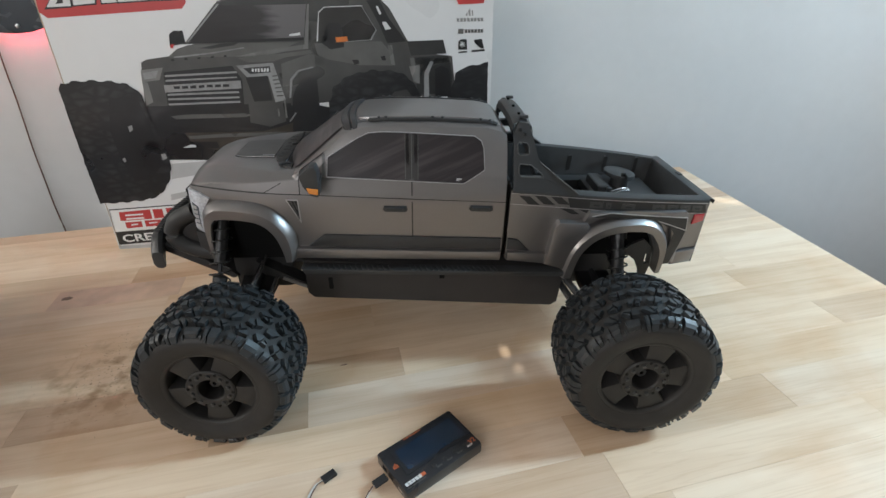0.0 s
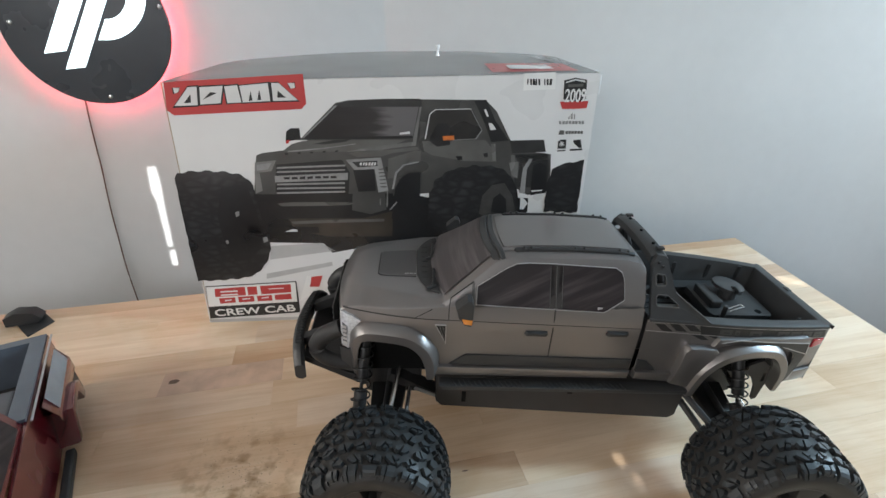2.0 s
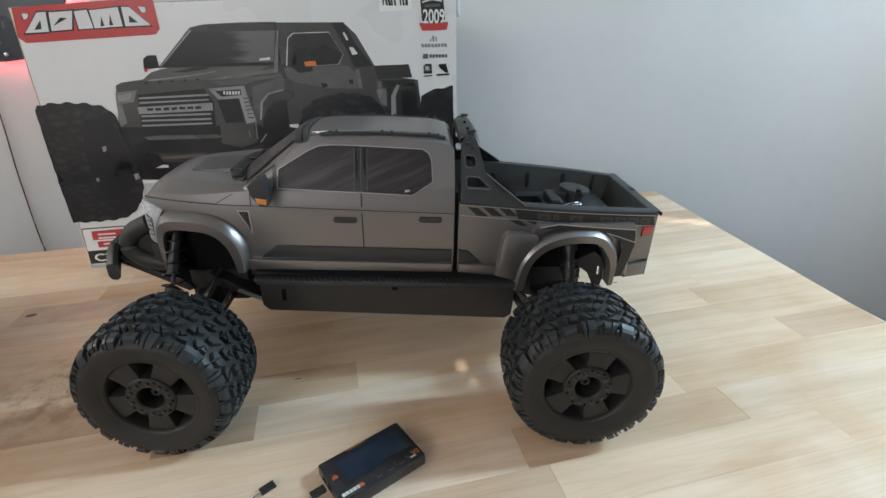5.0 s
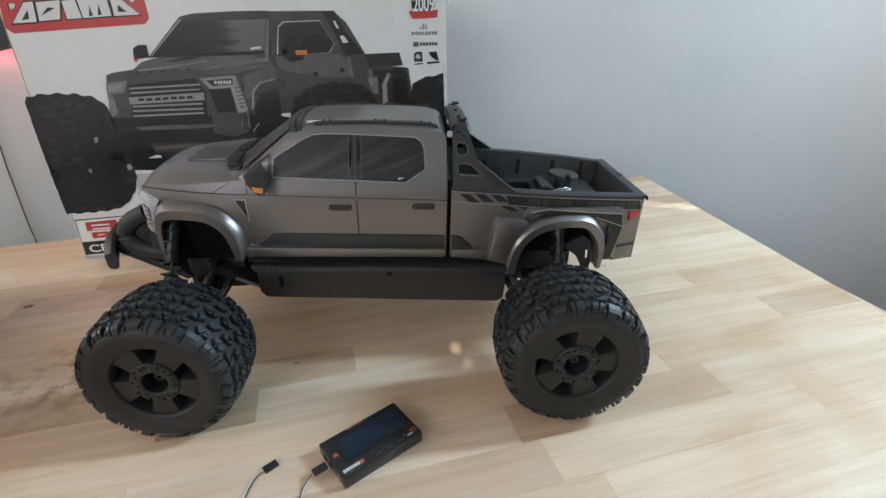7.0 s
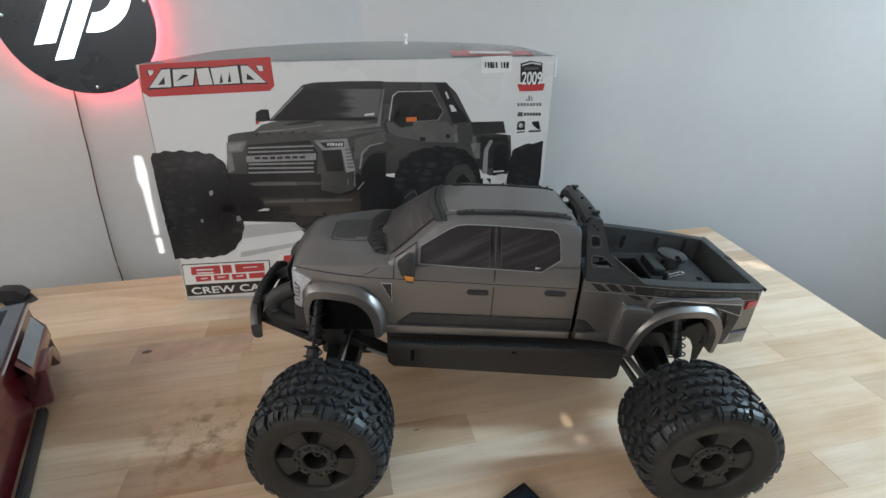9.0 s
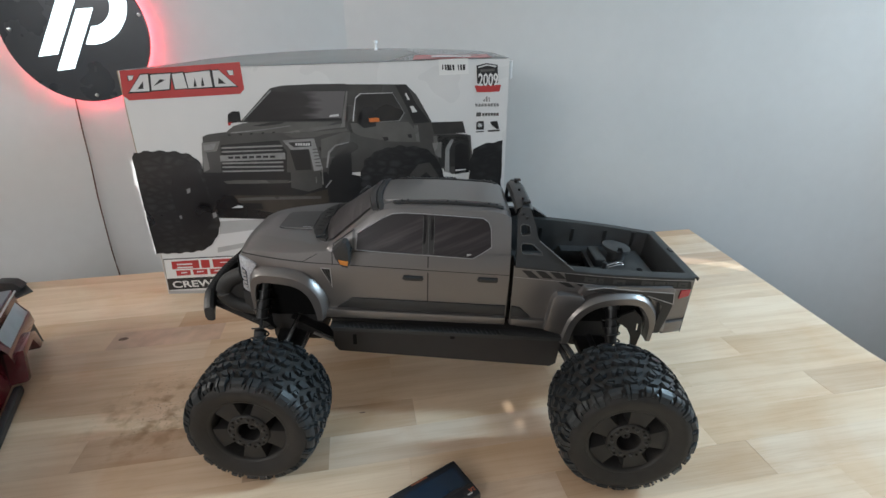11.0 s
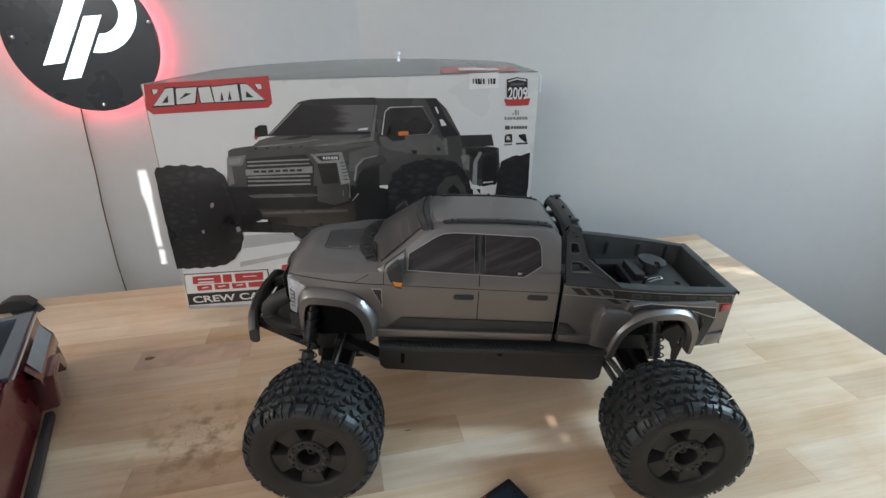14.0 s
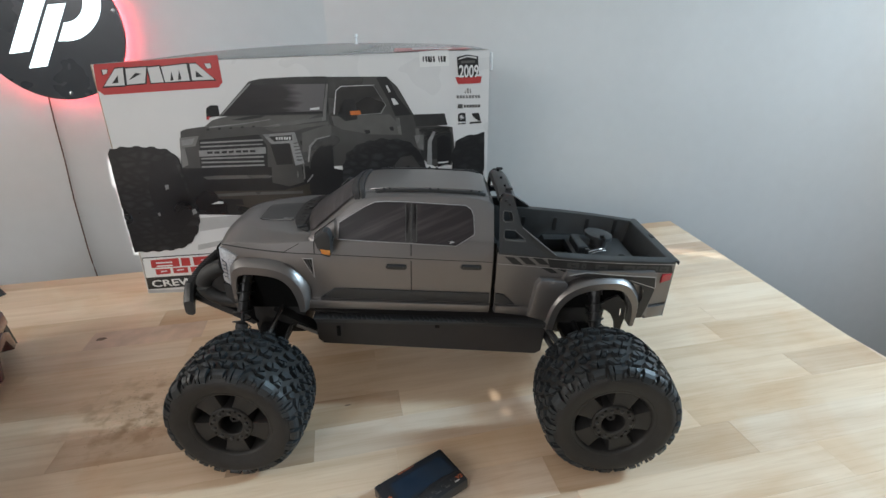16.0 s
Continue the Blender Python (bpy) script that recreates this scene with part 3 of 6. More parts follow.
def both(make):
    """Runs make(flip) for the near and the far side."""
    for s in (1, -1):
        make(lambda p, s=s: (p[0], p[1] * s, p[2]))


def cab_lean(z):
    return 0.0838 - 0.023 * (z - 0.236) / 0.048 if z > 0.236 else 0.0838 + 0.26 * (0.236 - z)


def cab_top(x):
    return float(np.interp(x, [-0.162, -0.146, -0.088, -0.070, -0.05, 0.0, 0.06, 0.076, 0.0845], [0.2310, 0.2420, 0.2825, 0.2880, 0.2895, 0.2900, 0.2875, 0.2840, 0.277]))


def swept(p):
    """The windscreen end of the cab bows forward towards the middle."""
    x, y, z = p
    k = min(1.0, max(0.0, (-0.055 - x) / 0.030))
    return (x - 0.013 * k * max(0.0, 1 - (y / 0.068) ** 2), y, z)


def bonnet_top(x):
    return float(np.interp(x, [-0.262, -0.255, -0.240, -0.220, -0.170, -0.128], [0.2290, 0.2345, 0.2390, 0.2410, 0.2420, 0.2420]))


def bonnet_ridge(x):
    """Half width of the bonnet's flat top; a facet slopes from there down to the wing."""
    return float(np.interp(x, [-0.262, -0.247, -0.210, -0.170, -0.128], [0.034, 0.041, 0.057, 0.071, 0.0735]))


def bonnet_row(x):
    """(y, z) from the wing to the middle."""
    y0, z0 = -flank(x, brow(x))[1], brow(x)
    r, t = bonnet_ridge(x), bonnet_top(x)
    return [(y0, z0), (y0 - 0.0012, z0 + 0.0012), (r + 0.5 * (y0 - r), z0 + 0.55 * (t - 0.0012 - z0)), (r + 0.002, t - 0.0018), (r - 0.002, t - 0.0008), (0.6 * r, t - 0.0002), (0.3 * r, t), (0.0, t)]


def body_shell():
    bm = bmesh.new()
    for s in (1, -1):
        for x0, x1 in ((-0.262, 0.0815), (0.0865, 0.332)):
            marks = sorted({*np.linspace(x0, x1, int((x1 - x0) / 0.006)), *[p[0] + d for a in (FRONT_ARCH, REAR_ARCH) for p in a for d in (0, 1e-4) if x0 < p[0] < x1]})
            rows = []
            for x in marks:
                zb, zt = foot(x), brow(x)
                col = [flank(x, zb + (zt - zb) * v) for v in (0, 0.08, 0.2, 0.35, 0.5, 0.65, 0.78, 0.86, 0.9, 0.95, 1.0)]
                lip = (x, col[0][1] + 0.010, zb)
                rows.append([(p[0], p[1] * s, p[2]) for p in (lip, *col)])
            merge(bm, sheet(rows))
    # bonnet: a flat shoulder along the wing, a steep facet that runs out towards the cab, then the top
    rows = []
    for x in np.linspace(-0.262, -0.128, 26):
        row = [(x, -y, z) for y, z in bonnet_row(x)]
        rows.append(row + [(p[0], -p[1], p[2]) for p in row[-2::-1]])
    merge(bm, sheet(rows))
    # nose
    rows = []
    for z in np.linspace(0.137, 0.2190, 10):
        w = half_width(-0.262)
        rows.append([(-0.262 - 0.007 * math.cos(y * math.pi / 2), y * w, z) for y in np.linspace(-1, 1, 13)])
    merge(bm, sheet(rows))
    w, first = half_width(-0.262), bonnet_row(-0.262)[::-1]
    lip = [(y * w, float(np.interp(abs(y * w), [q[0] for q in first], [q[1] for q in first]))) for y in np.linspace(-1, 1, 13)]
    merge(bm, sheet([[(-0.262 - 0.007 * math.cos(y / w * math.pi / 2), y, 0.2190) for y, z in lip], [(-0.262 - 0.005 * math.cos(y / w * math.pi / 2), y, 0.219 + 0.6 * (z - 0.219)) for y, z in lip], [(-0.262, y, z) for y, z in lip]]))
    # cab
    rows = []
    for x in (*np.linspace(-0.161, -0.05, 26), *np.linspace(-0.04, 0.06, 10), *np.linspace(0.064, 0.0815, 7)):
        h = cab_top(x)
        z1 = min(0.2805, h - 0.0075)
        z0 = min(0.236, z1 - 0.003)
        row = [(x, -cab_lean(z0) + 0.0020, z0 - 0.0035)] + [(x, -cab_lean(z0 + (z1 - z0) * v) + (0.0012 if z1 < 0.236 else 0.0), z0 + (z1 - z0) * v) for v in (0.25, 0.5, 0.75, 1.0)]
        y1 = row[-1][1]
        row += [(x, y1 + 0.0035, z1 + 0.0045), (x, y1 + 0.009, h - 0.0018), (x, y1 + 0.016, h - 0.0004), (x, y1 * 0.75, h + 0.0002), (x, y1 * 0.5, h + 0.0008), (x, y1 * 0.25, h + 0.0011), (x, 0, h + 0.0012)]
        rows.append([swept(p) for p in row + [(p[0], -p[1], p[2]) for p in row[-2::-1]]])
    merge(bm, sheet(rows))
    back = bmesh.new()
    loop = rows[-1]
    for p in loop:
        back.verts.new(Vector(p))
    back.faces.new(back.verts[:])
    merge(bm, back)
    # tailgate
    rows = []
    for z in np.linspace(0.121, rail(0.332), 8):
        w = half_width(0.332) - 0.06 * max(0.0, z - 0.2)
        rows.append([(0.332 + 0.004 * math.cos(y * math.pi / 2), y * w, z) for y in np.linspace(-1, 1, 9)])
    merge(bm, sheet(rows))
    bmesh.ops.remove_doubles(bm, verts=bm.verts, dist=0.00002)
    return part("body_shell", bm, PAINT, TRUCK, "gunmetal grey metallic painted body shell", smooth=True, crease=16)


body_shell()


def plate(name, outline, mat, out, depth, label="", bevel=0.0, holes=(), place=flank, parent=None, sides=(1, -1)):
    """A plate on the body side, on both sides: (x, z) outline, set proud by out + depth."""
    for s in sides:
        def lift(x, z, d):
            p = place(x, z, out + d)
            return (p[0], p[1] * s, p[2])
        part(name, prism(fine(outline, 0.012), lift, depth, holes, bevel), mat, parent or TRUCK, label, smooth=bevel > 0)


def glass_side(x, z, out=0.0):
    return (x, -(cab_lean(z) + out), z)


GLASSPOST = material("window_post_tint", (0.040, 0.037, 0.036), 0.40, spec=0.25, vary=0.15)
# side windows with their silver pinstripe, pillar between
WIN_F = [(-0.1105, 0.2385), (-0.1095, 0.2575), (-0.078, 0.2755), (-0.066, 0.2805), (-0.052, 0.2815), (-0.0225, 0.2810), (-0.0225, 0.2345)]
WIN_R = [(-0.0195, 0.2345), (-0.0195, 0.2808), (0.0465, 0.2778), (0.0535, 0.2735), (0.0565, 0.2660), (0.0575, 0.2450), (0.0345, 0.2315)]
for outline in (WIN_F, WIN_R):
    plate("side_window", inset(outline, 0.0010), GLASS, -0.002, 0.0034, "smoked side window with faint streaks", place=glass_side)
whole = WIN_F[:-1] + WIN_R[1:] + [WIN_F[0]][:0]
for s in (1, -1):
    part("window_pinstripe", ring(fine(whole, 0.006), 0.00045, lambda x, z, d: (x, glass_side(x, z, 0.0006 + d)[1] * s, z), 0.0010), PINLINE, TRUCK, "thin silver window outline")
plate("door_pillar", [(-0.0275, 0.2365), (-0.0275, 0.2795), (-0.0145, 0.2795), (-0.0145, 0.2360)], GLASSPOST, -0.001, 0.0024, place=glass_side)
plate("window_mark", [(0.0265, 0.2350), (0.0270, 0.2375), (0.0325, 0.2372), (0.0320, 0.2348)], PINLINE, 0.0006, 0.0006, place=glass_side)
plate("door_window_post", [(-0.1150, 0.2400), (-0.1150, 0.2590), (-0.1120, 0.2610), (-0.1120, 0.2390)], DECALGREY, -0.001, 0.0022, place=glass_side)


def windscreen():
    rows = []
    for x in np.linspace(-0.1445, -0.084, 14):
        h = cab_top(x)
        w = cab_lean(max(0.236, min(0.282, h - 0.009))) - 0.0150
        rows.append([swept((x - 0.0008, y * w, h + 0.0016 - 0.0008 * abs(y))) for y in np.linspace(-1, 1, 13)])
    part("windscreen", sheet(rows), SCREENGLASS, TRUCK, "smoked sloping windscreen with reflections put into its colour", smooth=True)


windscreen()

# panel gaps
for x, z0, z1 in ((-0.0210, 0.146, 0.2345), (-0.1398, 0.2200, 0.236)):
    plate("panel_gap", [(x - 0.0005, z0), (x + 0.0005, z0), (x + 0.0005, z1), (x - 0.0005, z1)], SEAM, -0.001, 0.0013)
plate("panel_gap", [(-0.1400, 0.2355), (-0.1392, 0.2355), (-0.1377, 0.2445), (-0.1130, 0.2610), (-0.1137, 0.2615), (-0.1385, 0.2450)], SEAM, -0.0006, 0.0010, place=glass_side)
plate("panel_gap", [(-0.258, 0.2250), (-0.178, 0.2220), (-0.139, 0.2206), (-0.139, 0.2198), (-0.178, 0.2211), (-0.258, 0.2241)], SEAM, -0.001, 0.0013)
plate("panel_gap", [(-0.1785, 0.2216), (-0.1776, 0.2214), (-0.1580, 0.2326), (-0.1588, 0.2330)], SEAM, -0.001, 0.0013)
plate("belt_crease", [(-0.139, 0.2206), (0.0815, 0.2112), (0.0815, 0.2105), (-0.139, 0.2199)], SEAM, -0.001, 0.0012)
# Pale strips paint the glint on the edge of the scribed door seam.
plate("seam_bead", [(-0.0203, 0.146), (-0.0198, 0.146), (-0.0198, 0.2345), (-0.0203, 0.2345)], DECALGREY, -0.001, 0.0012)
plate("pillar_bead", [(-0.0213, 0.2350), (-0.0207, 0.2350), (-0.0207, 0.2800), (-0.0213, 0.2800)], DECALGREY, 0.0, 0.0018, place=glass_side)
for x in (-0.0280, -0.0145):
    plate("pillar_edge", [(x, 0.2362), (x + 0.0006, 0.2362), (x + 0.0006, 0.2795), (x, 0.2795)], DECALGREY, 0.0, 0.0016, place=glass_side)
# Pale line just above the black wing gap.
plate("wing_seam_bead", [(-0.258, 0.2257), (-0.178, 0.2227), (-0.178, 0.2221), (-0.258, 0.2251)], DECALGREY, -0.001, 0.0011)
part("cab_gap", brick((0.006, 0.150, 0.092), (0.084, 0, 0.185)), SEAM, TRUCK)

# door handles in their cups
for x in (-0.053, 0.041):
    plate("door_handle", [(x, 0.2035), (x + 0.003, 0.2010), (x + 0.0245, 0.2004), (x + 0.027, 0.2028), (x + 0.026, 0.2068), (x + 0.002, 0.2076)], TRIM, -0.001, 0.0035, "dark door handle", bevel=0.0012)
    plate("handle_bar", [(x + 0.004, 0.2045), (x + 0.0225, 0.2039), (x + 0.0225, 0.2060), (x + 0.004, 0.2066)], TRIM, 0.002, 0.0022, bevel=0.0006)

# lower door cladding and sills
plate("door_cladding", [(-0.137, 0.1590), (-0.118, 0.1735), (0.0800, 0.1665), (0.0800, 0.1515)], TRIM, -0.001, 0.0034, "satin black door cladding", bevel=0.0015)
plate("bed_cladding", [(0.0875, 0.1515), (0.0875, 0.1665), (0.099, 0.1645), (0.114, 0.1495)], TRIM, -0.001, 0.0034, bevel=0.0012)
plate("sill", [(-0.161, 0.1585), (0.0805, 0.1500), (0.0805, 0.1375), (-0.161, 0.1445)], PAINT, -0.004, 0.0095, "rounded painted sill", bevel=0.0035)
plate("bed_sill", [(0.0875, 0.1495), (0.134, 0.1470), (0.134, 0.1315), (0.0875, 0.1375)], PAINT, -0.004, 0.0095, bevel=0.0035)
# wing vent
plate("wing_vent", [(-0.1540, 0.2148), (-0.1430, 0.2143), (-0.1425, 0.1905)], DECAL, -0.001, 0.0020)
plate("vent_edge", [(-0.1550, 0.2156), (-0.1422, 0.2150), (-0.1416, 0.1880)], PINLINE, -0.001, 0.0026, holes=([(-0.1536, 0.2148), (-0.1430, 0.2143), (-0.1426, 0.1912)],))

plate("vent_fin", [(-0.1508, 0.2146), (-0.1498, 0.2146), (-0.1430, 0.1935), (-0.1434, 0.1925)], DECALGREY, 0.0004, 0.0018)
plate("vent_fin", [(-0.1472, 0.2144), (-0.1464, 0.2144), (-0.1434, 0.2040), (-0.1440, 0.2040)], DECALGREY, 0.0004, 0.0016)


def flare(name, arch, width, proud, lead=1.0):
    line = smooth_line(arch, 4)
    n = len(line)
    mid = Vector((sum(p[0] for p in arch) / len(arch), min(p[1] for p in arch) - 0.01))
    both_sides = []
    for s in (1, -1):
        rows = []
        for i, p in enumerate(line):
            a, b = Vector(line[max(i - 1, 0)]), Vector(line[min(i + 1, n - 1)])
            t = (b - a).normalized()
            q = Vector((-t.y, t.x))
            if q.dot(Vector(p) - mid) < 0:
                q = -q
            row = []
            w = width * (lead + (1 - lead) * min(1.0, i / (0.42 * n)) ** 2) * (1 - 0.45 * max(0.0, (i / n - 0.78) / 0.22))
            for off, out in ((0.0015, -0.016), (0.0, proud - 0.0030), (0.0009, proud), (w * 0.60, proud + 0.0006), (w * 0.68, proud - 0.0008), (w * 0.97, proud * 0.22), (w, -0.003)):
                c = Vector(p) + q * off
                y = flank(c.x, c.y, out)
                row.append((y[0], y[1] * s, y[2]))
            rows.append(row)
        bm = sheet(rows)
        for e in (rows[0], rows[-1]):
            vs = [bm.verts.new(Vector(v)) for v in e]
            bm.faces.new(vs)
        part(name, bm, PAINT, TRUCK, "painted wheel arch flare", smooth=True, crease=28)


flare("front_flare", FRONT_ARCH, 0.0195, 0.012, 0.40)
flare("rear_flare", REAR_ARCH, 0.0165, 0.014)
# squared shoulder ahead of the rear flare, and the bulge over it
plate("rear_shoulder", [(0.1315, 0.1340), (0.1590, 0.1250), (0.1665, 0.1560), (0.1790, 0.1835), (0.1740, 0.1890), (0.1430, 0.1905), (0.1375, 0.1845)], PAINT, -0.003, 0.0135, "squared painted wing shoulder", bevel=0.004)
plate("rear_bulge", [(0.1700, 0.1870), (0.2200, 0.1985), (0.2560, 0.1955), (0.2800, 0.1790), (0.2915, 0.1250), (0.3020, 0.1260), (0.2985, 0.1560), (0.3030, 0.1905), (0.2960, 0.1970), (0.1760, 0.2010)], PAINT, -0.003, 0.0095, bevel=0.003)
plate("bulge_decal", [(0.1790, 0.1955), (0.2000, 0.1995), (0.2990, 0.1880), (0.3020, 0.1725), (0.2930, 0.1250), (0.2800, 0.1250), (0.2850, 0.1690), (0.2780, 0.1770), (0.2500, 0.1905), (0.2150, 0.1930)][::-1], DECAL, 0.0066, 0.0006, "dark decal over the wheel arch")
for a, b in (((0.1790, 0.1962), (0.2000, 0.2002)), ((0.2000, 0.2002), (0.2992, 0.1887)), ((0.2992, 0.1887), (0.3022, 0.1722)), ((0.3022, 0.1722), (0.2600, 0.1868))):
    v = Vector((b[0] - a[0], b[1] - a[1])).normalized() * 0.00045
    plate("decal_outline", [(a[0] - v.y, a[1] + v.x), (b[0] - v.y, b[1] + v.x), (b[0] + v.y, b[1] - v.x), (a[0] + v.y, a[1] - v.x)], PINLINE, 0.0066, 0.0009)

# band of decals below the bed rail
for x in (0.096, 0.113, 0.130):
    plate("stripe_decal", [(x, 0.2185), (x + 0.012, 0.2175), (x + 0.024, 0.2075), (x + 0.011, 0.2085)], DECAL, -0.0006, 0.0011)


def side_band(name, x0, x1, top, low, mat, out, label="", slant=0.0):
    """A thin strip that follows the body side between two sloping lines, on both sides."""
    for s in (1, -1):
        rows = []
        for x in np.linspace(x0, x1, max(3, int((x1 - x0) / 0.008))):
            line = []
            for k in np.linspace(0, 1, 3):
                xx = x + slant * k
                z = rail(xx) - top - (low - top) * k
                p = flank(xx, z, out)
                line.append((p[0], p[1] * s, p[2]))
            rows.append(line)
        bm = sheet(rows)
        bmesh.ops.recalc_face_normals(bm, faces=bm.faces)
        bmesh.ops.solidify(bm, geom=bm.faces[:], thickness=0.0004)
        part(name, bm, mat, TRUCK, label)


side_band("band_decal", 0.150, 0.3255, 0.0030, 0.0142, DECAL, 0.0010, "dark side band with block shapes", 0.004)
for k, w in enumerate((0.015, 0.006, 0.016, 0.0, 0.016, 0.016, 0.016, 0.015)):
    x = 0.176 + k * 0.0186
    if w:
        side_band("block_shape", x, x + w, 0.0054, 0.0120, LETTERGREY, 0.0016)
        side_band("block_slot", x + 0.28 * w, x + 0.72 * w, 0.0078, 0.0100, DECAL, 0.0021)
for k in range(3):
    plate("arrow_decal", [(0.143 + k * 0.02, 0.2035 - k * 0.001), (0.156 + k * 0.02, 0.2030 - k * 0.001), (0.166 + k * 0.02, 0.1960), (0.157 + k * 0.02, 0.1962)], DECAL, 0.0001, 0.0005)

side_band("rail_edge", 0.0875, 0.3290, 0.0018, 0.0027, PINLINE, 0.0012)
side_band("band_edge", 0.0875, 0.3255, 0.0148, 0.0154, PINLINE, 0.0008)
# lamps
plate("headlight", [(-0.2612, 0.2215), (-0.2620, 0.1750), (-0.2535, 0.1690), (-0.2500, 0.1900), (-0.2475, 0.1985), (-0.2375, 0.2125), (-0.2480, 0.2180)], LENS, -0.001, 0.0040, "clear faceted headlight", bevel=0.001)
plate("headlight_bezel", [(-0.2592, 0.2070), (-0.2598, 0.1790), (-0.2552, 0.1760), (-0.2530, 0.2010)], LENSDARK, 0.002, 0.0016)
for k in range(5):
    plate("lamp_element", [(-0.2592, 0.2030 - 0.0055 * k), (-0.2545, 0.2022 - 0.0055 * k), (-0.2550, 0.1988 - 0.0055 * k), (-0.2593, 0.1996 - 0.0055 * k)], PINLINE, 0.0030, 0.0012)
plate("tail_lamp", [(0.3135, 0.1885), (0.3285, 0.1890), (0.3280, 0.1800), (0.3125, 0.1765)], TAIL, -0.001, 0.0032, "red tail lamp", bevel=0.001)

plate("tail_corner", [(0.3000, 0.1390), (0.3310, 0.1420), (0.3310, 0.1215), (0.3000, 0.1195)], PAINT, -0.003, 0.0070, "rounded rear bumper corner", bevel=0.0025)
plate("tail_crease", [(0.3000, 0.1400), (0.3310, 0.1430), (0.3310, 0.1427), (0.3000, 0.1397)], SEAM, -0.001, 0.0013)
# bonnet panel, cowl and wiper
def on_bonnet(x, y, d):
    line = bonnet_row(x)[::-1]
    return (x, y, float(np.interp(abs(y), [q[0] for q in line], [q[1] for q in line])) + d)


part("bonnet_panel", pad([-0.2215, -0.2210, -0.2180, -0.208, -0.198, -0.188, -0.1765, -0.1760], lambda x: float(np.interp(x, [-0.2215, -0.2160, -0.176], [0.0235, 0.0285, 0.0315])), on_bonnet, 0.0011), HOODPAINT, TRUCK, "raised dark bonnet panel")
part("bonnet_panel_edge", pad([-0.2226, -0.2221, -0.2180, -0.208, -0.198, -0.188, -0.1765, -0.1760], lambda x: float(np.interp(x, [-0.2226, -0.2168, -0.176], [0.0242, 0.0296, 0.0326])), on_bonnet, 0.0004), SEAM, TRUCK)
for k, (u, w) in enumerate(((0.0, 0.0018), (0.0026, 0.0022), (0.0056, 0.0016), (0.0080, 0.0022), (0.0110, 0.0018))):
    part("panel_lettering", brick((w, 0.0016, 0.0004), (-0.1890 + u, -0.0262, on_bonnet(-0.184, -0.026, 0)[2] + 0.0012)), PINLINE, TRUCK)


def on_cowl(x, y, d):
    return on_bonnet(min(x, -0.150), y, d)


COWL_EDGE = [(-0.1755, -0.028), (-0.1715, -0.042), (-0.1650, -0.0545), (-0.1575, -0.0630), (-0.1490, -0.0670), (-0.1420, -0.0640), (-0.1480, -0.0520), (-0.1545, -0.0300), (-0.1570, 0.0)]
cowl = prism(fine(COWL_EDGE + [(x, -y) for x, y in COWL_EDGE[-2::-1]], 0.008), lambda x, y, d: on_cowl(x, y, d - 0.005), 0.0072, bevel=0.0014)
COWL = part("cowl", cowl, PLASTIC, TRUCK, "black cowl below the windscreen", smooth=True)
for k in range(7):
    part("rib", brick((0.008, 0.0016, 0.0012), on_cowl(-0.1660, -0.036 + 0.012 * k, 0.0024), 0.0004), PLASTIC, COWL)
for y in (-0.060, 0.006):
    part("wiper", tube(smooth_line([on_cowl(-0.1590, y + 0.004, 0.003), on_cowl(-0.1565, y + 0.012, 0.0048), on_cowl(-0.1560, y + 0.036, 0.0065)], 3), 0.0015, 6), PLASTIC, COWL)
    part("wiper_arm", brick((0.013, 0.0040, 0.0030), on_cowl(-0.1590, y + 0.003, 0.0028), 0.0010, turn=pose(0, 0, 0, 0, 0, 30)), TRIM, COWL)


# roof: visor, raised panel, rails with pods
def on_roof(x, y, d):
    return swept((x, y, cab_top(x) + 0.0012 - 0.0008 * min(1.0, abs(y) / 0.045) ** 2 - 1.3 * max(0.0, abs(y) - 0.048) ** 1.15 + d))


part("roof_panel", pad([-0.0730, -0.0725, *np.linspace(-0.069, 0.066, 14), 0.0705, 0.0710], lambda x: float(np.interp(x, [-0.0730, -0.069, 0.066, 0.0705], [0.0385, 0.0405, 0.0405, 0.037])), on_roof, 0.0016), PAINT, TRUCK, "gunmetal raised roof panel", smooth=True)
rows = []
for k in np.linspace(-1, 1, 21):
    y = 0.0600 * k
    drop = 0.0 if abs(k) < 0.75 else 0.0075 * ((abs(k) - 0.75) / 0.25) ** 1.5
    rows.append([swept((x, y, cab_top(x) + h - drop)) for x, h in ((-0.0880, 0.0006), (-0.0868, 0.0034), (-0.0815, 0.0042), (-0.0805, 0.0024), (-0.0790, 0.0042), (-0.0755, 0.0036), (-0.0745, 0.0006))])
part("roof_visor", sheet(rows), TRIM, TRUCK, "dark roof visor over the windscreen", smooth=True)
PILL = [(-0.0670, -0.0470), (-0.0655, -0.0448), (0.0700, -0.0448), (0.0730, -0.0472), (0.0715, -0.0500), (-0.0640, -0.0500)]
for s in (1, -1):
    RAIL = part("roof_rail", prism(fine(PILL, 0.010), lambda x, y, d: (x, y * s, on_roof(max(x, -0.055), y, d - 0.002)[2] + (cab_top(x) - cab_top(max(x, -0.055)))), 0.0042, bevel=0.0008), DECAL, TRUCK, "black roof rail", smooth=True)
    for x in (-0.0555, -0.0480, 0.0020, 0.0125, 0.0540, 0.0640):
        part("rail_bolt", lathe([(0.0, 0.0018), (0.0012, 0.0015), (0.0017, 0.0004), (0.0017, -0.001)], 10), WIRE, RAIL, m=Matrix.Translation((x, -0.0474 * s, on_roof(max(x, -0.055), 0.0474, 0.0022)[2])) @ pose(0, 0, 0, 90, 0, 0), smooth=True)

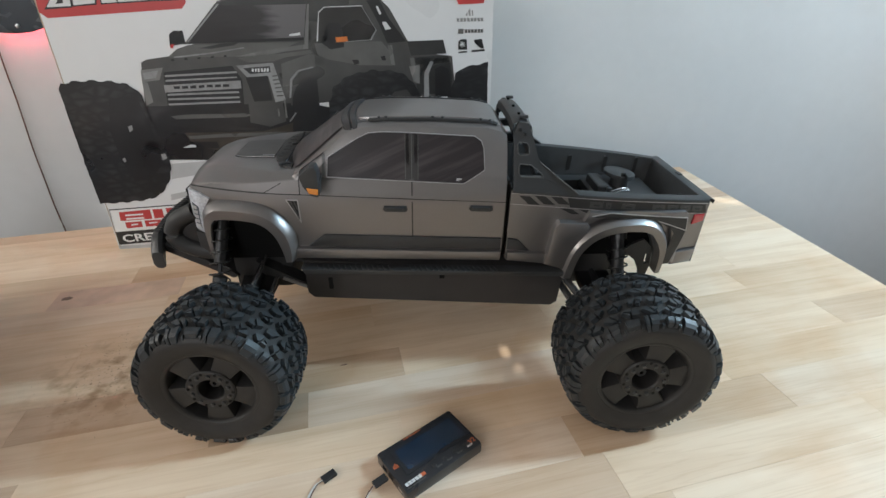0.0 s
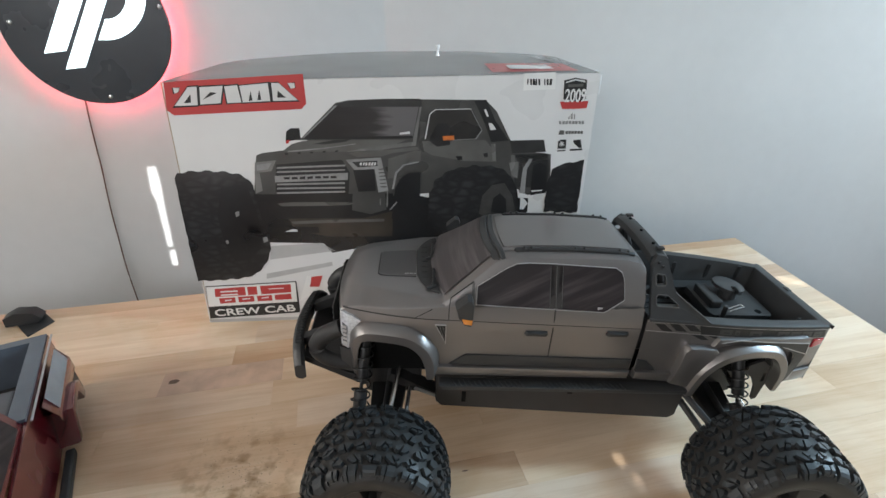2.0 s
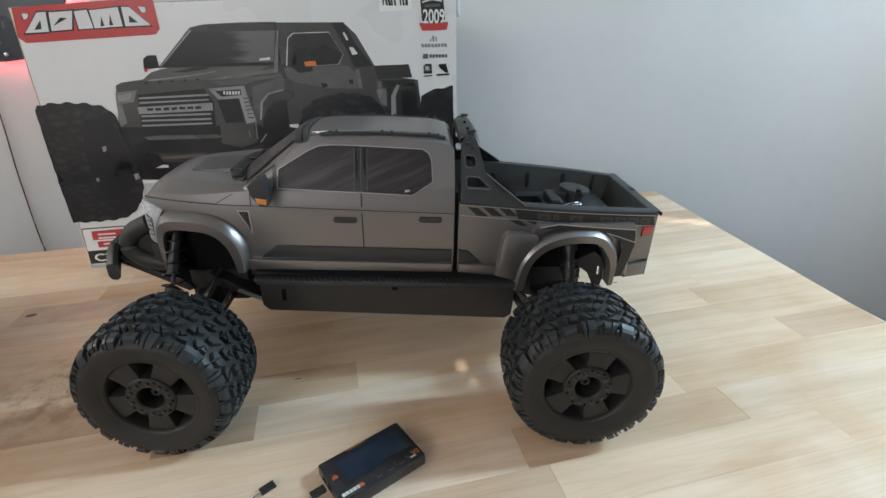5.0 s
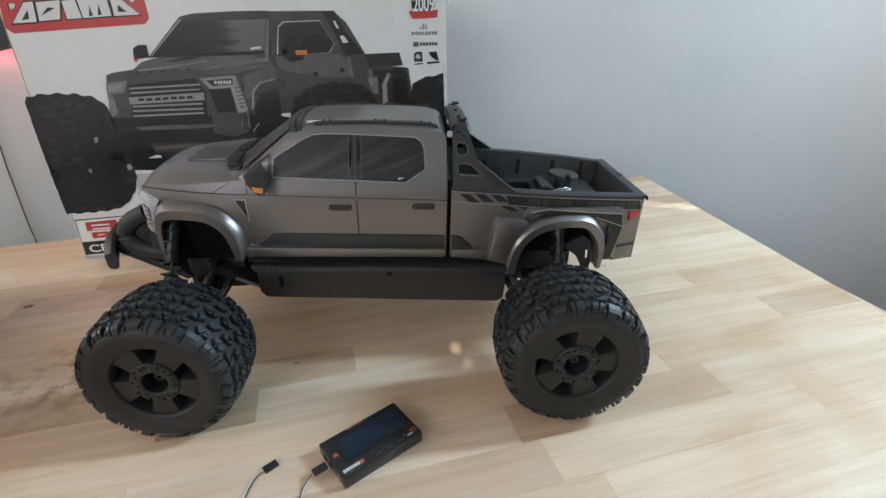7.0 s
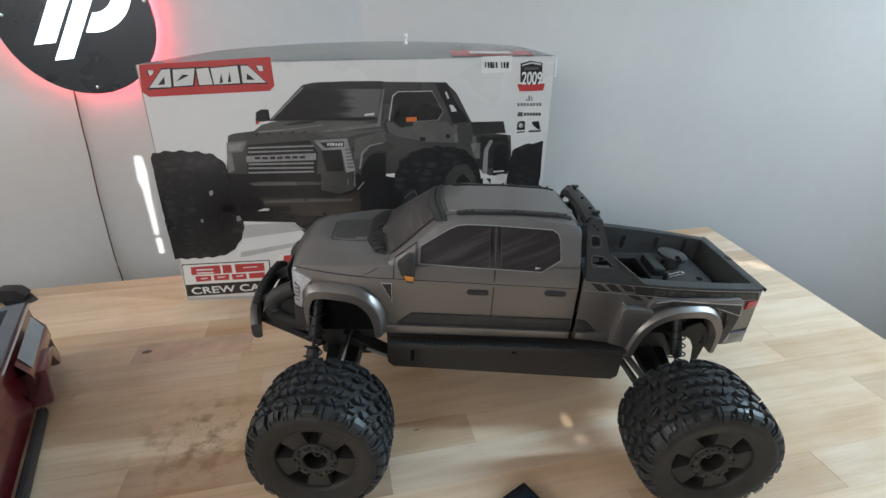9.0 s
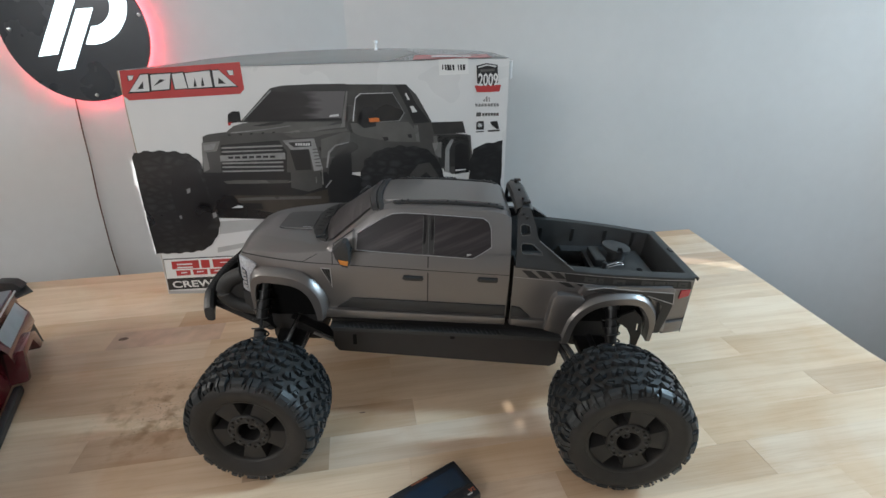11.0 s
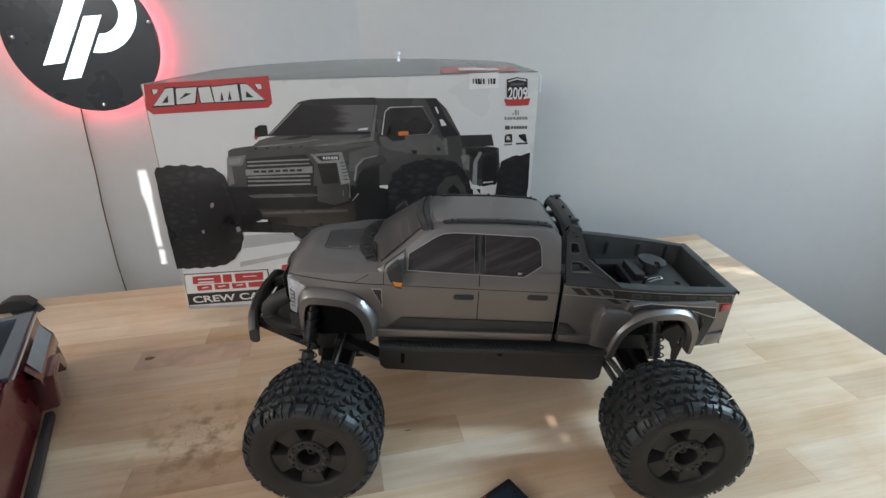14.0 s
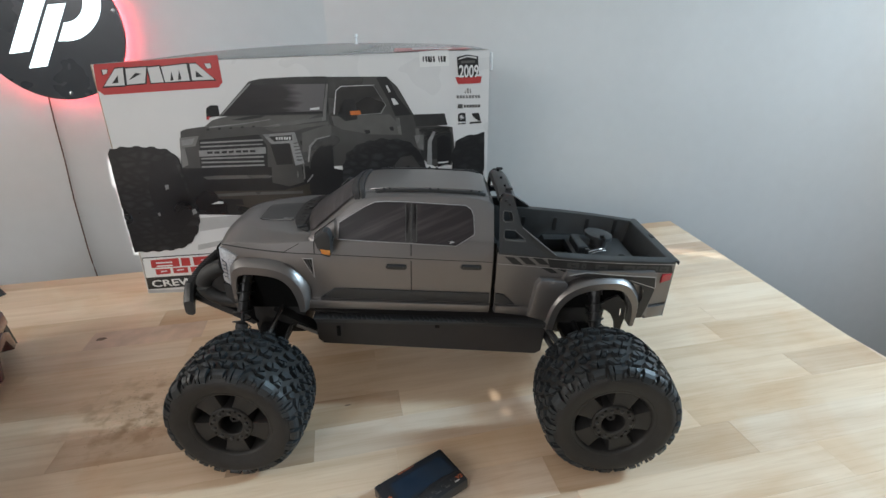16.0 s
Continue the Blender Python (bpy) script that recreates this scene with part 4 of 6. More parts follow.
# mirrors
for s in (1, -1):
    lift = lambda x, z, d: (x, -(0.0860 + d) * s, z)
    MIR = part("mirror", prism([(-0.1345, 0.2480), (-0.1315, 0.2370), (-0.1240, 0.2265), (-0.1170, 0.2250), (-0.1150, 0.2290), (-0.1150, 0.2520), (-0.1175, 0.2585), (-0.1225, 0.2590)], lambda x, z, d: (x, -(0.0930 + d) * s, z), 0.0140, bevel=0.003), TRIM, TRUCK, "black door mirror with amber repeater", smooth=True)
    part("mirror_stalk", prism([(-0.1280, 0.2340), (-0.1160, 0.2340), (-0.1140, 0.2440), (-0.1260, 0.2440)], lift, 0.010), TRIM, MIR)
    part("repeater", prism([(-0.1255, 0.2305), (-0.1165, 0.2285), (-0.1158, 0.2345), (-0.1275, 0.2365)], lambda x, z, d: (x, -(0.1052 + d) * s, z), 0.0028, bevel=0.0007), AMBER, MIR, "amber repeater lens")


# load bed
def load_bed():
    bm = bmesh.new()
    xs = np.linspace(0.0875, 0.331, 16)
    for s in (1, -1):
        rows = []
        for x in xs:
            y, z = half_width(x), rail(x)
            w = 0.0135
            rows.append([(x, -(y + 0.0012) * s, z - 0.0016), (x, -(y + 0.0006) * s, z + 0.0016), (x, -(y - 0.003) * s, z + 0.0026), (x, -(y - w + 0.001) * s, z + 0.0022), (x, -(y - w) * s, z + 0.0004), (x, -(y - w - 0.004) * s, 0.168), (x, -(y - w - 0.010) * s, 0.1615), (x, 0, 0.1610)])
        merge(bm, sheet(rows))
    z, y = rail(0.331), half_width(0.331)
    rows = [[(0.3365, k * y, z - 0.003), (0.3375, k * y, z + 0.0016), (0.333, k * y, z + 0.0030), (0.3225, k * y * 0.95, z + 0.0028), (0.3205, k * y * 0.9, z + 0.0008), (0.3130, k * y * 0.80, 0.168), (0.3060, k * y * 0.72, 0.1612)] for k in np.linspace(-1, 1, 9)]
    merge(bm, sheet(rows))
    merge(bm, sheet([[(0.0885, k * 0.074, 0.161), (0.0885, k * 0.078, 0.226)] for k in np.linspace(-1, 1, 5)]))
    bed = part("bed_liner", bm, LINER, TRUCK, "black ribbed load bed liner", smooth=True)
    for k in range(9):
        part("floor_rib", brick((0.19, 0.004, 0.0022), (0.20, -0.048 + 0.012 * k, 0.1622), 0.0006), LINER, bed)
    for s in (1, -1):
        for x in (0.15, 0.20, 0.25, 0.295):
            part("wall_rib", brick((0.006, 0.0016, 0.038), (x, (half_width(x) - 0.0155) * s, 0.190), 0.0008, turn=pose(0, 0, 0, 5 * s, 0, 0)), LINER, bed)
    part("corner_catch", brick((0.006, 0.010, 0.002), (0.332, 0.005, z + 0.0032), 0.0006), LINER, bed)
    hitch = part("towing_plate", prism([(0.212, -0.026), (0.292, -0.026), (0.296, -0.020), (0.296, 0.044), (0.212, 0.048), (0.208, 0.042), (0.208, -0.020)], lambda x, y, d: (x, y, 0.176 + d), 0.010, bevel=0.0015), LINER, TRUCK, "black towing plate with round coupling", smooth=True)
    part("riser", brick((0.060, 0.058, 0.016), (0.247, 0.006, 0.170), 0.002), LINER, hitch)
    part("cross_block", brick((0.016, 0.046, 0.014), (0.222, 0.012, 0.190), 0.003), LINER, hitch)
    ring = [(0.2530 + 0.0205 * math.cos(a), 0.022 + 0.0205 * math.sin(a)) for a in np.linspace(math.radians(-80), math.radians(255), 24)]
    part("coupling", prism(ring + [(0.2535, 0.016), (0.2590, 0.016)], lambda x, y, d: (x, y, 0.1985 + d - 0.10 * (x - 0.256)), 0.005, bevel=0.0012), LINER, hitch, "round slotted coupling plate", smooth=True)
    part("coupling_stem", lathe([(0.0, 0.182), (0.013, 0.182), (0.011, 0.199), (0.0, 0.199)], 20), LINER, hitch, m=Matrix.Translation((0.254, 0.020, 0)) @ pose(0, 0, 0, 90, 0, 0))
    part("plate_hole", lathe([(0.0, 0.0), (0.0042, 0.0), (0.0042, 0.0006), (0.0, 0.0006)], 16), DEEP, hitch, m=Matrix.Translation((0.276, -0.018, 0.1862)) @ pose(0, 0, 0, 90, 0, 0))
    part("body_pin", tube(smooth_line([(0.224, -0.028, 0.197), (0.238, -0.024, 0.199), (0.246, -0.020, 0.198), (0.249, -0.024, 0.197), (0.238, -0.0285, 0.198), (0.226, -0.031, 0.195)], 4), 0.0008, 6), CHROME, hitch, "bent wire body pin")
    part("pin_post", lathe([(0.0, 0.17), (0.0035, 0.17), (0.003, 0.202), (0.0, 0.203)], 14), LINER, hitch, m=Matrix.Translation((0.221, -0.029, 0)) @ pose(0, 0, 0, 90, 0, 0))
    for s in (1, -1):
        part("wire_clip", tube(smooth_line([(0.135, 0.012 * s + 0.02, 0.172), (0.148, 0.016 * s + 0.02, 0.176), (0.160, 0.012 * s + 0.02, 0.172)], 4), 0.0007, 6), CHROME, bed)
        part("arch_box", prism([(0.165, 0.1612), (0.180, 0.182), (0.265, 0.182), (0.282, 0.1612)], lambda x, zz, d: (x, (0.046 + d) * s, zz), 0.020, bevel=0.002), LINER, bed, smooth=True)


load_bed()


# roll bar: two leaning side plates and a crossbeam
def bar_side(x, z, out=0.0):
    return (x, -(0.0835 - 0.030 * (z - 0.2245) / 0.060 * (1 if z > 0.2245 else 0) + out), z)


PLATE = [(0.0885, 0.2235), (0.1590, 0.2185), (0.1610, 0.2205), (0.1180, 0.2520), (0.1150, 0.2580), (0.1085, 0.2800), (0.1050, 0.2890), (0.0945, 0.2905), (0.0890, 0.2800)]
HOLES = ([(0.0935, 0.2610), (0.0930, 0.2695), (0.0950, 0.2715), (0.1030, 0.2705), (0.1050, 0.2680), (0.1058, 0.2615), (0.1040, 0.2595), (0.0955, 0.2590)],
         [(0.0945, 0.2420), (0.0945, 0.2485), (0.0965, 0.2505), (0.1080, 0.2495), (0.1200, 0.2405), (0.1210, 0.2375), (0.0965, 0.2385)])
for s in (1, -1):
    def lift(x, z, d):
        p = bar_side(x, z, d)
        return (p[0], p[1] * s, p[2])
    BAR = part("roll_bar", prism(PLATE, lift, 0.006, HOLES), TRIM, TRUCK, "black sport roll bar plate with two windows")
    for hole in HOLES:
        part("window_rim", prism(inset(hole, -0.0006), lambda x, z, d: lift(x, z, 0.0050 + d), 0.0016, (inset(hole, 0.0003),)), DECALGREY, BAR)
    for x, z in ((0.0960, 0.2830), (0.1010, 0.2790)):
        part("bolt", brick((0.0030, 0.0030, 0.0030), lift(x, z, 0.0066), 0.0008), WIRE, BAR)
    part("plate_edge", tube([lift(0.1595, 0.2215, 0.006), lift(0.1385, 0.2368, 0.006), lift(0.1180, 0.2520, 0.006)], 0.0007, 6), DECALGREY, BAR)
    part("inner_strut", tube([(0.098, -0.052 * s, 0.285), (0.120, -0.050 * s, 0.23)], 0.004, 8), PLASTIC, BAR)
beam = sheet([[(0.0880 + dx, y, 0.2905 - 0.004 * abs(y / 0.054) ** 3 + dz) for dx, dz in ((0, -0.008), (0.001, 0.000), (0.005, 0.0026), (0.017, 0.0020), (0.0215, -0.002), (0.0235, -0.010))] for y in np.linspace(-0.0535, 0.0535, 15)])
BEAM = part("roll_bar_beam", beam, TRIM, TRUCK, "black roll bar crossbeam", smooth=True)
for y in (-0.034, 0.0, 0.034):
    part("bolt", brick((0.0030, 0.0030, 0.0024), (0.098, y, 0.2938), 0.0008), DEEP, BEAM)
for y in (-0.044, 0.046):
    part("lamp_mount", brick((0.009, 0.006, 0.0028), (0.102, y, 0.2930), 0.0010), PLASTIC, BEAM)

# chassis tub with running boards
tub = prism([(-0.1500, 0.1330), (-0.1490, 0.0860), (-0.1420, 0.0785), (0.1480, 0.0725), (0.1560, 0.0780), (0.1590, 0.1250)], lambda x, z, d: (x, 0.094 - d, z), 0.188, bevel=0.003)
bmesh.ops.bisect_plane(tub, geom=tub.verts[:] + tub.edges[:] + tub.faces[:], plane_co=(-0.1270, 0, 0), plane_no=(1, 0, 0.25))
for v in tub.verts:
    if v.co.x < -0.137:
        v.co.y *= 0.83
TUB = part("chassis_tub", tub, GUARD, TRUCK, "black nylon chassis side guard", smooth=True, crease=20)
for s in (1, -1):
    BOARD = part("running_board", prism([(-0.1470, 0.1345), (0.1560, 0.1255), (0.1560, 0.1195), (-0.1440, 0.1280)], lambda x, z, d: (x, -(0.086 + d) * s, z), 0.0145, bevel=0.0022), TRIM, TRUCK, "black running board with grip ribs", smooth=True)
    for k in range(34):
        if k in (14, 15, 16):
            continue
        x = -0.128 + k * 0.0062
        part("grip_rib", brick((0.0022, 0.010, 0.0016), (x, -0.0945 * s, 0.1348 - (x + 0.147) * 0.0297), 0.0, turn=pose(0, 0, 0, 0, 0, 20 * s)), TRIM, BOARD)
    # Proud black bricks paint the dark inside of the guard's slots.
    part("guard_slot", brick((0.0050, 0.0024, 0.0150), (-0.1165, -0.0942 * s, 0.1110), 0.0006), DEEP, TUB)
    part("guard_notch", brick((0.0060, 0.002, 0.0052), (0.0130, -0.0942 * s, 0.1185), 0.0006), DEEP, TUB)
part("floor_pan", brick((0.48, 0.10, 0.012), (0.005, 0, 0.118), 0.003), PLASTIC, TRUCK)
for s in (1, -1):
    part("side_label", prism([(-0.175, 0.1085), (-0.150, 0.0965), (-0.150, 0.0925), (-0.177, 0.1055)], lambda x, z, d: (x, -(0.075 + d) * s, z), 0.002), PINLINE, TRUCK)
    part("chassis_brace", prism([(-0.205, 0.130), (-0.150, 0.0985), (-0.148, 0.0900), (-0.210, 0.1190)], lambda x, z, d: (x, -(0.055 + d) * s, z), 0.020), PLASTIC, TRUCK)

# inner arches: near-black blocks added to stand in for the shade inside them
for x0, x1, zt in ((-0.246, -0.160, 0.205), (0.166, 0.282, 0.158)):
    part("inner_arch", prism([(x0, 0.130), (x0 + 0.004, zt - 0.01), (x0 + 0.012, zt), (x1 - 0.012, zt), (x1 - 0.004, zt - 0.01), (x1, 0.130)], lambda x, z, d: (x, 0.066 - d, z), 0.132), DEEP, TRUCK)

# gearbox housings between the suspension arms
for x in (-0.203, 0.214):
    part("gearbox_housing", brick((0.072, 0.116, 0.062), (x, 0, 0.112), 0.008), PLASTIC, TRUCK, "black gearbox housing", smooth=True)
    for y in (-0.030, 0.030):
        part("housing_bolt", brick((0.074, 0.006, 0.006), (x, y, 0.128), 0.001), ANODISED, TRUCK)

# bumper with bull bar
rows = []
for y in np.linspace(-0.078, 0.078, 25):
    k = abs(y) / 0.078
    x, z = -0.3255 + 0.011 * k ** 2, 0.1500 - 0.015 * max(0.0, (k - 0.72) / 0.28) ** 1.4
    rows.append([(x + dx, y, z + dz) for dx, dz in ((-0.001, -0.0105), (-0.004, -0.006), (-0.004, 0.006), (-0.001, 0.0095), (0.005, 0.0105), (0.009, 0.007), (0.009, -0.008), (0.005, -0.011))])
bm = sheet(rows, closed=True)
for row in (rows[0], rows[-1][::-1]):
    bm.faces.new([bm.verts.new(Vector(p)) for p in row])
BUMPER = part("bumper", bm, TRIM, TRUCK, "black front bumper beam turned down at its ends", smooth=True)
for k in range(19):
    y = -0.054 + 0.006 * k
    part("rib", brick((0.0080, 0.0022, 0.0010), (-0.3220 + 1.8 * y * y, y, 0.1608), 0.0003, turn=pose(0, 0, 0, 0, 0, 14)), TRIM, BUMPER)
for s in (1, -1):
    part("bumper_bracket", prism([(-0.3160, 0.1560), (-0.2600, 0.1800), (-0.2580, 0.1660), (-0.3140, 0.1440)], lambda x, z, d: (x, -(0.030 + d) * s, z), 0.012, bevel=0.002), PLASTIC, BUMPER, smooth=True)
part("skid_plate", prism([(-0.3100, 0.1460), (-0.2440, 0.1120), (-0.2330, 0.1010), (-0.2400, 0.0980), (-0.3140, 0.1390)], lambda x, z, d: (x, 0.062 - d, z), 0.124, bevel=0.002), PLASTIC, BUMPER, smooth=True)
for s in (1, -1):
    part("bumper_loop", tube(smooth_line([(-0.262, -0.066 * s, 0.192), (-0.284, -0.066 * s, 0.180), (-0.292, -0.066 * s, 0.162), (-0.280, -0.066 * s, 0.148), (-0.262, -0.066 * s, 0.142), (-0.248, -0.066 * s, 0.140)], 4), 0.0105, 12), PLASTIC, BUMPER, smooth=True)
    part("bumper_pod", prism([(-0.262, 0.190), (-0.282, 0.178), (-0.289, 0.163), (-0.279, 0.150), (-0.255, 0.146), (-0.250, 0.180)], lambda x, z, d: (x, -(0.058 + d) * s, z), 0.010, bevel=0.002), PLASTIC, BUMPER, smooth=True)
    part("bumper_stay", brick((0.060, 0.010, 0.014), (-0.262, -0.045 * s, 0.150), 0.002, turn=pose(0, 0, 0, 0, 20, 0)), PLASTIC, BUMPER)
    part("lower_cheek", prism([(-0.2640, 0.1700), (-0.2640, 0.1400), (-0.2560, 0.1345), (-0.2475, 0.1350), (-0.2460, 0.1600), (-0.2500, 0.1680)], lambda x, z, d: (x, -(half_width(x) - 0.002 + d) * s, z), 0.005, bevel=0.0015), TRIM, BUMPER, "grey lower bumper cheek", smooth=True)
part("grille", brick((0.006, 0.110, 0.036), (-0.2690, 0, 0.196), 0.001), DEEP, TRUCK, "black slatted grille")
for k in range(5):
    part("grille_bar", brick((0.003, 0.104, 0.003), (-0.2725, 0, 0.182 + 0.007 * k), 0.0006), DECALGREY, TRUCK)


# suspension
def damper(top, low, s):
    a, b = Vector(top), Vector(low)
    a.y, b.y = a.y * s, b.y * s
    d = b - a
    body = tube([a, a + d * 0.50], 0.0072, 14)
    ob = part("damper", body, ANODISED, TRUCK, "oil damper with a coil spring", smooth=True)
    part("damper_rod", tube([a + d * 0.5, b], 0.0022, 8), WIRE, ob)
    part("damper_cap", tube([a - d * 0.03, a + d * 0.06], 0.0102, 14), ANODISED, ob)
    part("spring_seat", tube([a + d * 0.90, a + d * 0.97], 0.0110, 14), ANODISED, ob)
    part("spring_cup", lathe([(0.0060, 0.0), (0.0094, 0.001), (0.0094, 0.009), (0.0078, 0.011), (0.0078, d.length * 0.36), (0.0040, d.length * 0.38)], 16), PLASTIC, ob, smooth=True, m=Matrix.Translation(b) @ (-d).normalized().to_track_quat("Y", "Z").to_matrix().to_4x4())
    q = d.normalized().to_track_quat("Z", "Y")
    coil = [a + d * (0.15 + 0.75 * k / 100) + q @ Vector((0.0108 * math.cos(k * 0.44), 0.0108 * math.sin(k * 0.44), 0)) for k in range(101)]
    part("spring", tube(coil, 0.0010, 6), ANODISED, ob, smooth=True)


for s in (1, -1):
    damper((-0.233, -0.066, 0.190), (-0.242, -0.116, 0.088), s)
    damper((0.222, -0.0765, 0.164), (0.222, -0.122, 0.076), s)
    for x, rake in ((-0.205, -0.012), (0.205, 0.012)):
        part("lower_arm", prism([(x - 0.024, 0.03), (x + 0.024, 0.03), (x + 0.013 + rake, 0.165), (x - 0.013 + rake, 0.165)], lambda a, y, d: (a, -y * s, 0.098 - 0.26 * (y - 0.03) + d), 0.009, bevel=0.002), ANODISED, TRUCK, smooth=True)
        part("drive_shaft", tube([(x, -0.03 * s, 0.105), (x + rake, -0.170 * s, 0.074)], 0.0045, 10), WIRE, TRUCK, smooth=True)
        part("upper_link", tube([(x + 0.014, -0.04 * s, 0.140), (x + 0.006 + rake, -0.160 * s, 0.098)], 0.0028, 8), CHROME, TRUCK, smooth=True)
        part("hub_carrier", brick((0.030, 0.020, 0.050), (x + rake, -0.158 * s, 0.080), 0.004), PLASTIC, TRUCK, smooth=True)
        part("shock_tower", prism([(x - 0.030, 0.10), (x + 0.030, 0.10), (x + 0.024, 0.190 if x < 0 else 0.154), (x - 0.024, 0.190 if x < 0 else 0.154)], lambda a, z, d: (a, -(0.030 + d) * s, z), 0.008), PLASTIC, TRUCK)
    part("steering_link", tube([(-0.178, -0.04 * s, 0.118), (-0.190, -0.150 * s, 0.092)], 0.0024, 8), CHROME, TRUCK, smooth=True)
    for dz in (0.0, 0.024):
        part("trailing_arm", tube([(0.150, -0.055 * s, 0.118 - dz * 0.4), (0.190, -0.150 * s, 0.090 - dz)], 0.0042, 8), PLASTIC, TRUCK, smooth=True)
    part("mud_guard", prism([(0.226, 0.140), (0.236, 0.152), (0.252, 0.160), (0.2630, 0.150), (0.2665, 0.124), (0.2630, 0.0975), (0.2580, 0.0955), (0.2545, 0.117), (0.2470, 0.131), (0.2380, 0.138)], lambda x, z, d: (x, -(0.080 + d) * s, z), 0.004, ([(0.2585, 0.1260), (0.2580, 0.1400), (0.2615, 0.1400), (0.2625, 0.1270)],)), PLASTIC, TRUCK)


def draw_in_tail(start, share):
    """The tail behind start, drawn in to its true length."""
    for ob in TRUCK.children_recursive:
        if ob.type == "MESH" and ob.matrix_basis == Matrix.Identity(4):
            for v in ob.data.vertices:
                if v.co.x > start:
                    v.co.x = start + (v.co.x - start) * share


draw_in_tail(0.270, 0.88)


part("servo_horn", brick((0.008, 0.010, 0.022), (-0.2470, -0.060, 0.1660), 0.002), REDPAINT, TRUCK, "bright red servo horn")


# wheels
def half_of(poly, point, normal):
    """The part of a convex outline on one side of a line."""
    out = []
    for i, p in enumerate(poly):
        q = poly[(i + 1) % len(poly)]
        a = (p[0] - point[0]) * normal[0] + (p[1] - point[1]) * normal[1]
        c = (q[0] - point[0]) * normal[0] + (q[1] - point[1]) * normal[1]
        if a >= 0:
            out.append(p)
        if a * c < 0:
            t = a / (a - c)
            out.append((p[0] + (q[0] - p[0]) * t, p[1] + (q[1] - p[1]) * t))
    return out


TYRE = [(0.0430, 0.0384), (0.0480, 0.0405), (0.0540, 0.0420), (0.0590, 0.0415), (0.0630, 0.0380), (0.0658, 0.0320), (0.0675, 0.0240), (0.0685, 0.0120), (0.0688, 0.0)]


def carcass(y):
    """The tyre's radius at a distance from its middle."""
    line = TYRE[::-1]
    return float(np.interp(abs(y), [p[1] for p in line[:-2]], [p[0] for p in line[:-2]]))


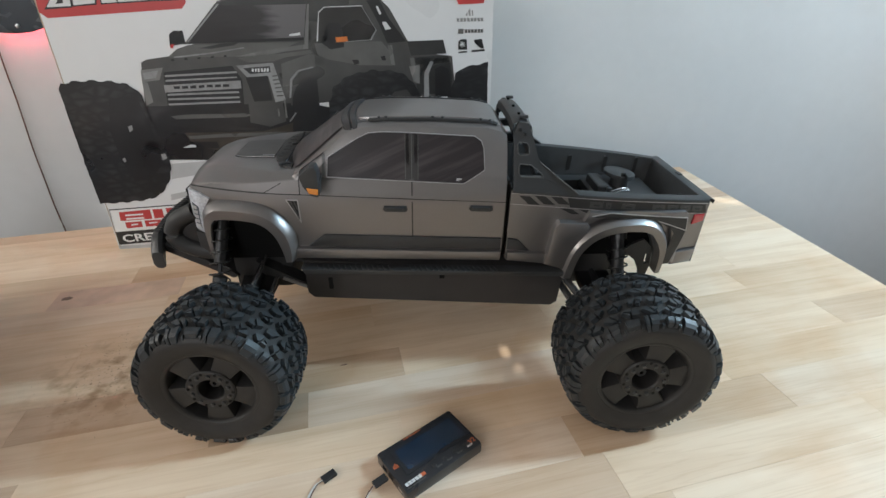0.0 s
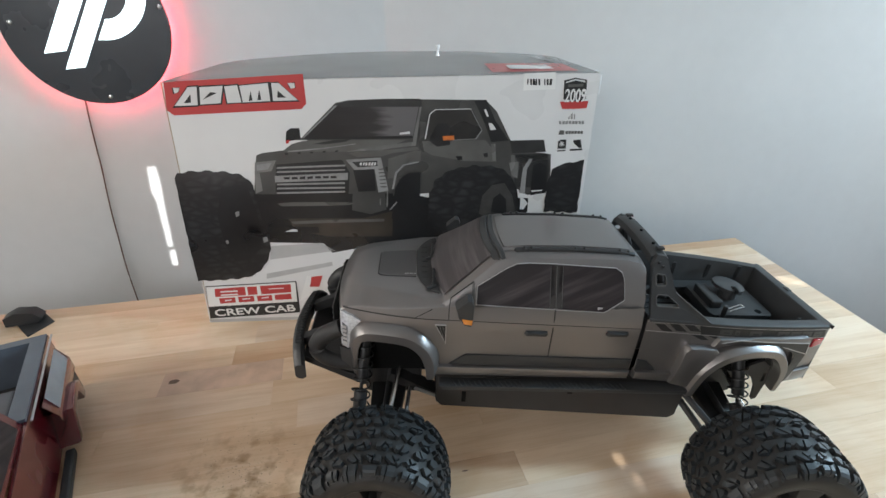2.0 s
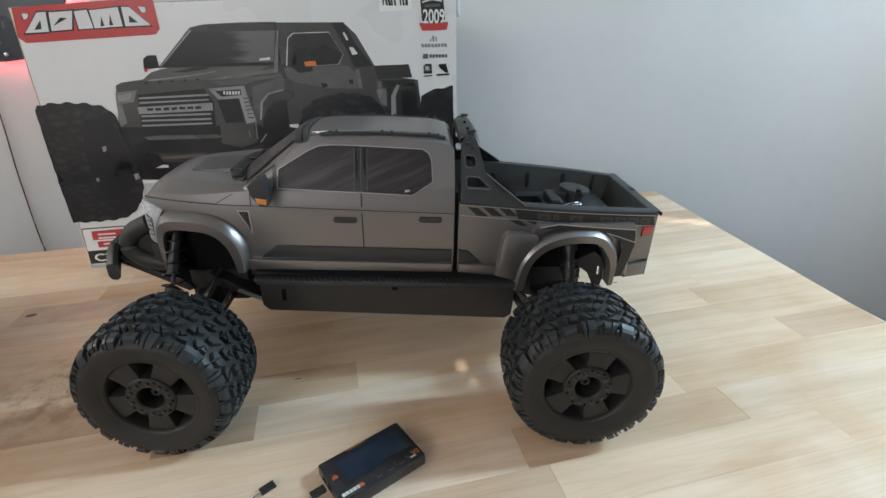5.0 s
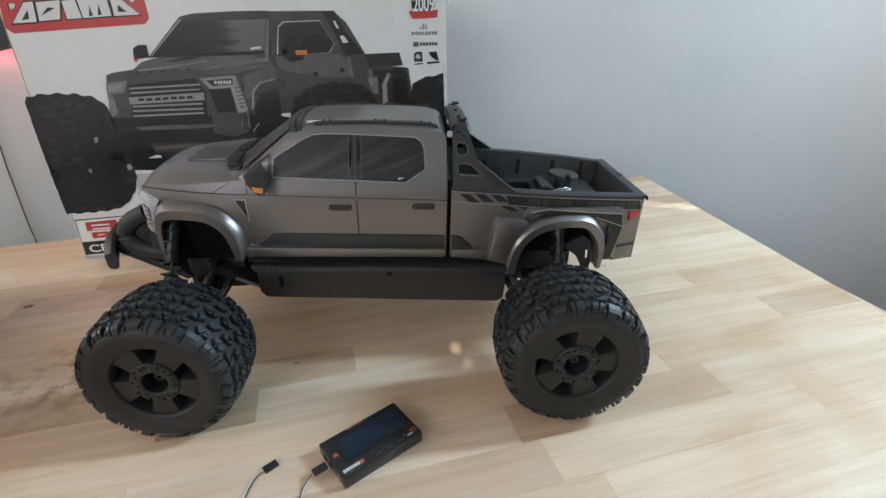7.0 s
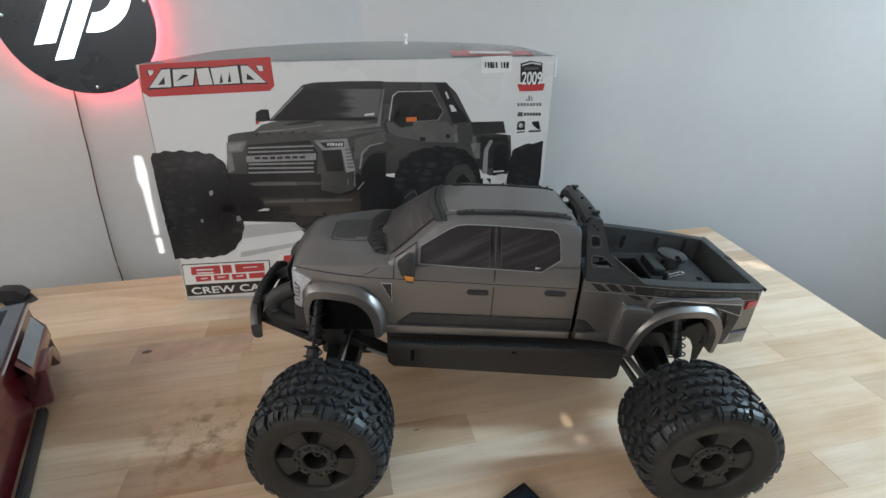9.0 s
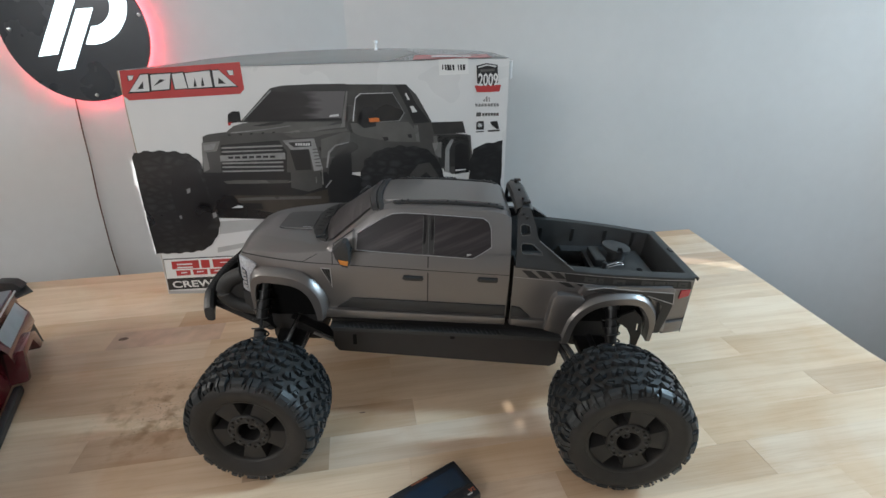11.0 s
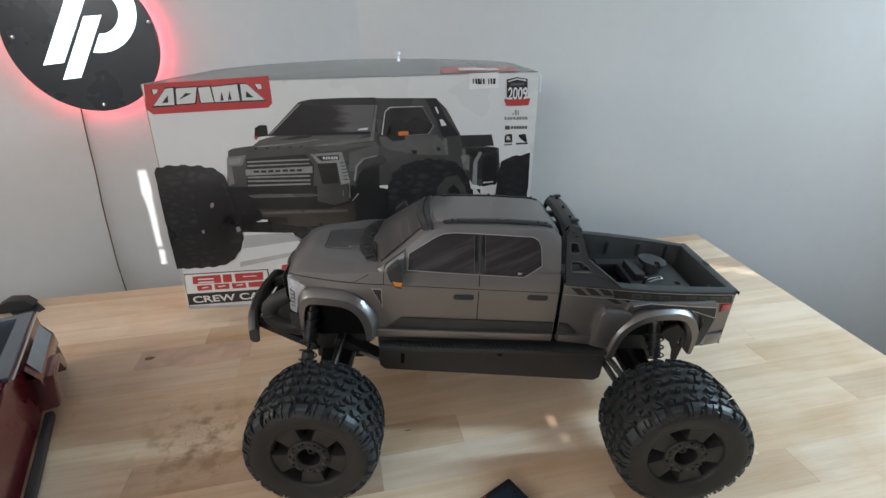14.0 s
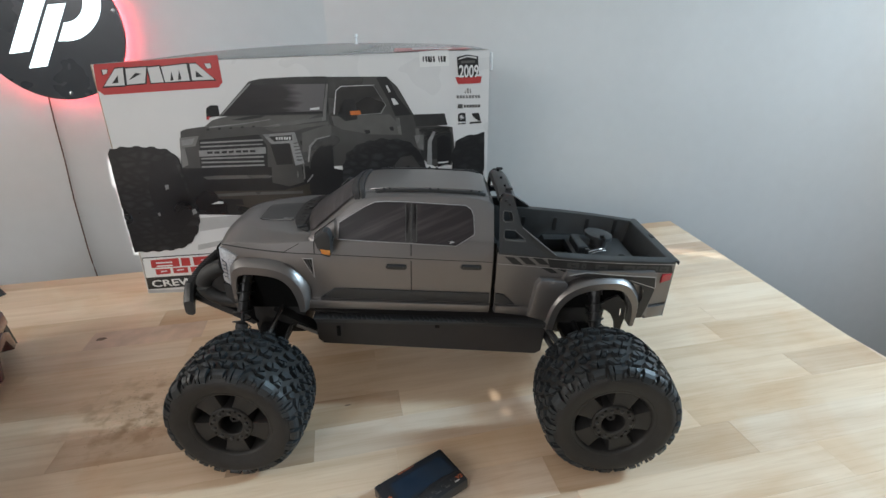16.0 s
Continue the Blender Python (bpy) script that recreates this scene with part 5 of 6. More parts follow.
def wheel():
    """A wheel at the origin, its axle along y, outer face towards -y."""
    hub = part("wheel", lathe([(0.0400, 0.034), (0.0400, -0.016), (0.0430, -0.016), (0.0450, 0.034)], 64), RIM, None, "", smooth=True)
    profile = TYRE + [(r, -y) for r, y in TYRE[-2::-1]] + [(0.0424, -0.0350)]
    part("tyre", lathe(profile, 72), RUBBER, hub, "black rubber monster truck tyre", smooth=True)
    rng = random.Random(7)
    lugs = bmesh.new()

    def block(outline, lift, slope=0.0006):
        """A raised block: (angle length, y) outline on the carcass."""
        if len(outline) < 3:
            return
        cx, cy = (sum(p[i] for p in outline) / len(outline) for i in (0, 1))
        low, top = [], []
        for a, y in outline:
            d = max(1e-6, math.hypot(a - cx, y - cy))
            for out, grow, rise in ((low, slope, -0.0012), (top, -slope * 0.6, lift)):
                aa, yy = a + (a - cx) / d * grow, y + (y - cy) / d * grow
                r = carcass(yy) + rise
                ang = aa / 0.0688
                out.append(lugs.verts.new(Vector((r * math.cos(ang), yy, r * math.sin(ang)))))
        lugs.faces.new(top)
        for k in range(len(low)):
            n = (k + 1) % len(low)
            lugs.faces.new((low[k], low[n], top[n], top[k]))

    count = 25
    pitch = 2 * math.pi * 0.0688 / count
    lanes = ((-0.0262, 0.0105, 0.55), (-0.0135, 0.0110, -0.35), (0.0, 0.0115, 0.4), (0.0135, 0.0110, -0.45), (0.0262, 0.0105, 0.5))
    for k in range(count):
        for j, (y0, wide, skew) in enumerate(lanes):
            a0 = pitch * (k + 0.5 * (j % 2) + 0.13 * j + rng.uniform(-0.05, 0.05))
            n = rng.choice((5, 6, 6))
            poly = []
            for q in range(n):
                w = 2 * math.pi * (q + 0.25 + rng.uniform(-0.16, 0.16)) / n
                u, v = 0.425 * pitch * math.cos(w), 0.450 * wide * math.sin(w)
                poly.append((a0 + u * rng.uniform(0.86, 1.06) + skew * v, y0 + v * rng.uniform(0.88, 1.08)))
            turn = rng.choice((-0.5, 0.4, 1.1)) + rng.uniform(-0.25, 0.25)
            nx, ny = math.cos(turn), math.sin(turn)
            gap = 0.00070
            halves = [poly]
            if rng.random() < 0.9:
                off = rng.uniform(-0.0010, 0.0010)
                halves = [half_of(poly, (a0 + nx * (gap + off), y0 + ny * (gap + off)), (nx, ny)), half_of(poly, (a0 - nx * (gap - off), y0 - ny * (gap - off)), (-nx, -ny))]
                if rng.random() < 0.6 and len(halves[k % 2]) > 3:
                    big = halves.pop(k % 2)
                    cx, cy = (sum(p[i] for p in big) / len(big) for i in (0, 1))
                    halves += [half_of(big, (cx - ny * gap, cy + nx * gap), (-ny, nx)), half_of(big, (cx + ny * gap, cy - nx * gap), (ny, -nx))]
            for piece in halves:
                block(piece, 0.0042 + rng.uniform(-0.0004, 0.0004))
        # shoulder blocks that run down on to the sidewall, wide and narrow by turns
        for s in (-1, 1):
            for m, (width, y_end) in enumerate(((0.0122, 0.0414 if k % 2 else 0.0392), (0.0020, 0.0402))):
                a0 = pitch * (k + 0.5 * m + (0.22 if s < 0 else 0.68)) + rng.uniform(-0.0008, 0.0008)
                top_y = (0.0312 if k % 2 else 0.0326) if m == 0 else 0.0372
                lines = [(-0.5, 0.5)] if m or k % 3 == 0 else ([(-0.5, 0.10), (0.22, 0.5)] if k % 2 else [(-0.5, -0.18), (-0.06, 0.42)])
                for lo, hi in lines:
                    strip = []
                    for q, yy in enumerate(np.linspace(top_y, y_end, 4)):
                        r = carcass(yy) - 0.0004
                        lean = 0.12 * (yy - top_y)
                        lift = (0.0044, 0.0046, 0.0037, 0.0012)[q] * (1 if m == 0 else 0.5)
                        taper = (1.0, 0.95, 0.9, 0.8)[q]
                        slope = Vector((0.80, 0.60)) if q > 0 else Vector((0.95, 0.30))
                        row = []
                        for e, rise in ((lo, 0.0), (lo, lift), (hi, lift), (hi, 0.0)):
                            ang = (a0 + e * width * taper + lean) / 0.0688
                            rr, y3 = r + slope.x * rise, yy + slope.y * rise
                            row.append((rr * math.cos(ang), y3 * s, rr * math.sin(ang)))
                        strip.append(row)
                    bm = sheet(strip)
                    for row in (strip[0], strip[-1]):
                        bm.faces.new([bm.verts.new(Vector(p)) for p in row])
                    bmesh.ops.remove_doubles(bm, verts=bm.verts, dist=1e-6)
                    table = {v: lugs.verts.new(v.co) for v in bm.verts}
                    for f in bm.faces:
                        lugs.faces.new([table[v] for v in f.verts])
                    bm.free()
    part("tread", lugs, LUG, hub, "blocky cross-country tread lugs")
    for k in range(5):
        a = math.radians(72 * k - 18)
        spoke = prism([(0.0190, -0.0088), (0.0260, -0.0100), (0.0330, -0.0118), (0.0402, -0.0142), (0.0402, 0.0142), (0.0330, 0.0118), (0.0260, 0.0100), (0.0190, 0.0088)], lambda r, t, d: ((r * math.cos(a) - t * (1.30 - 0.30 * d / 0.017) * math.sin(a)), -0.0180 - d + 0.030 * (r - 0.030), r * math.sin(a) + t * (1.30 - 0.30 * d / 0.017) * math.cos(a)), 0.0170, bevel=0.0010)
        part("spoke", spoke, RIM, hub, smooth=True)
    part("rim_face", lathe([(0.0400, -0.0120), (0.0345, -0.0150), (0.0345, -0.0165), (0.0384, -0.0335), (0.0390, -0.0360), (0.0398, -0.0372), (0.0408, -0.0380), (0.0428, -0.0384), (0.0430, -0.0360)], 72), RIM, hub, smooth=True)
    centre = part("hub_ring", lathe([(0.0118, -0.010), (0.0118, -0.0362), (0.0128, -0.0374), (0.0210, -0.0374), (0.0222, -0.0362), (0.0234, -0.0200), (0.0234, -0.012), (0.0118, -0.010)], 40), RIM, hub, smooth=True)
    for k in range(10):
        a = math.radians(36 * k + 12)
        part("bolt", lathe([(0.0, -0.0392), (0.0016, -0.0390), (0.0023, -0.0370)], 8), TRIM, centre, m=Matrix.Translation((0.0170 * math.cos(a), 0, 0.0170 * math.sin(a))))
        part("bolt_cup", lathe([(0.0, -0.0377), (0.0026, -0.0377), (0.0026, -0.0365)], 10), DEEP, centre, m=Matrix.Translation((0.0195 * math.cos(a + 0.31), 0, 0.0195 * math.sin(a + 0.31))) @ Matrix.Diagonal((0.55, 1, 0.55, 1)))
    part("axle_nut", lathe([(0.0020, -0.016), (0.0020, -0.0285), (0.0046, -0.0285), (0.0056, -0.0265), (0.0056, -0.010)], 6), WIRE, centre)
    part("axle_well", lathe([(0.0, -0.0135), (0.0120, -0.0135), (0.0120, -0.011)], 24), DEEP, centre)
    return hub


FIRST = wheel()
SPOTS = [((-0.2100, 0.0125, 0.9765), 0, 0), ((0.2095, 0.0140, 0.9765), -20, 0), ((-0.2165, 0.390, 0.9755), 0, 180), ((0.2165, 0.390, 0.9755), 12, 180)]
for i, (place, spin, face) in enumerate(SPOTS):
    ob = FIRST if i == 0 else copy_thing(FIRST, Matrix.Identity(4))
    ob.parent = TRUCK
    ob.matrix_local = TRUCK_IN @ Matrix.Translation(place) @ pose(0, 0, 0, 0, 0, face if face == 180 else 0) @ pose(0, 0, 0, 0, spin, 0) @ Matrix.Scale(1.075, 4)


# ---- carton of the truck ----
CARTON = thing("carton", pose(-0.578, 0.407, TABLE_Z, 0, 0, 3.53), "large glossy white product carton printed with a grey truck", "carton")
FACE = [(0.004, 0.0), (0.682, 0.0), (0.682, 0.443), (0.0235, 0.4290)]
DEPTH = 0.255


def carton_shell():
    """Front, back, ends, base and a top that bulges a little."""
    part("front_panel", prism(FACE, lambda u, v, d: (u, d, v), 0.004, bevel=0.0), CARD, CARTON, "white printed front panel")
    part("back_panel", prism(FACE, lambda u, v, d: (u, DEPTH - 0.004 + d, v), 0.004), CARD, CARTON)
    for (a, b) in ((FACE[0], FACE[3]), (FACE[1], FACE[2])):
        inner = 0.004 if a[0] < 0.3 else -0.004
        part("end_panel", prism([(0.0045, 0.0), (DEPTH - 0.0045, 0.0), (DEPTH - 0.0045, 1.0), (0.0045, 1.0)], lambda y, k, d: (a[0] + (b[0] - a[0]) * k + inner * d, y, a[1] + (b[1] - a[1]) * k - 0.0005), 1.0), CARD, CARTON)
    rows = []
    for k in np.linspace(0, 1, 25):
        u = FACE[3][0] + (FACE[2][0] - FACE[3][0]) * k
        v = FACE[3][1] + (FACE[2][1] - FACE[3][1]) * k
        rows.append([(u, y * DEPTH, v + 0.0008 + 0.016 * math.sin(math.pi * k) ** 0.7 * y ** 1.5) for y in np.linspace(0, 1, 12)])
    bm = sheet(rows)
    bmesh.ops.solidify(bm, geom=bm.faces[:], thickness=0.003)
    top = part("top_flap", bm, CARDTOP, CARTON, "glossy grey bulging top flap", smooth=True)
    part("top_print", sheet([[(p[0], p[1], p[2] + 0.0006) for p in r[1:6]] for r in rows[18:24]]), PRINTS["print_red"], top, "red print on the flap")
    for k in range(3):
        part("top_print_mark", sheet([[(p[0] + k * 0.022 - 0.05, p[1], p[2] + 0.0010) for p in r[2:5]] for r in rows[21:22] + rows[22:23]]), PRINTS["print_white"], top)
    part("base_panel", brick((0.670, DEPTH - 0.012, 0.003), (0.343, DEPTH / 2, 0.0025)), CARDEDGE, CARTON)
    part("worn_edge", tube([(FACE[3][0] - 0.001, 0.001, FACE[3][1]), (FACE[0][0] + 0.003, 0.001, 0.004)], 0.0014, 6), CARDEDGE, CARTON)
    part("corner_tab", brick((0.006, 0.022, 0.030), (0.686, 0.020, 0.424), 0.002), CARD, CARTON)


carton_shell()


def toothed(points, pitch=0.011, tooth=0.0022):
    """An outline with the blunt teeth of a tyre's tread."""
    cu, cv = (sum(p[i] for p in points) / len(points) for i in (0, 1))
    out = []
    for i, p in enumerate(fine(points, pitch / 2)):
        d = max(1e-6, math.hypot(p[0] - cu, p[1] - cv))
        k = 1 + (0 if i % 4 < 2 else -tooth) / d
        out.append((max(0.0024, min(0.6775, cu + (p[0] - cu) * k)), cv + (p[1] - cv) * k))
    return out


def art(ink, level, outline):
    """A printed shape on the front panel: outline in millimetres from its lower left corner."""
    pts = [(u / 1000, v / 1000) for u, v in outline]
    if ink == "print_tyre":
        pts = toothed(pts)
    b = bmesh.new()
    b.faces.new([b.verts.new(Vector((u, -0.00012 * level, v))) for u, v in pts])
    bmesh.ops.triangulate(b, faces=b.faces[:])
    return part(ink, b, PRINTS[ink], CARTON)


# Grey strip paints the shade on the front panel's bottom fold.
art("print_shade", 1, [(5, 0), (330, 1), (330, 7), (5, 7)])
art("print_shade", 1, [(140,157), (226,161), (250,145), (134,130)])
art("print_shade", 1, [(124,102), (242,123), (242,115), (122,91)])
art("print_black", 1, [(119,257), (370,253), (422,241), (587,239), (588,213), (420,149), (300,151), (244,141), (231,160), (139,164)])
art("print_brown", 2, [(171,223), (354,220), (351,171), (243,173), (185,186)])
art("print_grey", 2, [(127,253), (141,318), (151,322), (186,326), (198,335), (229,343), (281,394), (319,399), (407,404), (505,403), (523,386), (558,323), (611,317), (620,287), (614,258), (586,244), (561,259), (355,247)])
art("print_grey", 2, [(211,342), (273,399), (293,403), (350,405), (403,405), (401,343)])
art("print_dark", 4, [(272,396), (293,402), (350,404), (404,402), (402,393), (280,393)])
art("print_screen", 3, [(218,345), (275,394), (401,394), (390,345)])
art("print_pale", 8, [(370,353), (386,355), (386,351), (369,350)])
art("print_black", 5, [(218,345), (296,347), (390,348), (390,344), (295,343), (219,343)])
art("print_silver", 4, [(217,346), (273,396), (275,395), (219,345)])
art("print_light", 5, [(391,345), (402,393), (405,393), (395,333), (390,333)])
art("print_mid", 3, [(182,324), (199,336), (218,341), (299,342), (384,342), (346,329), (279,323)])
art("print_grey", 4, [(142,317), (179,324), (279,323), (342,325), (341,315), (248,315), (166,311), (140,308)])
art("print_light", 4, [(282,323), (335,332), (390,338), (395,332), (355,328), (316,321)])
art("print_mid", 5, [(286,321), (355,326), (398,330), (400,325), (357,320), (340,315), (300,314)])
art("print_dark", 4, [(232,336), (266,342), (292,343), (284,339), (250,335)])
art("print_silver", 4, [(192,325), (250,330), (298,336), (299,335), (250,328), (192,323)])
art("print_mid", 4, [(350,311), (394,324), (403,323), (402,305), (377,301), (363,287), (356,261), (345,258)])
art("print_silver", 5, [(354,259), (360,288), (374,301), (399,306), (399,304), (375,299), (363,286), (357,259)])
art("print_grey", 5, [(357,259), (364,286), (376,298), (401,303), (401,290), (378,287), (366,277), (361,259)])
art("print_black", 6, [(359,259), (367,275), (380,286), (402,289), (399,205), (351,205)])
art("print_grey", 3, [(408,400), (483,399), (502,371), (523,334), (528,302), (417,296), (400,327)])
art("print_mid", 4, [(405,339), (472,340), (508,340), (521,324), (524,304), (472,306), (421,316), (408,323)])
art("print_light", 6, [(517,334), (524,334), (527,304), (521,306)])
art("print_grey", 3, [(549,317), (618,316), (622,274), (619,252), (571,249)])
art("print_mid", 4, [(551,315), (617,314), (618,307), (588,304), (568,294), (565,279), (553,287)])
art("print_window", 4, [(410,344), (418,382), (427,389), (483,391), (502,355), (493,343), (451,341)])
art("print_pale", 6, [(409,342), (417,382), (418,382), (411,342)])
art("print_pale", 6, [(417,382), (426,389), (427,388), (418,381)])
art("print_pale", 6, [(426,389), (483,390), (483,389), (427,388)])
art("print_silver", 6, [(482,390), (502,355), (501,355), (481,390)])
art("print_silver", 6, [(502,356), (493,342), (491,343), (500,356)])
art("print_silver", 6, [(493,343), (454,341), (454,340), (493,342)])
art("print_black", 6, [(427,363), (431,367), (446,367), (450,359), (450,333), (429,330), (416,340), (426,344)])
art("print_orange", 7, [(438,347), (456,348), (457,341), (439,340)])
art("print_black", 4, [(190,340), (193,356), (201,361), (214,361), (214,343)])
art("print_red", 5, [(191,342), (197,343), (194,337), (190,337)])
art("print_black", 4, [(487,402), (506,403), (522,371), (546,339), (517,337), (506,365)])
art("print_pale", 5, [(503,388), (506,389), (511,378), (508,377)])
art("print_pale", 5, [(511,367), (517,367), (524,357), (515,356)])
art("print_dark", 4, [(548,339), (604,340), (609,320), (553,318)])
art("print_dark", 4, [(558,316), (613,317), (618,287), (616,258), (561,259)])
art("print_light", 5, [(549,302), (566,304), (565,275), (555,279)])
art("print_silver", 6, [(571,249), (573,292), (583,309), (588,308), (580,290), (580,247)])
art("print_black", 6, [(590,297), (601,302), (613,296), (617,248), (590,244)])
art("print_pale", 6, [(573,243), (581,237), (587,229), (580,218), (574,219)])
art("print_pale", 6, [(598,247), (610,249), (611,237), (603,233), (594,239)])
art("print_pale", 7, [(591,253), (610,254), (610,252), (592,250)])
art("print_black", 5, [(170,303), (275,310), (286,289), (281,251), (162,252)])
art("print_silver", 6, [(171,299), (280,302), (280,299), (170,296)])
art("print_silver", 6, [(170,292), (279,294), (279,292), (169,289)])
art("print_silver", 6, [(167,271), (277,272), (277,269), (166,268)])
art("print_silver", 6, [(166,264), (276,264), (276,261), (165,261)])
art("print_silver", 6, [(164,256), (276,257), (276,254), (164,253)])
art("print_silver", 6, [(165,284), (283,288), (282,276), (164,273)])
art("print_black", 7, [(179,282), (189,282), (188,278), (179,278)])
art("print_black", 7, [(192,282), (201,282), (201,278), (191,278)])
art("print_black", 7, [(205,282), (214,283), (213,278), (204,278)])
art("print_black", 7, [(217,282), (226,283), (226,279), (217,278)])
art("print_black", 7, [(230,283), (239,283), (239,279), (229,279)])
art("print_black", 7, [(242,283), (252,283), (251,279), (242,279)])
art("print_black", 7, [(255,283), (264,283), (264,279), (254,279)])
art("print_black", 7, [(187,322), (191,322), (191,319), (186,319)])
art("print_black", 7, [(207,323), (211,323), (211,320), (206,320)])
art("print_black", 7, [(226,323), (231,324), (230,321), (226,321)])
art("print_black", 7, [(246,324), (251,325), (250,322), (246,322)])
art("print_black", 7, [(266,325), (270,326), (270,323), (265,323)])
art("print_light", 5, [(137,307), (171,310), (161,292), (134,289)])
art("print_silver", 6, [(139,303), (163,306), (156,295), (138,293)])
art("print_light", 5, [(134,289), (142,289), (142,259), (130,254)])
art("print_silver", 6, [(281,310), (338,313), (348,256), (331,253), (327,293), (294,293)])
art("print_black", 7, [(292,292), (326,294), (327,256), (298,255)])
art("print_dark", 7, [(291,306), (332,308), (332,299), (300,297)])
art("print_pale", 8, [(304,305), (307,305), (306,300), (303,301)])
art("print_pale", 8, [(309,305), (312,305), (310,300), (308,300)])
art("print_pale", 8, [(313,305), (316,305), (315,300), (312,300)])
art("print_pale", 8, [(318,305), (321,305), (320,300), (317,300)])
art("print_pale", 8, [(323,305), (326,305), (324,300), (321,300)])
art("print_pale", 8, [(327,305), (330,305), (329,300), (326,300)])
art("print_mid", 7, [(333,294), (342,295), (342,293), (333,292)])
art("print_mid", 7, [(333,288), (343,289), (343,287), (333,286)])
art("print_mid", 7, [(334,282), (344,283), (344,281), (334,280)])
art("print_mid", 7, [(334,276), (344,277), (344,275), (334,274)])
art("print_mid", 7, [(335,270), (345,270), (345,269), (335,268)])
art("print_mid", 7, [(335,264), (345,264), (345,262), (335,262)])
art("print_black", 5, [(125,252), (355,251), (356,220), (304,207), (140,209)])
art("print_mid", 6, [(162,236), (186,238), (279,237), (290,234), (278,231), (169,231)])
art("print_mid", 6, [(181,203), (236,205), (339,205), (338,200), (236,199), (183,198)])
art("print_grey", 6, [(288,252), (342,252), (343,222), (316,214), (285,222)])
art("print_light", 7, [(332,242), (335,243), (334,231), (332,230)])
art("print_light", 7, [(345,258), (347,258), (346,228), (343,227)])
art("print_silver", 8, [(348,222), (360,236), (362,235), (350,221)])
art("print_black", 5, [(460,314), (470,314), (471,308), (463,307)])
art("print_black", 5, [(505,318), (512,319), (513,312), (507,312)])
art("print_tyre", 7, [(413,201), (416,251), (426,275), (451,292), (488,299), (526,297), (547,288), (564,264), (574,217), (541,168), (441,159)])
art("print_tyrelight", 8, [(502,212), (507,245), (523,264), (544,267), (559,244), (567,211), (540,189)])
art("print_black", 9, [(523,214), (526,240), (537,249), (548,238), (551,211)])
art("print_tyre", 7, [(7,282), (13,291), (30,294), (57,295), (89,293), (111,288), (123,280), (128,269), (127,247), (133,215), (141,179), (141,159), (135,136), (121,114), (103,99), (81,93), (40,90), (2,90), (2,155)])
art("print_tyre", 7, [(616,266), (623,290), (639,300), (676,306), (677,209), (616,213)])
art("print_black", 8, [(76,265), (108,270), (120,259), (126,225), (130,180), (122,153), (98,130), (73,131), (63,165), (61,216)])
art("print_silver", 9, [(91,222), (98,224), (97,216), (91,213)])
art("print_silver", 9, [(129,174), (136,176), (137,167), (129,164)])
art("print_silver", 9, [(65,169), (70,171), (70,164), (66,163)])
art("print_black", 8, [(109,197), (225,192), (226,181), (107,183)])
art("print_pale", 9, [(167,184), (181,189), (189,188), (189,184)])
art("print_red", 2, [(26,429), (229,441), (229,398), (221,390), (30,381), (21,389)])
art("print_black", 3, [(30,392), (59,424), (75,425), (69,394)])
art("print_pale", 4, [(34,395), (59,422), (72,423), (68,396)])
art("print_black", 3, [(73,424), (113,426), (104,397), (69,395)])
art("print_pale", 4, [(76,422), (110,424), (102,399), (72,397)])
art("print_black", 3, [(110,425), (133,427), (135,399), (110,397)])
art("print_pale", 4, [(112,423), (131,425), (133,400), (112,399)])
art("print_black", 3, [(131,425), (179,430), (179,400), (132,398)])
art("print_pale", 4, [(134,424), (176,428), (176,402), (135,400)])
art("print_black", 3, [(179,429), (191,430), (220,401), (178,400)])
art("print_pale", 4, [(181,428), (192,428), (217,403), (180,402)])
art("print_black", 3, [(36,421), (48,422), (45,415), (36,412)])
art("print_pale", 4, [(38,421), (47,421), (44,415), (38,413)])
art("print_black", 3, [(204,428), (216,429), (216,421), (207,420)])
art("print_pale", 4, [(205,428), (215,428), (215,421), (209,420)])
art("print_black", 5, [(48,399), (61,412), (59,400)])
art("print_black", 5, [(77,404), (90,415), (100,414)])
art("print_black", 5, [(144,402), (149,417), (150,403)])
art("print_black", 5, [(157,403), (162,419), (163,404)])
art("print_black", 5, [(187,407), (189,417), (200,407)])
art("print_black", 3, [(12,79), (174,85), (173,20), (7,9)])
art("print_white", 4, [(13,77), (172,83), (170,41), (9,35)])
art("print_red", 5, [(27,73), (81,76), (80,58), (25,56)])
art("print_red", 5, [(85,76), (102,76), (101,59), (84,58)])
art("print_red", 5, [(108,77), (163,79), (162,62), (108,59)])
art("print_red", 5, [(31,53), (60,54), (59,43), (31,41)])
art("print_red", 5, [(65,55), (94,56), (93,44), (65,43)])
art("print_red", 5, [(99,56), (126,57), (126,45), (99,44)])
art("print_red", 5, [(131,57), (161,59), (161,47), (131,46)])
art("print_white", 6, [(36,68), (67,69), (67,66), (36,65)])
art("print_white", 6, [(36,61), (67,62), (66,59), (35,58)])
art("print_white", 6, [(123,71), (150,72), (149,70), (122,69)])
art("print_white", 6, [(41,49), (53,50), (53,48), (40,46)])
art("print_white", 6, [(72,51), (87,52), (86,50), (72,48)])
art("print_white", 6, [(107,52), (120,54), (120,51), (107,50)])
art("print_white", 2, [(194,95), (221,97), (206,63), (174,40)])
art("print_red", 3, [(202,93), (222,95), (214,72), (197,72)])
art("print_white", 2, [(562,442), (612,444), (613,419), (563,417)])
art("print_black", 3, [(568,434), (570,434), (570,426), (568,426)])
art("print_black", 3, [(572,434), (575,434), (576,425), (573,426)])
art("print_black", 3, [(576,434), (580,434), (581,425), (577,425)])
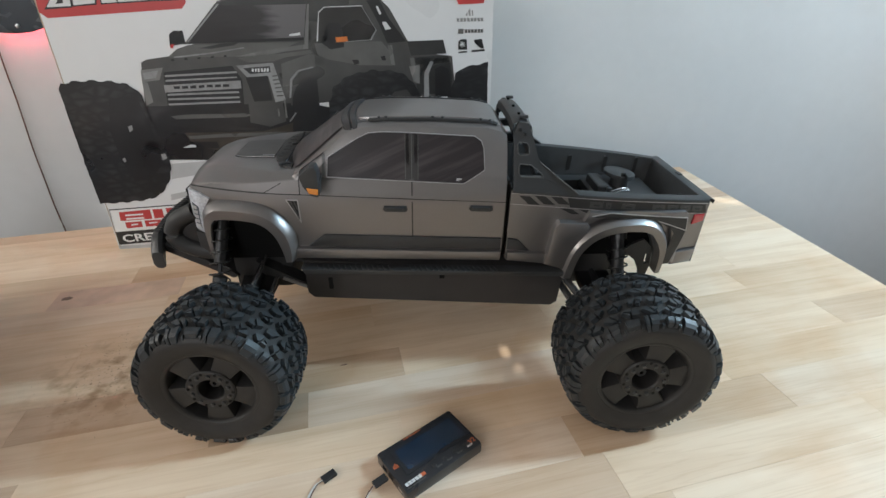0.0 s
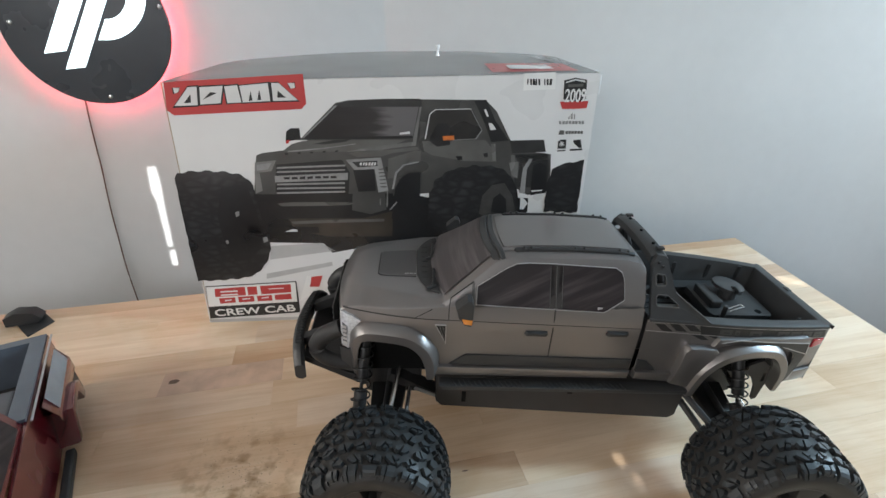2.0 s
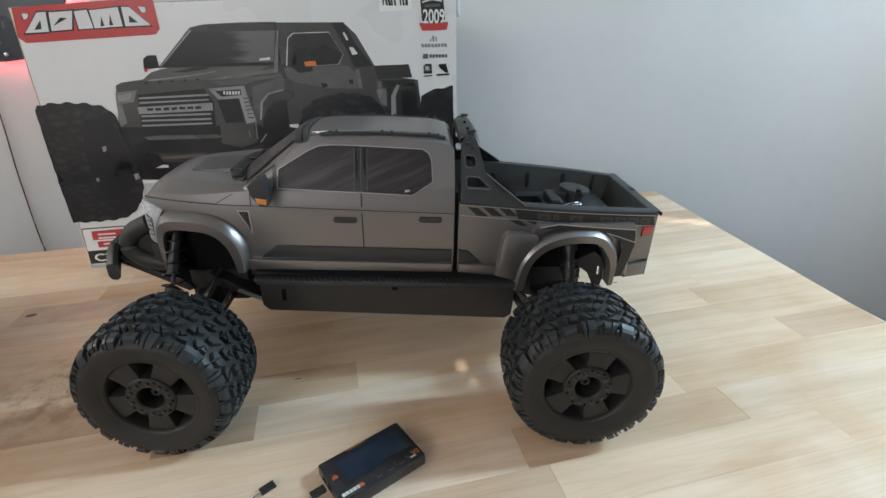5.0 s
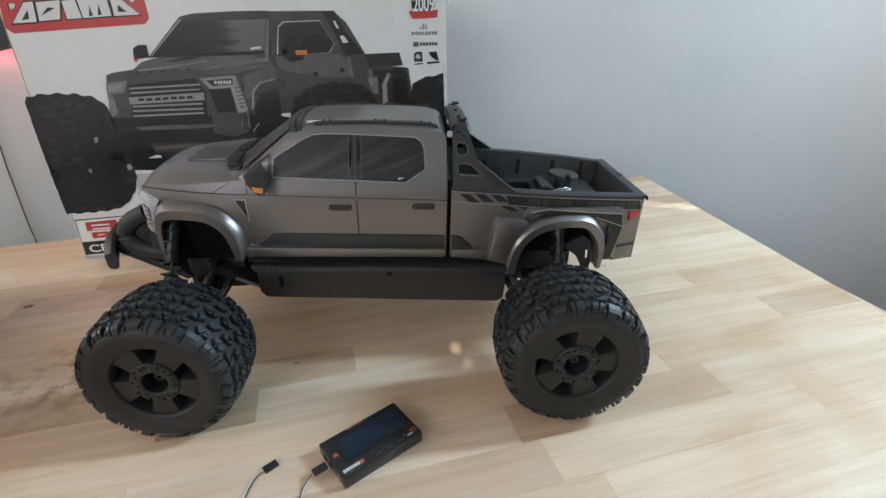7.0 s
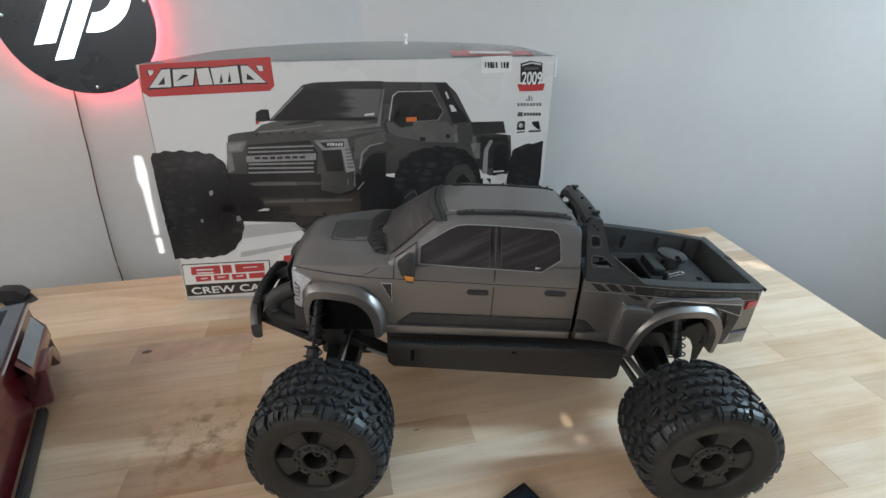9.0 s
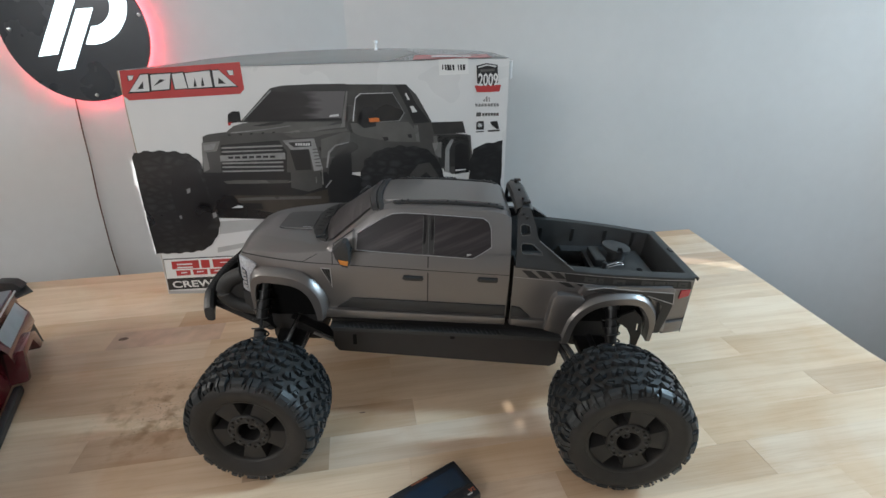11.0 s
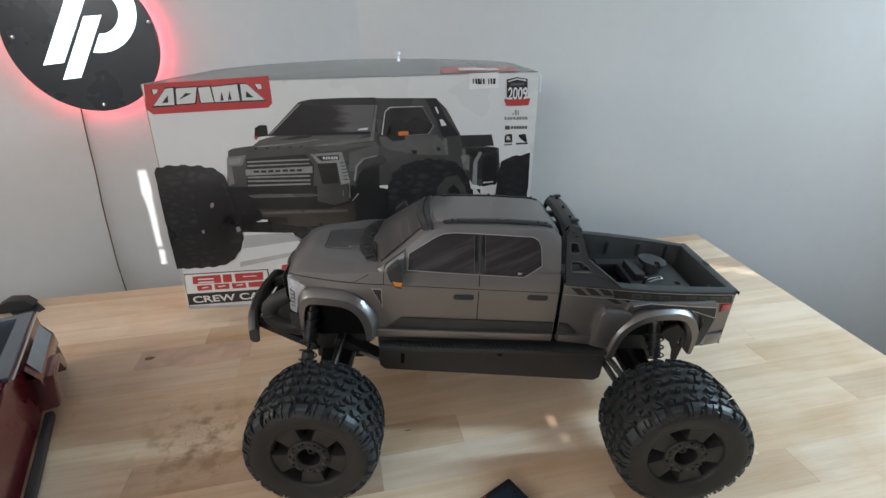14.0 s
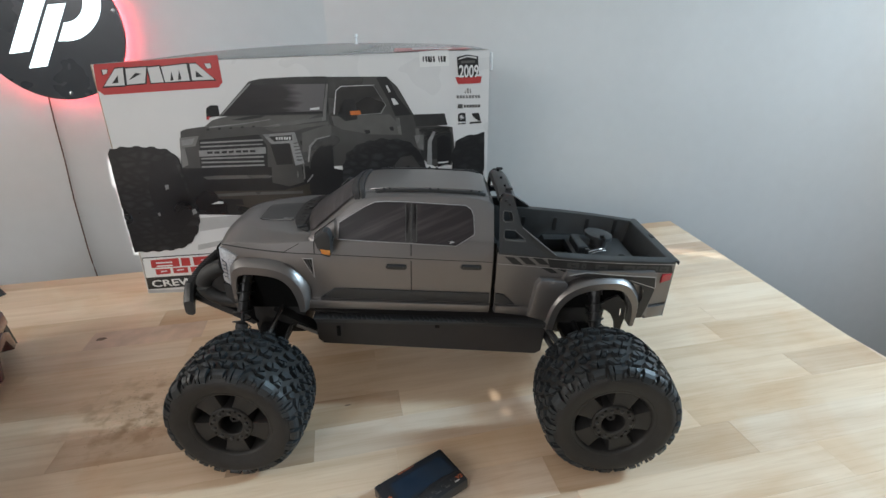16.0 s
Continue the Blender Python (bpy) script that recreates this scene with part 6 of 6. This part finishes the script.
art("print_black", 3, [(581,434), (583,434), (584,425), (581,425)])
art("print_black", 3, [(585,434), (588,434), (589,425), (586,425)])
art("print_black", 3, [(594,434), (596,434), (597,425), (595,425)])
art("print_black", 3, [(598,434), (601,434), (602,425), (599,425)])
art("print_black", 3, [(603,434), (607,434), (607,425), (603,425)])
art("print_black", 3, [(626,432), (643,436), (662,433), (664,405), (648,394), (628,404)])
art("print_pale", 4, [(629,430), (643,434), (659,432), (660,429), (644,432), (629,428)])
art("print_mid", 5, [(633,426), (657,427), (657,423), (633,422)])
art("print_red", 5, [(623,400), (669,401), (667,390), (648,389), (628,389)])
art("print_silver", 3, [(639,375), (642,378), (642,373), (640,373)])
art("print_silver", 3, [(643,380), (646,383), (647,373), (644,373)])
art("print_silver", 3, [(648,380), (650,381), (651,373), (649,373)])
art("print_silver", 3, [(625,370), (629,370), (630,365), (626,365)])
art("print_silver", 3, [(631,370), (635,370), (635,365), (631,365)])
art("print_silver", 3, [(636,370), (640,370), (640,365), (636,365)])
art("print_silver", 3, [(641,370), (645,370), (646,365), (642,365)])
art("print_silver", 3, [(647,370), (651,370), (651,365), (647,365)])
art("print_silver", 3, [(652,370), (656,370), (656,365), (652,365)])
art("print_silver", 3, [(657,370), (661,370), (662,365), (658,365)])
art("print_silver", 3, [(662,370), (666,370), (667,365), (663,365)])
art("print_mid", 3, [(628,355), (636,355), (636,348), (627,348)])
art("print_mid", 3, [(638,354), (642,354), (642,349), (638,349)])
art("print_mid", 3, [(643,354), (647,354), (647,349), (643,349)])
art("print_mid", 3, [(648,354), (652,354), (652,349), (648,349)])
art("print_mid", 3, [(653,354), (657,354), (657,349), (653,349)])
art("print_mid", 3, [(658,354), (662,354), (662,349), (658,349)])
art("print_mid", 3, [(663,354), (667,354), (667,349), (663,349)])
art("print_black", 3, [(628,337), (632,340), (641,340), (642,325), (628,325)])
art("print_pale", 5, [(639,331), (639,332), (630,334), (630,333)])
art("print_pale", 5, [(637,329), (638,329), (632,337), (631,336)])
art("print_pale", 5, [(633,328), (634,328), (635,337), (634,337)])
art("print_pale", 5, [(630,331), (631,330), (638,335), (637,336)])
art("print_dark", 3, [(628,322), (642,323), (642,321), (628,320)])
art("print_dark", 3, [(653,339), (665,340), (667,333), (660,332), (669,326), (664,326), (655,333), (655,334), (663,335), (662,337), (653,336)])
art("print_dark", 3, [(649,324), (670,325), (670,322), (649,321)])
writing("2009", 0.0275, PRINTS["print_white"], CARTON, pose(0.6465, -0.0012, 0.4000, 90, 0, 0) @ Matrix.Diagonal((0.62, 1, 1, 1)), "year_lettering")
art("print_black", 5, [(7, 9), (172, 17), (173, 41), (9, 33)])
writing("CREW CAB", 0.0340, PRINTS["print_white"], CARTON, pose(0.0910, -0.0008, 0.0175, 90, 0, 0) @ pose(0, 0, 0, 0, 0, 2.6) @ Matrix.Diagonal((0.86, 0.60, 1, 1)), "model_lettering")

# clear knob on the carton
knob = thing("clear_knob", pose(-0.150, 0.600, 1.3525, 0, 0, 0) @ Matrix.Scale(0.7, 4), "small clear plastic knob on top of the carton", "knob")
part("stem", lathe([(0.0, 0.0), (0.0055, 0.0), (0.0045, 0.004), (0.0030, 0.010), (0.0035, 0.016), (0.0, 0.0165)], 16), CLEAR, knob, smooth=True, m=pose(0, 0, 0, 90, 0, 0))
part("head", lathe([(0.0, 0.016), (0.0052, 0.017), (0.0066, 0.021), (0.0058, 0.026), (0.0, 0.028)], 16), CLEAR, knob, smooth=True, m=pose(0, 0, 0, 90, 0, 0))


# ---- lit sign on the wall ----
def wall_sign():
    c, s = math.cos(radians(12)), math.sin(radians(12))
    place = Vector((-0.86, 0.757, 0)) + Vector((c, s, 0)) * -0.001 + Vector((0, 0, 1.393))
    sign = thing("wall_sign", Matrix.Translation(place) @ pose(0, 0, 0, 0, 0, 12), "round black wall sign with lit white letter shapes and red halo", "sign")
    R = 0.153
    part("disc", lathe([(0.0, -0.030), (R - 0.001, -0.030), (R, -0.029), (R, -0.0225), (R - 0.001, -0.022), (0.0, -0.022)], 96), SIGNFACE, sign, "black acrylic disc", smooth=True)
    part("led_strip", lathe([(R - 0.020, -0.016), (R - 0.012, -0.016), (R - 0.012, -0.011), (R - 0.020, -0.011), (R - 0.020, -0.016)], 96), HALO, sign, "red LED strip behind the disc")
    part("back_box", lathe([(0.0, -0.022), (R - 0.030, -0.022), (R - 0.030, -0.001), (0.0, -0.001)], 64), PLASTIC, sign)
    k = 0.00108

    def spot(x, y):
        a, v = (x - 176 - 0.24 * (y - 38)) * k, (38 - y) * k
        return (0.944 * a + 0.076 * v + 0.0109, -0.020 * a + 0.986 * v + 0.0162)

    def lit(pts):
        part("letter_shape", prism([spot(x, y) for x, y in pts], lambda u, v, d: (u, -0.0300 - d, v), 0.002), SIGNLIT, sign, "lit white letter shape")

    lit([(99, 104), (137, 99), (176, -26), (150, -52), (148, -52)])
    lit([(137, 132), (171, 128), (206, 8), (173, 11)])
    arc = [(208 + 66 * math.cos(a), 12 + 67 * math.sin(a)) for a in np.linspace(math.radians(95), math.radians(-95), 22)]
    inner = [(208 + 32 * math.cos(a), 8 + 35 * math.sin(a)) for a in np.linspace(math.radians(-95), math.radians(95), 18)]
    lit([(194, 79), *arc, (166, -56), (156, -27), *inner, (204, 44)])
    for u, v in ((-0.1305, 0.0045), (0.1620 - 0.020, 0.0335), (0.0070, -0.1385), (-0.045, 0.130), (0.090, 0.108), (-0.110, 0.080)):
        part("screw", lathe([(0.0, -0.0345), (0.0030, -0.0340), (0.0044, -0.0315), (0.0044, -0.0300)], 14), CHROME, sign, smooth=True, m=Matrix.Translation((u, 0, v)))
    return sign


wall_sign()

# the sign's cable, hanging down the wall
c12, s12 = math.cos(radians(12)), math.sin(radians(12))
cord_line = []
for u, z in ((-0.050, 1.275), (-0.0565, 1.240), (-0.063, 1.162), (-0.067, 1.095), (-0.076, 0.995), (-0.080, 0.920), (-0.084, 0.830), (-0.083, 0.72), (-0.080, 0.45), (-0.078, 0.02)):
    cord_line.append((-0.86 + c12 * u + 0.004 * s12, 0.757 + s12 * u - 0.004 * c12, z))
cord = part("sign_cable", tube(smooth_line(cord_line, 5), 0.0016, 8), CABLEB, smooth=True)
tagged(cord, "thin dark brown sign cable hanging down the wall", "cable")


# ---- programmer and servo lead on the bench ----
def programmer():
    box = thing("handheld_programmer", pose(-0.0010, -0.0490, TABLE_Z, 0, 0, 36.5), "small black handheld programmer with a dark blue screen", "programmer")
    part("case", brick((0.090, 0.054, 0.0140), (0, 0, 0.0072), 0.0026), CASE, box, "glossy black case", smooth=True)
    part("screen", prism([(-0.030, -0.008), (0.038, -0.008), (0.038, 0.018), (-0.030, 0.018)], lambda x, y, d: (x, y, 0.0140 + d), 0.0006), SCREEN, box, "dark blue display")
    part("screen_frame", prism([(-0.034, -0.0115), (0.0415, -0.0115), (0.0415, 0.0215), (-0.034, 0.0215)], lambda x, y, d: (x, y, 0.0138 + d), 0.0011, ([(-0.030, -0.008), (0.038, -0.008), (0.038, 0.018), (-0.030, 0.018)],)), CASE, box)
    for k in range(4):
        part("button", lathe([(0.0, 0.0156), (0.0020, 0.0154), (0.0025, 0.0140)], 14), TRIM, box, smooth=True, m=Matrix.Translation((-0.008 + 0.0125 * k, -0.0185, 0)) @ pose(0, 0, 0, 90, 0, 0))
        part("button_mark", brick((0.0060, 0.0016, 0.0003), (-0.0040 + 0.0125 * k, -0.0215, 0.0143)), WHITEINK if k == 3 else DECALGREY, box)
    writing("V2", 0.0068, ORANGE, box, pose(0.0385, -0.0205, 0.0143), "version_lettering", "orange printed lettering")
    for k, h in enumerate((0.0028, 0.0044, 0.0054, 0.0036)):
        part("signal_bar", brick((0.0009, h, 0.0003), (-0.0400 + 0.0014 * k, 0.0010 + h / 2, 0.0144)), ORANGE, box)
    for k in range(5):
        part("maker_mark", brick((0.0030, 0.0036, 0.0003), (-0.0395 + 0.0036 * k, -0.0190, 0.0144)), WHITEINK, box)
    part("maker_mark", brick((0.0042, 0.0036, 0.0003), (-0.0212, -0.0190, 0.0144)), ORANGE, box)
    part("maker_line", brick((0.0200, 0.0010, 0.0003), (-0.0310, -0.0230, 0.0143)), DECALGREY, box)
    for k in range(6):
        part("upper_mark", brick((0.0026, 0.0010, 0.0003), (-0.0140 + 0.0036 * k, 0.0243, 0.0142)), ORANGE, box)
    for y in (0.012, 0.001, -0.016):
        part("socket", brick((0.0012, 0.0068, 0.0036), (-0.0448, y, 0.0080)), DEEP if y > -0.01 else CHROME, box)
    return box


programmer()


def servo_lead(name, plug_at, turn, run, label, colours):
    lead = thing(name, pose(*plug_at, 0, 0, turn), label, "cable")
    part("plug", brick((0.0140, 0.0078, 0.0032), (0, 0, 0.0017), 0.0006), PLASTIC, lead, "black plug")
    inv = lead.matrix_world.inverted()
    for k, mat in enumerate(colours):
        off = (k - (len(colours) - 1) / 2) * 0.0013
        pts = [inv @ Vector((x + off, y + off * 0.6, z)) for x, y, z in smooth_line(run, 5)]
        part("wire", tube(pts, 0.00062, 6), mat, lead, smooth=True)


servo_lead("servo_lead", (-0.0475, -0.0790, TABLE_Z + 0.0065), 38, [(-0.0530, -0.0835, TABLE_Z + 0.008), (-0.0575, -0.0880, TABLE_Z + 0.004), (-0.0610, -0.0960, TABLE_Z + 0.0012), (-0.0620, -0.1150, TABLE_Z + 0.0010), (-0.0700, -0.2000, TABLE_Z + 0.0010), (-0.1200, -0.2600, TABLE_Z + 0.0010)], "brown and white servo lead plugged into the programmer", (CABLEB, CABLEW))
servo_lead("loose_servo_lead", (-0.0985, -0.0680, TABLE_Z), 42, [(-0.1035, -0.0725, TABLE_Z + 0.0020), (-0.1095, -0.0780, TABLE_Z + 0.0012), (-0.1130, -0.0900, TABLE_Z + 0.0010), (-0.1160, -0.1150, TABLE_Z + 0.0010), (-0.1300, -0.1900, TABLE_Z + 0.0010), (-0.1700, -0.2500, TABLE_Z + 0.0010)], "loose white servo lead with a black plug on the bench", (CABLEW, CABLEW, CABLEB))


# The grey-blue cast puts reflection and haze into the plastic's colour.
BEDGREY = material("bed_plastic_haze", (0.085, 0.100, 0.122), 0.32, vary=0.2, scale=40)


# ---- red body shell lying at the side ----
def red_shell():
    # along x: tail to nose; the side seen faces +y
    sh = thing("red_body_shell", pose(-0.712, 0.238, TABLE_Z, 0, 0, -60), "dark red model truck body shell lying on the bench", "model body")
    L, W = 0.50, 0.21
    out = [(0.0, 0.020), (0.060, 0.012), (0.070, 0.045), (0.125, 0.050), (0.140, 0.012), (0.360, 0.012), (0.375, 0.045), (0.430, 0.045), (0.445, 0.012), (L, 0.020), (L, 0.075), (0.380, 0.090), (0.200, 0.098), (0.0, 0.100)]
    part("side_panel", prism(out, lambda x, z, d: (x, -d - 0.06 * (z - 0.05), z), 0.004, bevel=0.001), REDPAINT, sh, "glossy dark red side panel", smooth=True)
    part("side_panel", prism(out, lambda x, z, d: (x, -W + d + 0.06 * (z - 0.05), z), 0.004), REDPAINT, sh)
    part("bed_rim", prism([(0.0, -0.004), (0.185, -0.004), (0.185, -W + 0.004), (0.0, -W + 0.004)], lambda x, y, d: (x, y, 0.0985 + d), 0.004, ([(0.014, -0.022), (0.176, -0.022), (0.176, -W + 0.022), (0.014, -W + 0.022)],)), BEDGREY, sh, "plastic bed rim, grey-blue with haze put into its colour")
    part("bed_wall", brick((0.172, 0.003, 0.066), (0.094, -0.022, 0.066)), BEDGREY, sh)
    part("bed_wall", brick((0.003, W - 0.04, 0.066), (0.013, -W / 2, 0.066)), BEDGREY, sh)
    # Pale tube paints the highlight along the bed rim's outer edge.
    part("rim_edge", tube([(0.002, 0.001, 0.1000), (0.095, 0.001, 0.0990), (0.186, 0.001, 0.0985)], 0.0014, 6), PINLINE, sh, "pale strip painting the highlight on the rim edge")
    part("bed_floor", brick((0.17, W - 0.046, 0.003), (0.096, -W / 2, 0.036)), PLASTIC, sh)
    part("bed_block", brick((0.060, 0.070, 0.030), (0.100, -0.075, 0.055), 0.003), BEDGREY, sh)
    for k in range(3):
        part("bed_stay", brick((0.012, 0.016, 0.010), (0.145 + 0.010 * k, -0.040 - 0.016 * k, 0.060), 0.002), PLASTIC, sh)
    part("tail_panel", brick((0.004, W - 0.01, 0.082), (0.002, -W / 2, 0.060), 0.001), REDPAINT, sh)
    band = sheet([[(x, 0.0045, z + 0.0005), (x, 0.0090, z - 0.009), (x, 0.0145, z - 0.021)] for x, z in ((0.030, 0.0915), (0.080, 0.0900), (0.136, 0.0885))])
    bmesh.ops.solidify(band, geom=band.faces[:], thickness=0.0012)
    part("white_band", band, WHITEINK, sh, "white band decal on the side")
    shoulder = sheet([[(x, 0.0030, z), (x, 0.0148, z - 0.021), (x, 0.0165, z - 0.040), (x, 0.0040, z - 0.060)] for x, z in ((0.022, 0.0890), (0.080, 0.0880), (0.150, 0.0865))])
    part("shoulder", shoulder, REDPAINT, sh, "sloping dark red shoulder", smooth=True)
    part("wing_flare", prism([(0.048, 0.020), (0.056, 0.048), (0.076, 0.058), (0.126, 0.054), (0.150, 0.014), (0.136, 0.012), (0.120, 0.042), (0.078, 0.044), (0.062, 0.018)], lambda x, z, d: (x, -0.002 + d, z), 0.026, bevel=0.003), REDPAINT, sh, "flared red wing", smooth=True)
    part("side_step", brick((0.250, 0.011, 0.012), (0.282, 0.0120, 0.010), 0.003), PLASTIC, sh, "black side step")
    part("mud_flap", prism([(0.010, 0.002), (0.030, 0.008), (0.040, 0.066), (0.026, 0.074)], lambda x, z, d: (x, 0.010 + d, z), 0.003), PLASTIC, sh)
    rows = []
    for x, h, w in ((0.185, 0.099, 0.095), (0.190, 0.140, 0.080), (0.205, 0.158, 0.070), (0.330, 0.156, 0.070), (0.390, 0.105, 0.088), (0.420, 0.096, 0.094), (L, 0.078, 0.094)):
        rows.append([(x, -W / 2 + k * w, h - 0.006 * abs(k) ** 3 if h > 0.11 else h - 0.003 * abs(k) ** 3) for k in np.linspace(1, -1, 11)])
    part("cab_top", sheet(rows), REDPAINT, sh, "glossy red cab and bonnet", smooth=True)
    for s in (1, -1):
        part("cab_side", prism([(0.187, 0.096), (0.192, 0.138), (0.207, 0.152), (0.330, 0.150), (0.392, 0.098)], lambda x, z, d: (x, -W / 2 + s * (0.098 - 0.40 * (z - 0.096) - 0.004 + d), z), 0.004), REDPAINT, sh)
        part("cab_window", prism([(0.200, 0.102), (0.203, 0.134), (0.212, 0.145), (0.322, 0.144), (0.372, 0.103)], lambda x, z, d: (x, -W / 2 + s * (0.098 - 0.40 * (z - 0.096) - 0.001 + d), z), 0.0022), GLASS, sh, "smoked window")
    return sh


red_shell()

# black scrap plate and a loose tyre beside the shell
scrap = prism([(-0.058, 0.0145), (0.028, -0.0495), (0.042, -0.0025), (-0.014, 0.0375)], lambda x, y, d: (x, y, d), 0.0025, bevel=0.0006)
scrap_ob = part("trim_plate", scrap, PLASTIC, m=pose(-0.905, 0.4095, TABLE_Z))
tagged(scrap_ob, "flat black plastic trim plate lying on the bench", "plate")
loose = part("spare_model_wheel", lathe([(0.030, 0.020), (0.046, 0.026), (0.056, 0.020), (0.058, 0.0), (0.056, -0.020), (0.046, -0.026), (0.030, -0.020), (0.030, 0.020)], 40), RUBBER, smooth=True, m=pose(-0.985, 0.335, TABLE_Z + 0.058, 0, 0, 70))
tagged(loose, "black rubber model wheel standing on the bench", "model wheel")
bracket = part("trim_bracket", prism([(-0.030, 0.0), (0.022, 0.0), (0.030, 0.006), (0.018, 0.018), (-0.010, 0.022), (-0.030, 0.014)], lambda x, z, d: (x, d, z), 0.014, bevel=0.002), PLASTIC, smooth=True, m=pose(-0.908, 0.394, TABLE_Z + 0.0026, 0, 0, 20) @ Matrix.Diagonal((0.95, 1.9, 1.15, 1)))
tagged(bracket, "small black moulded bracket lying on the trim plate", "bracket")


# ---- staves of the bench top ----
def staves():
    rng = random.Random(21)
    L, D, w = 2.4, 1.25, 0.0525
    known = {0: [-0.34, -0.80, -1.25, -1.70, -2.10], 4: [-0.30, -0.72, -1.17, -1.55, -1.98], 5: [-0.21, -0.60, -1.087, -1.270, -1.62, -2.05], 9: [-0.232, -0.56, -0.93, -1.34, -1.80], 10: [-0.36, -0.774, -1.20, -1.66, -2.02], 11: [-0.170, -0.52, -0.889, -0.990, -1.45, -1.90], 12: [-0.40, -0.791, -1.16, -1.60]}
    toned = {(5, -1.087): KNOTTED, (4, -0.72): HEARTWOOD, (11, -0.889): GREYWOOD, (0, None): HEARTWOOD, (3, None): HEARTWOOD}
    rows = int(D / w) + 1
    cache = {}

    def stave(x0, x1, y0, y1, mat, lift, skew=0.0):
        key = (round(x1 - x0, 3), round(y1 - y0, 4), mat.name)
        if key not in cache:
            bm = brick((x1 - x0 - 0.00008, y1 - y0 - 0.00008, 0.012))
            top = [e for e in bm.edges if all(v.co.z > 0 for v in e.verts)]
            bmesh.ops.bevel(bm, geom=top, offset=0.00012, segments=1, affect="EDGES")
            me = bpy.data.meshes.new("stave")
            bm.to_mesh(me)
            bm.free()
            me.materials.append(mat)
            cache[key] = me
        me = cache[key]
        if skew:
            me = me.copy()
            for v in me.vertices:
                if v.co.x > 0:
                    v.co.x += skew * v.co.y
        ob = new("stave", me)
        ob.parent = BENCH
        ob.location = ((x0 + x1) / 2, (y0 + y1) / 2, TABLE_Z - 0.006 + lift)

    for r in range(rows):
        y1 = min(0.0, 0.017 - r * w)
        y0 = max(-D, 0.017 - (r + 1) * w)
        if y1 - y0 < 0.005:
            continue
        x = 0.0
        cuts = [0.032 + 0.10 * (y0 + y1) / 2]
        if r in known:
            cuts += known[r] + [-L]
        else:
            x = -rng.choice((0.12, 0.2, 0.28, 0.36))
            while x > -L + 0.10:
                cuts.append(x)
                x -= rng.choice((0.26, 0.32, 0.38, 0.44, 0.52, 0.60))
            cuts.append(-L)
        for a, b in zip(cuts, cuts[1:]):
            end = a == cuts[0]
            stave(b, a, y0, y1, toned.get((r, None if end else a), WOOD), rng.uniform(-0.00012, 0.00012), 0.10 if end else 0.0)
    for x, y, rx, ry in ((-1.252, -0.268, 0.008, 0.005), (-0.846, -0.524, 0.0045, 0.0012), (-0.335, -0.408, 0.0045, 0.0014)):
        b = bmesh.new()
        b.faces.new([b.verts.new(Vector((x + rx * math.cos(a) * rng.uniform(0.8, 1.2), y + ry * math.sin(a) * rng.uniform(0.8, 1.2), TABLE_Z + 0.0004))) for a in np.linspace(0, 2 * math.pi, 14, endpoint=False)])
        part("knot", b, KNOT, BENCH)
    # sawdust and rubber crumbs by the front wheel
    b = bmesh.new()
    for k in range(260):
        u, v = rng.gauss(-1.125, 0.026), rng.gauss(-0.46, 0.040)
        s = rng.uniform(0.0003, 0.0010)
        vs = [b.verts.new(Vector((u + s * math.cos(a), v + s * math.sin(a) * 0.7, TABLE_Z + 0.0003))) for a in (0.3, 2.2, 4.4)]
        tip = b.verts.new(Vector((u, v, TABLE_Z + 0.0003 + s * 0.8)))
        for i in range(3):
            b.faces.new((vs[i], vs[(i + 1) % 3], tip))
    crumbs = part("crumbs", b, KNOT, m=BENCH.matrix_world)
    tagged(crumbs, "dark rubber crumbs and dust scattered on the bench", "crumbs", kind="stuff")


staves()
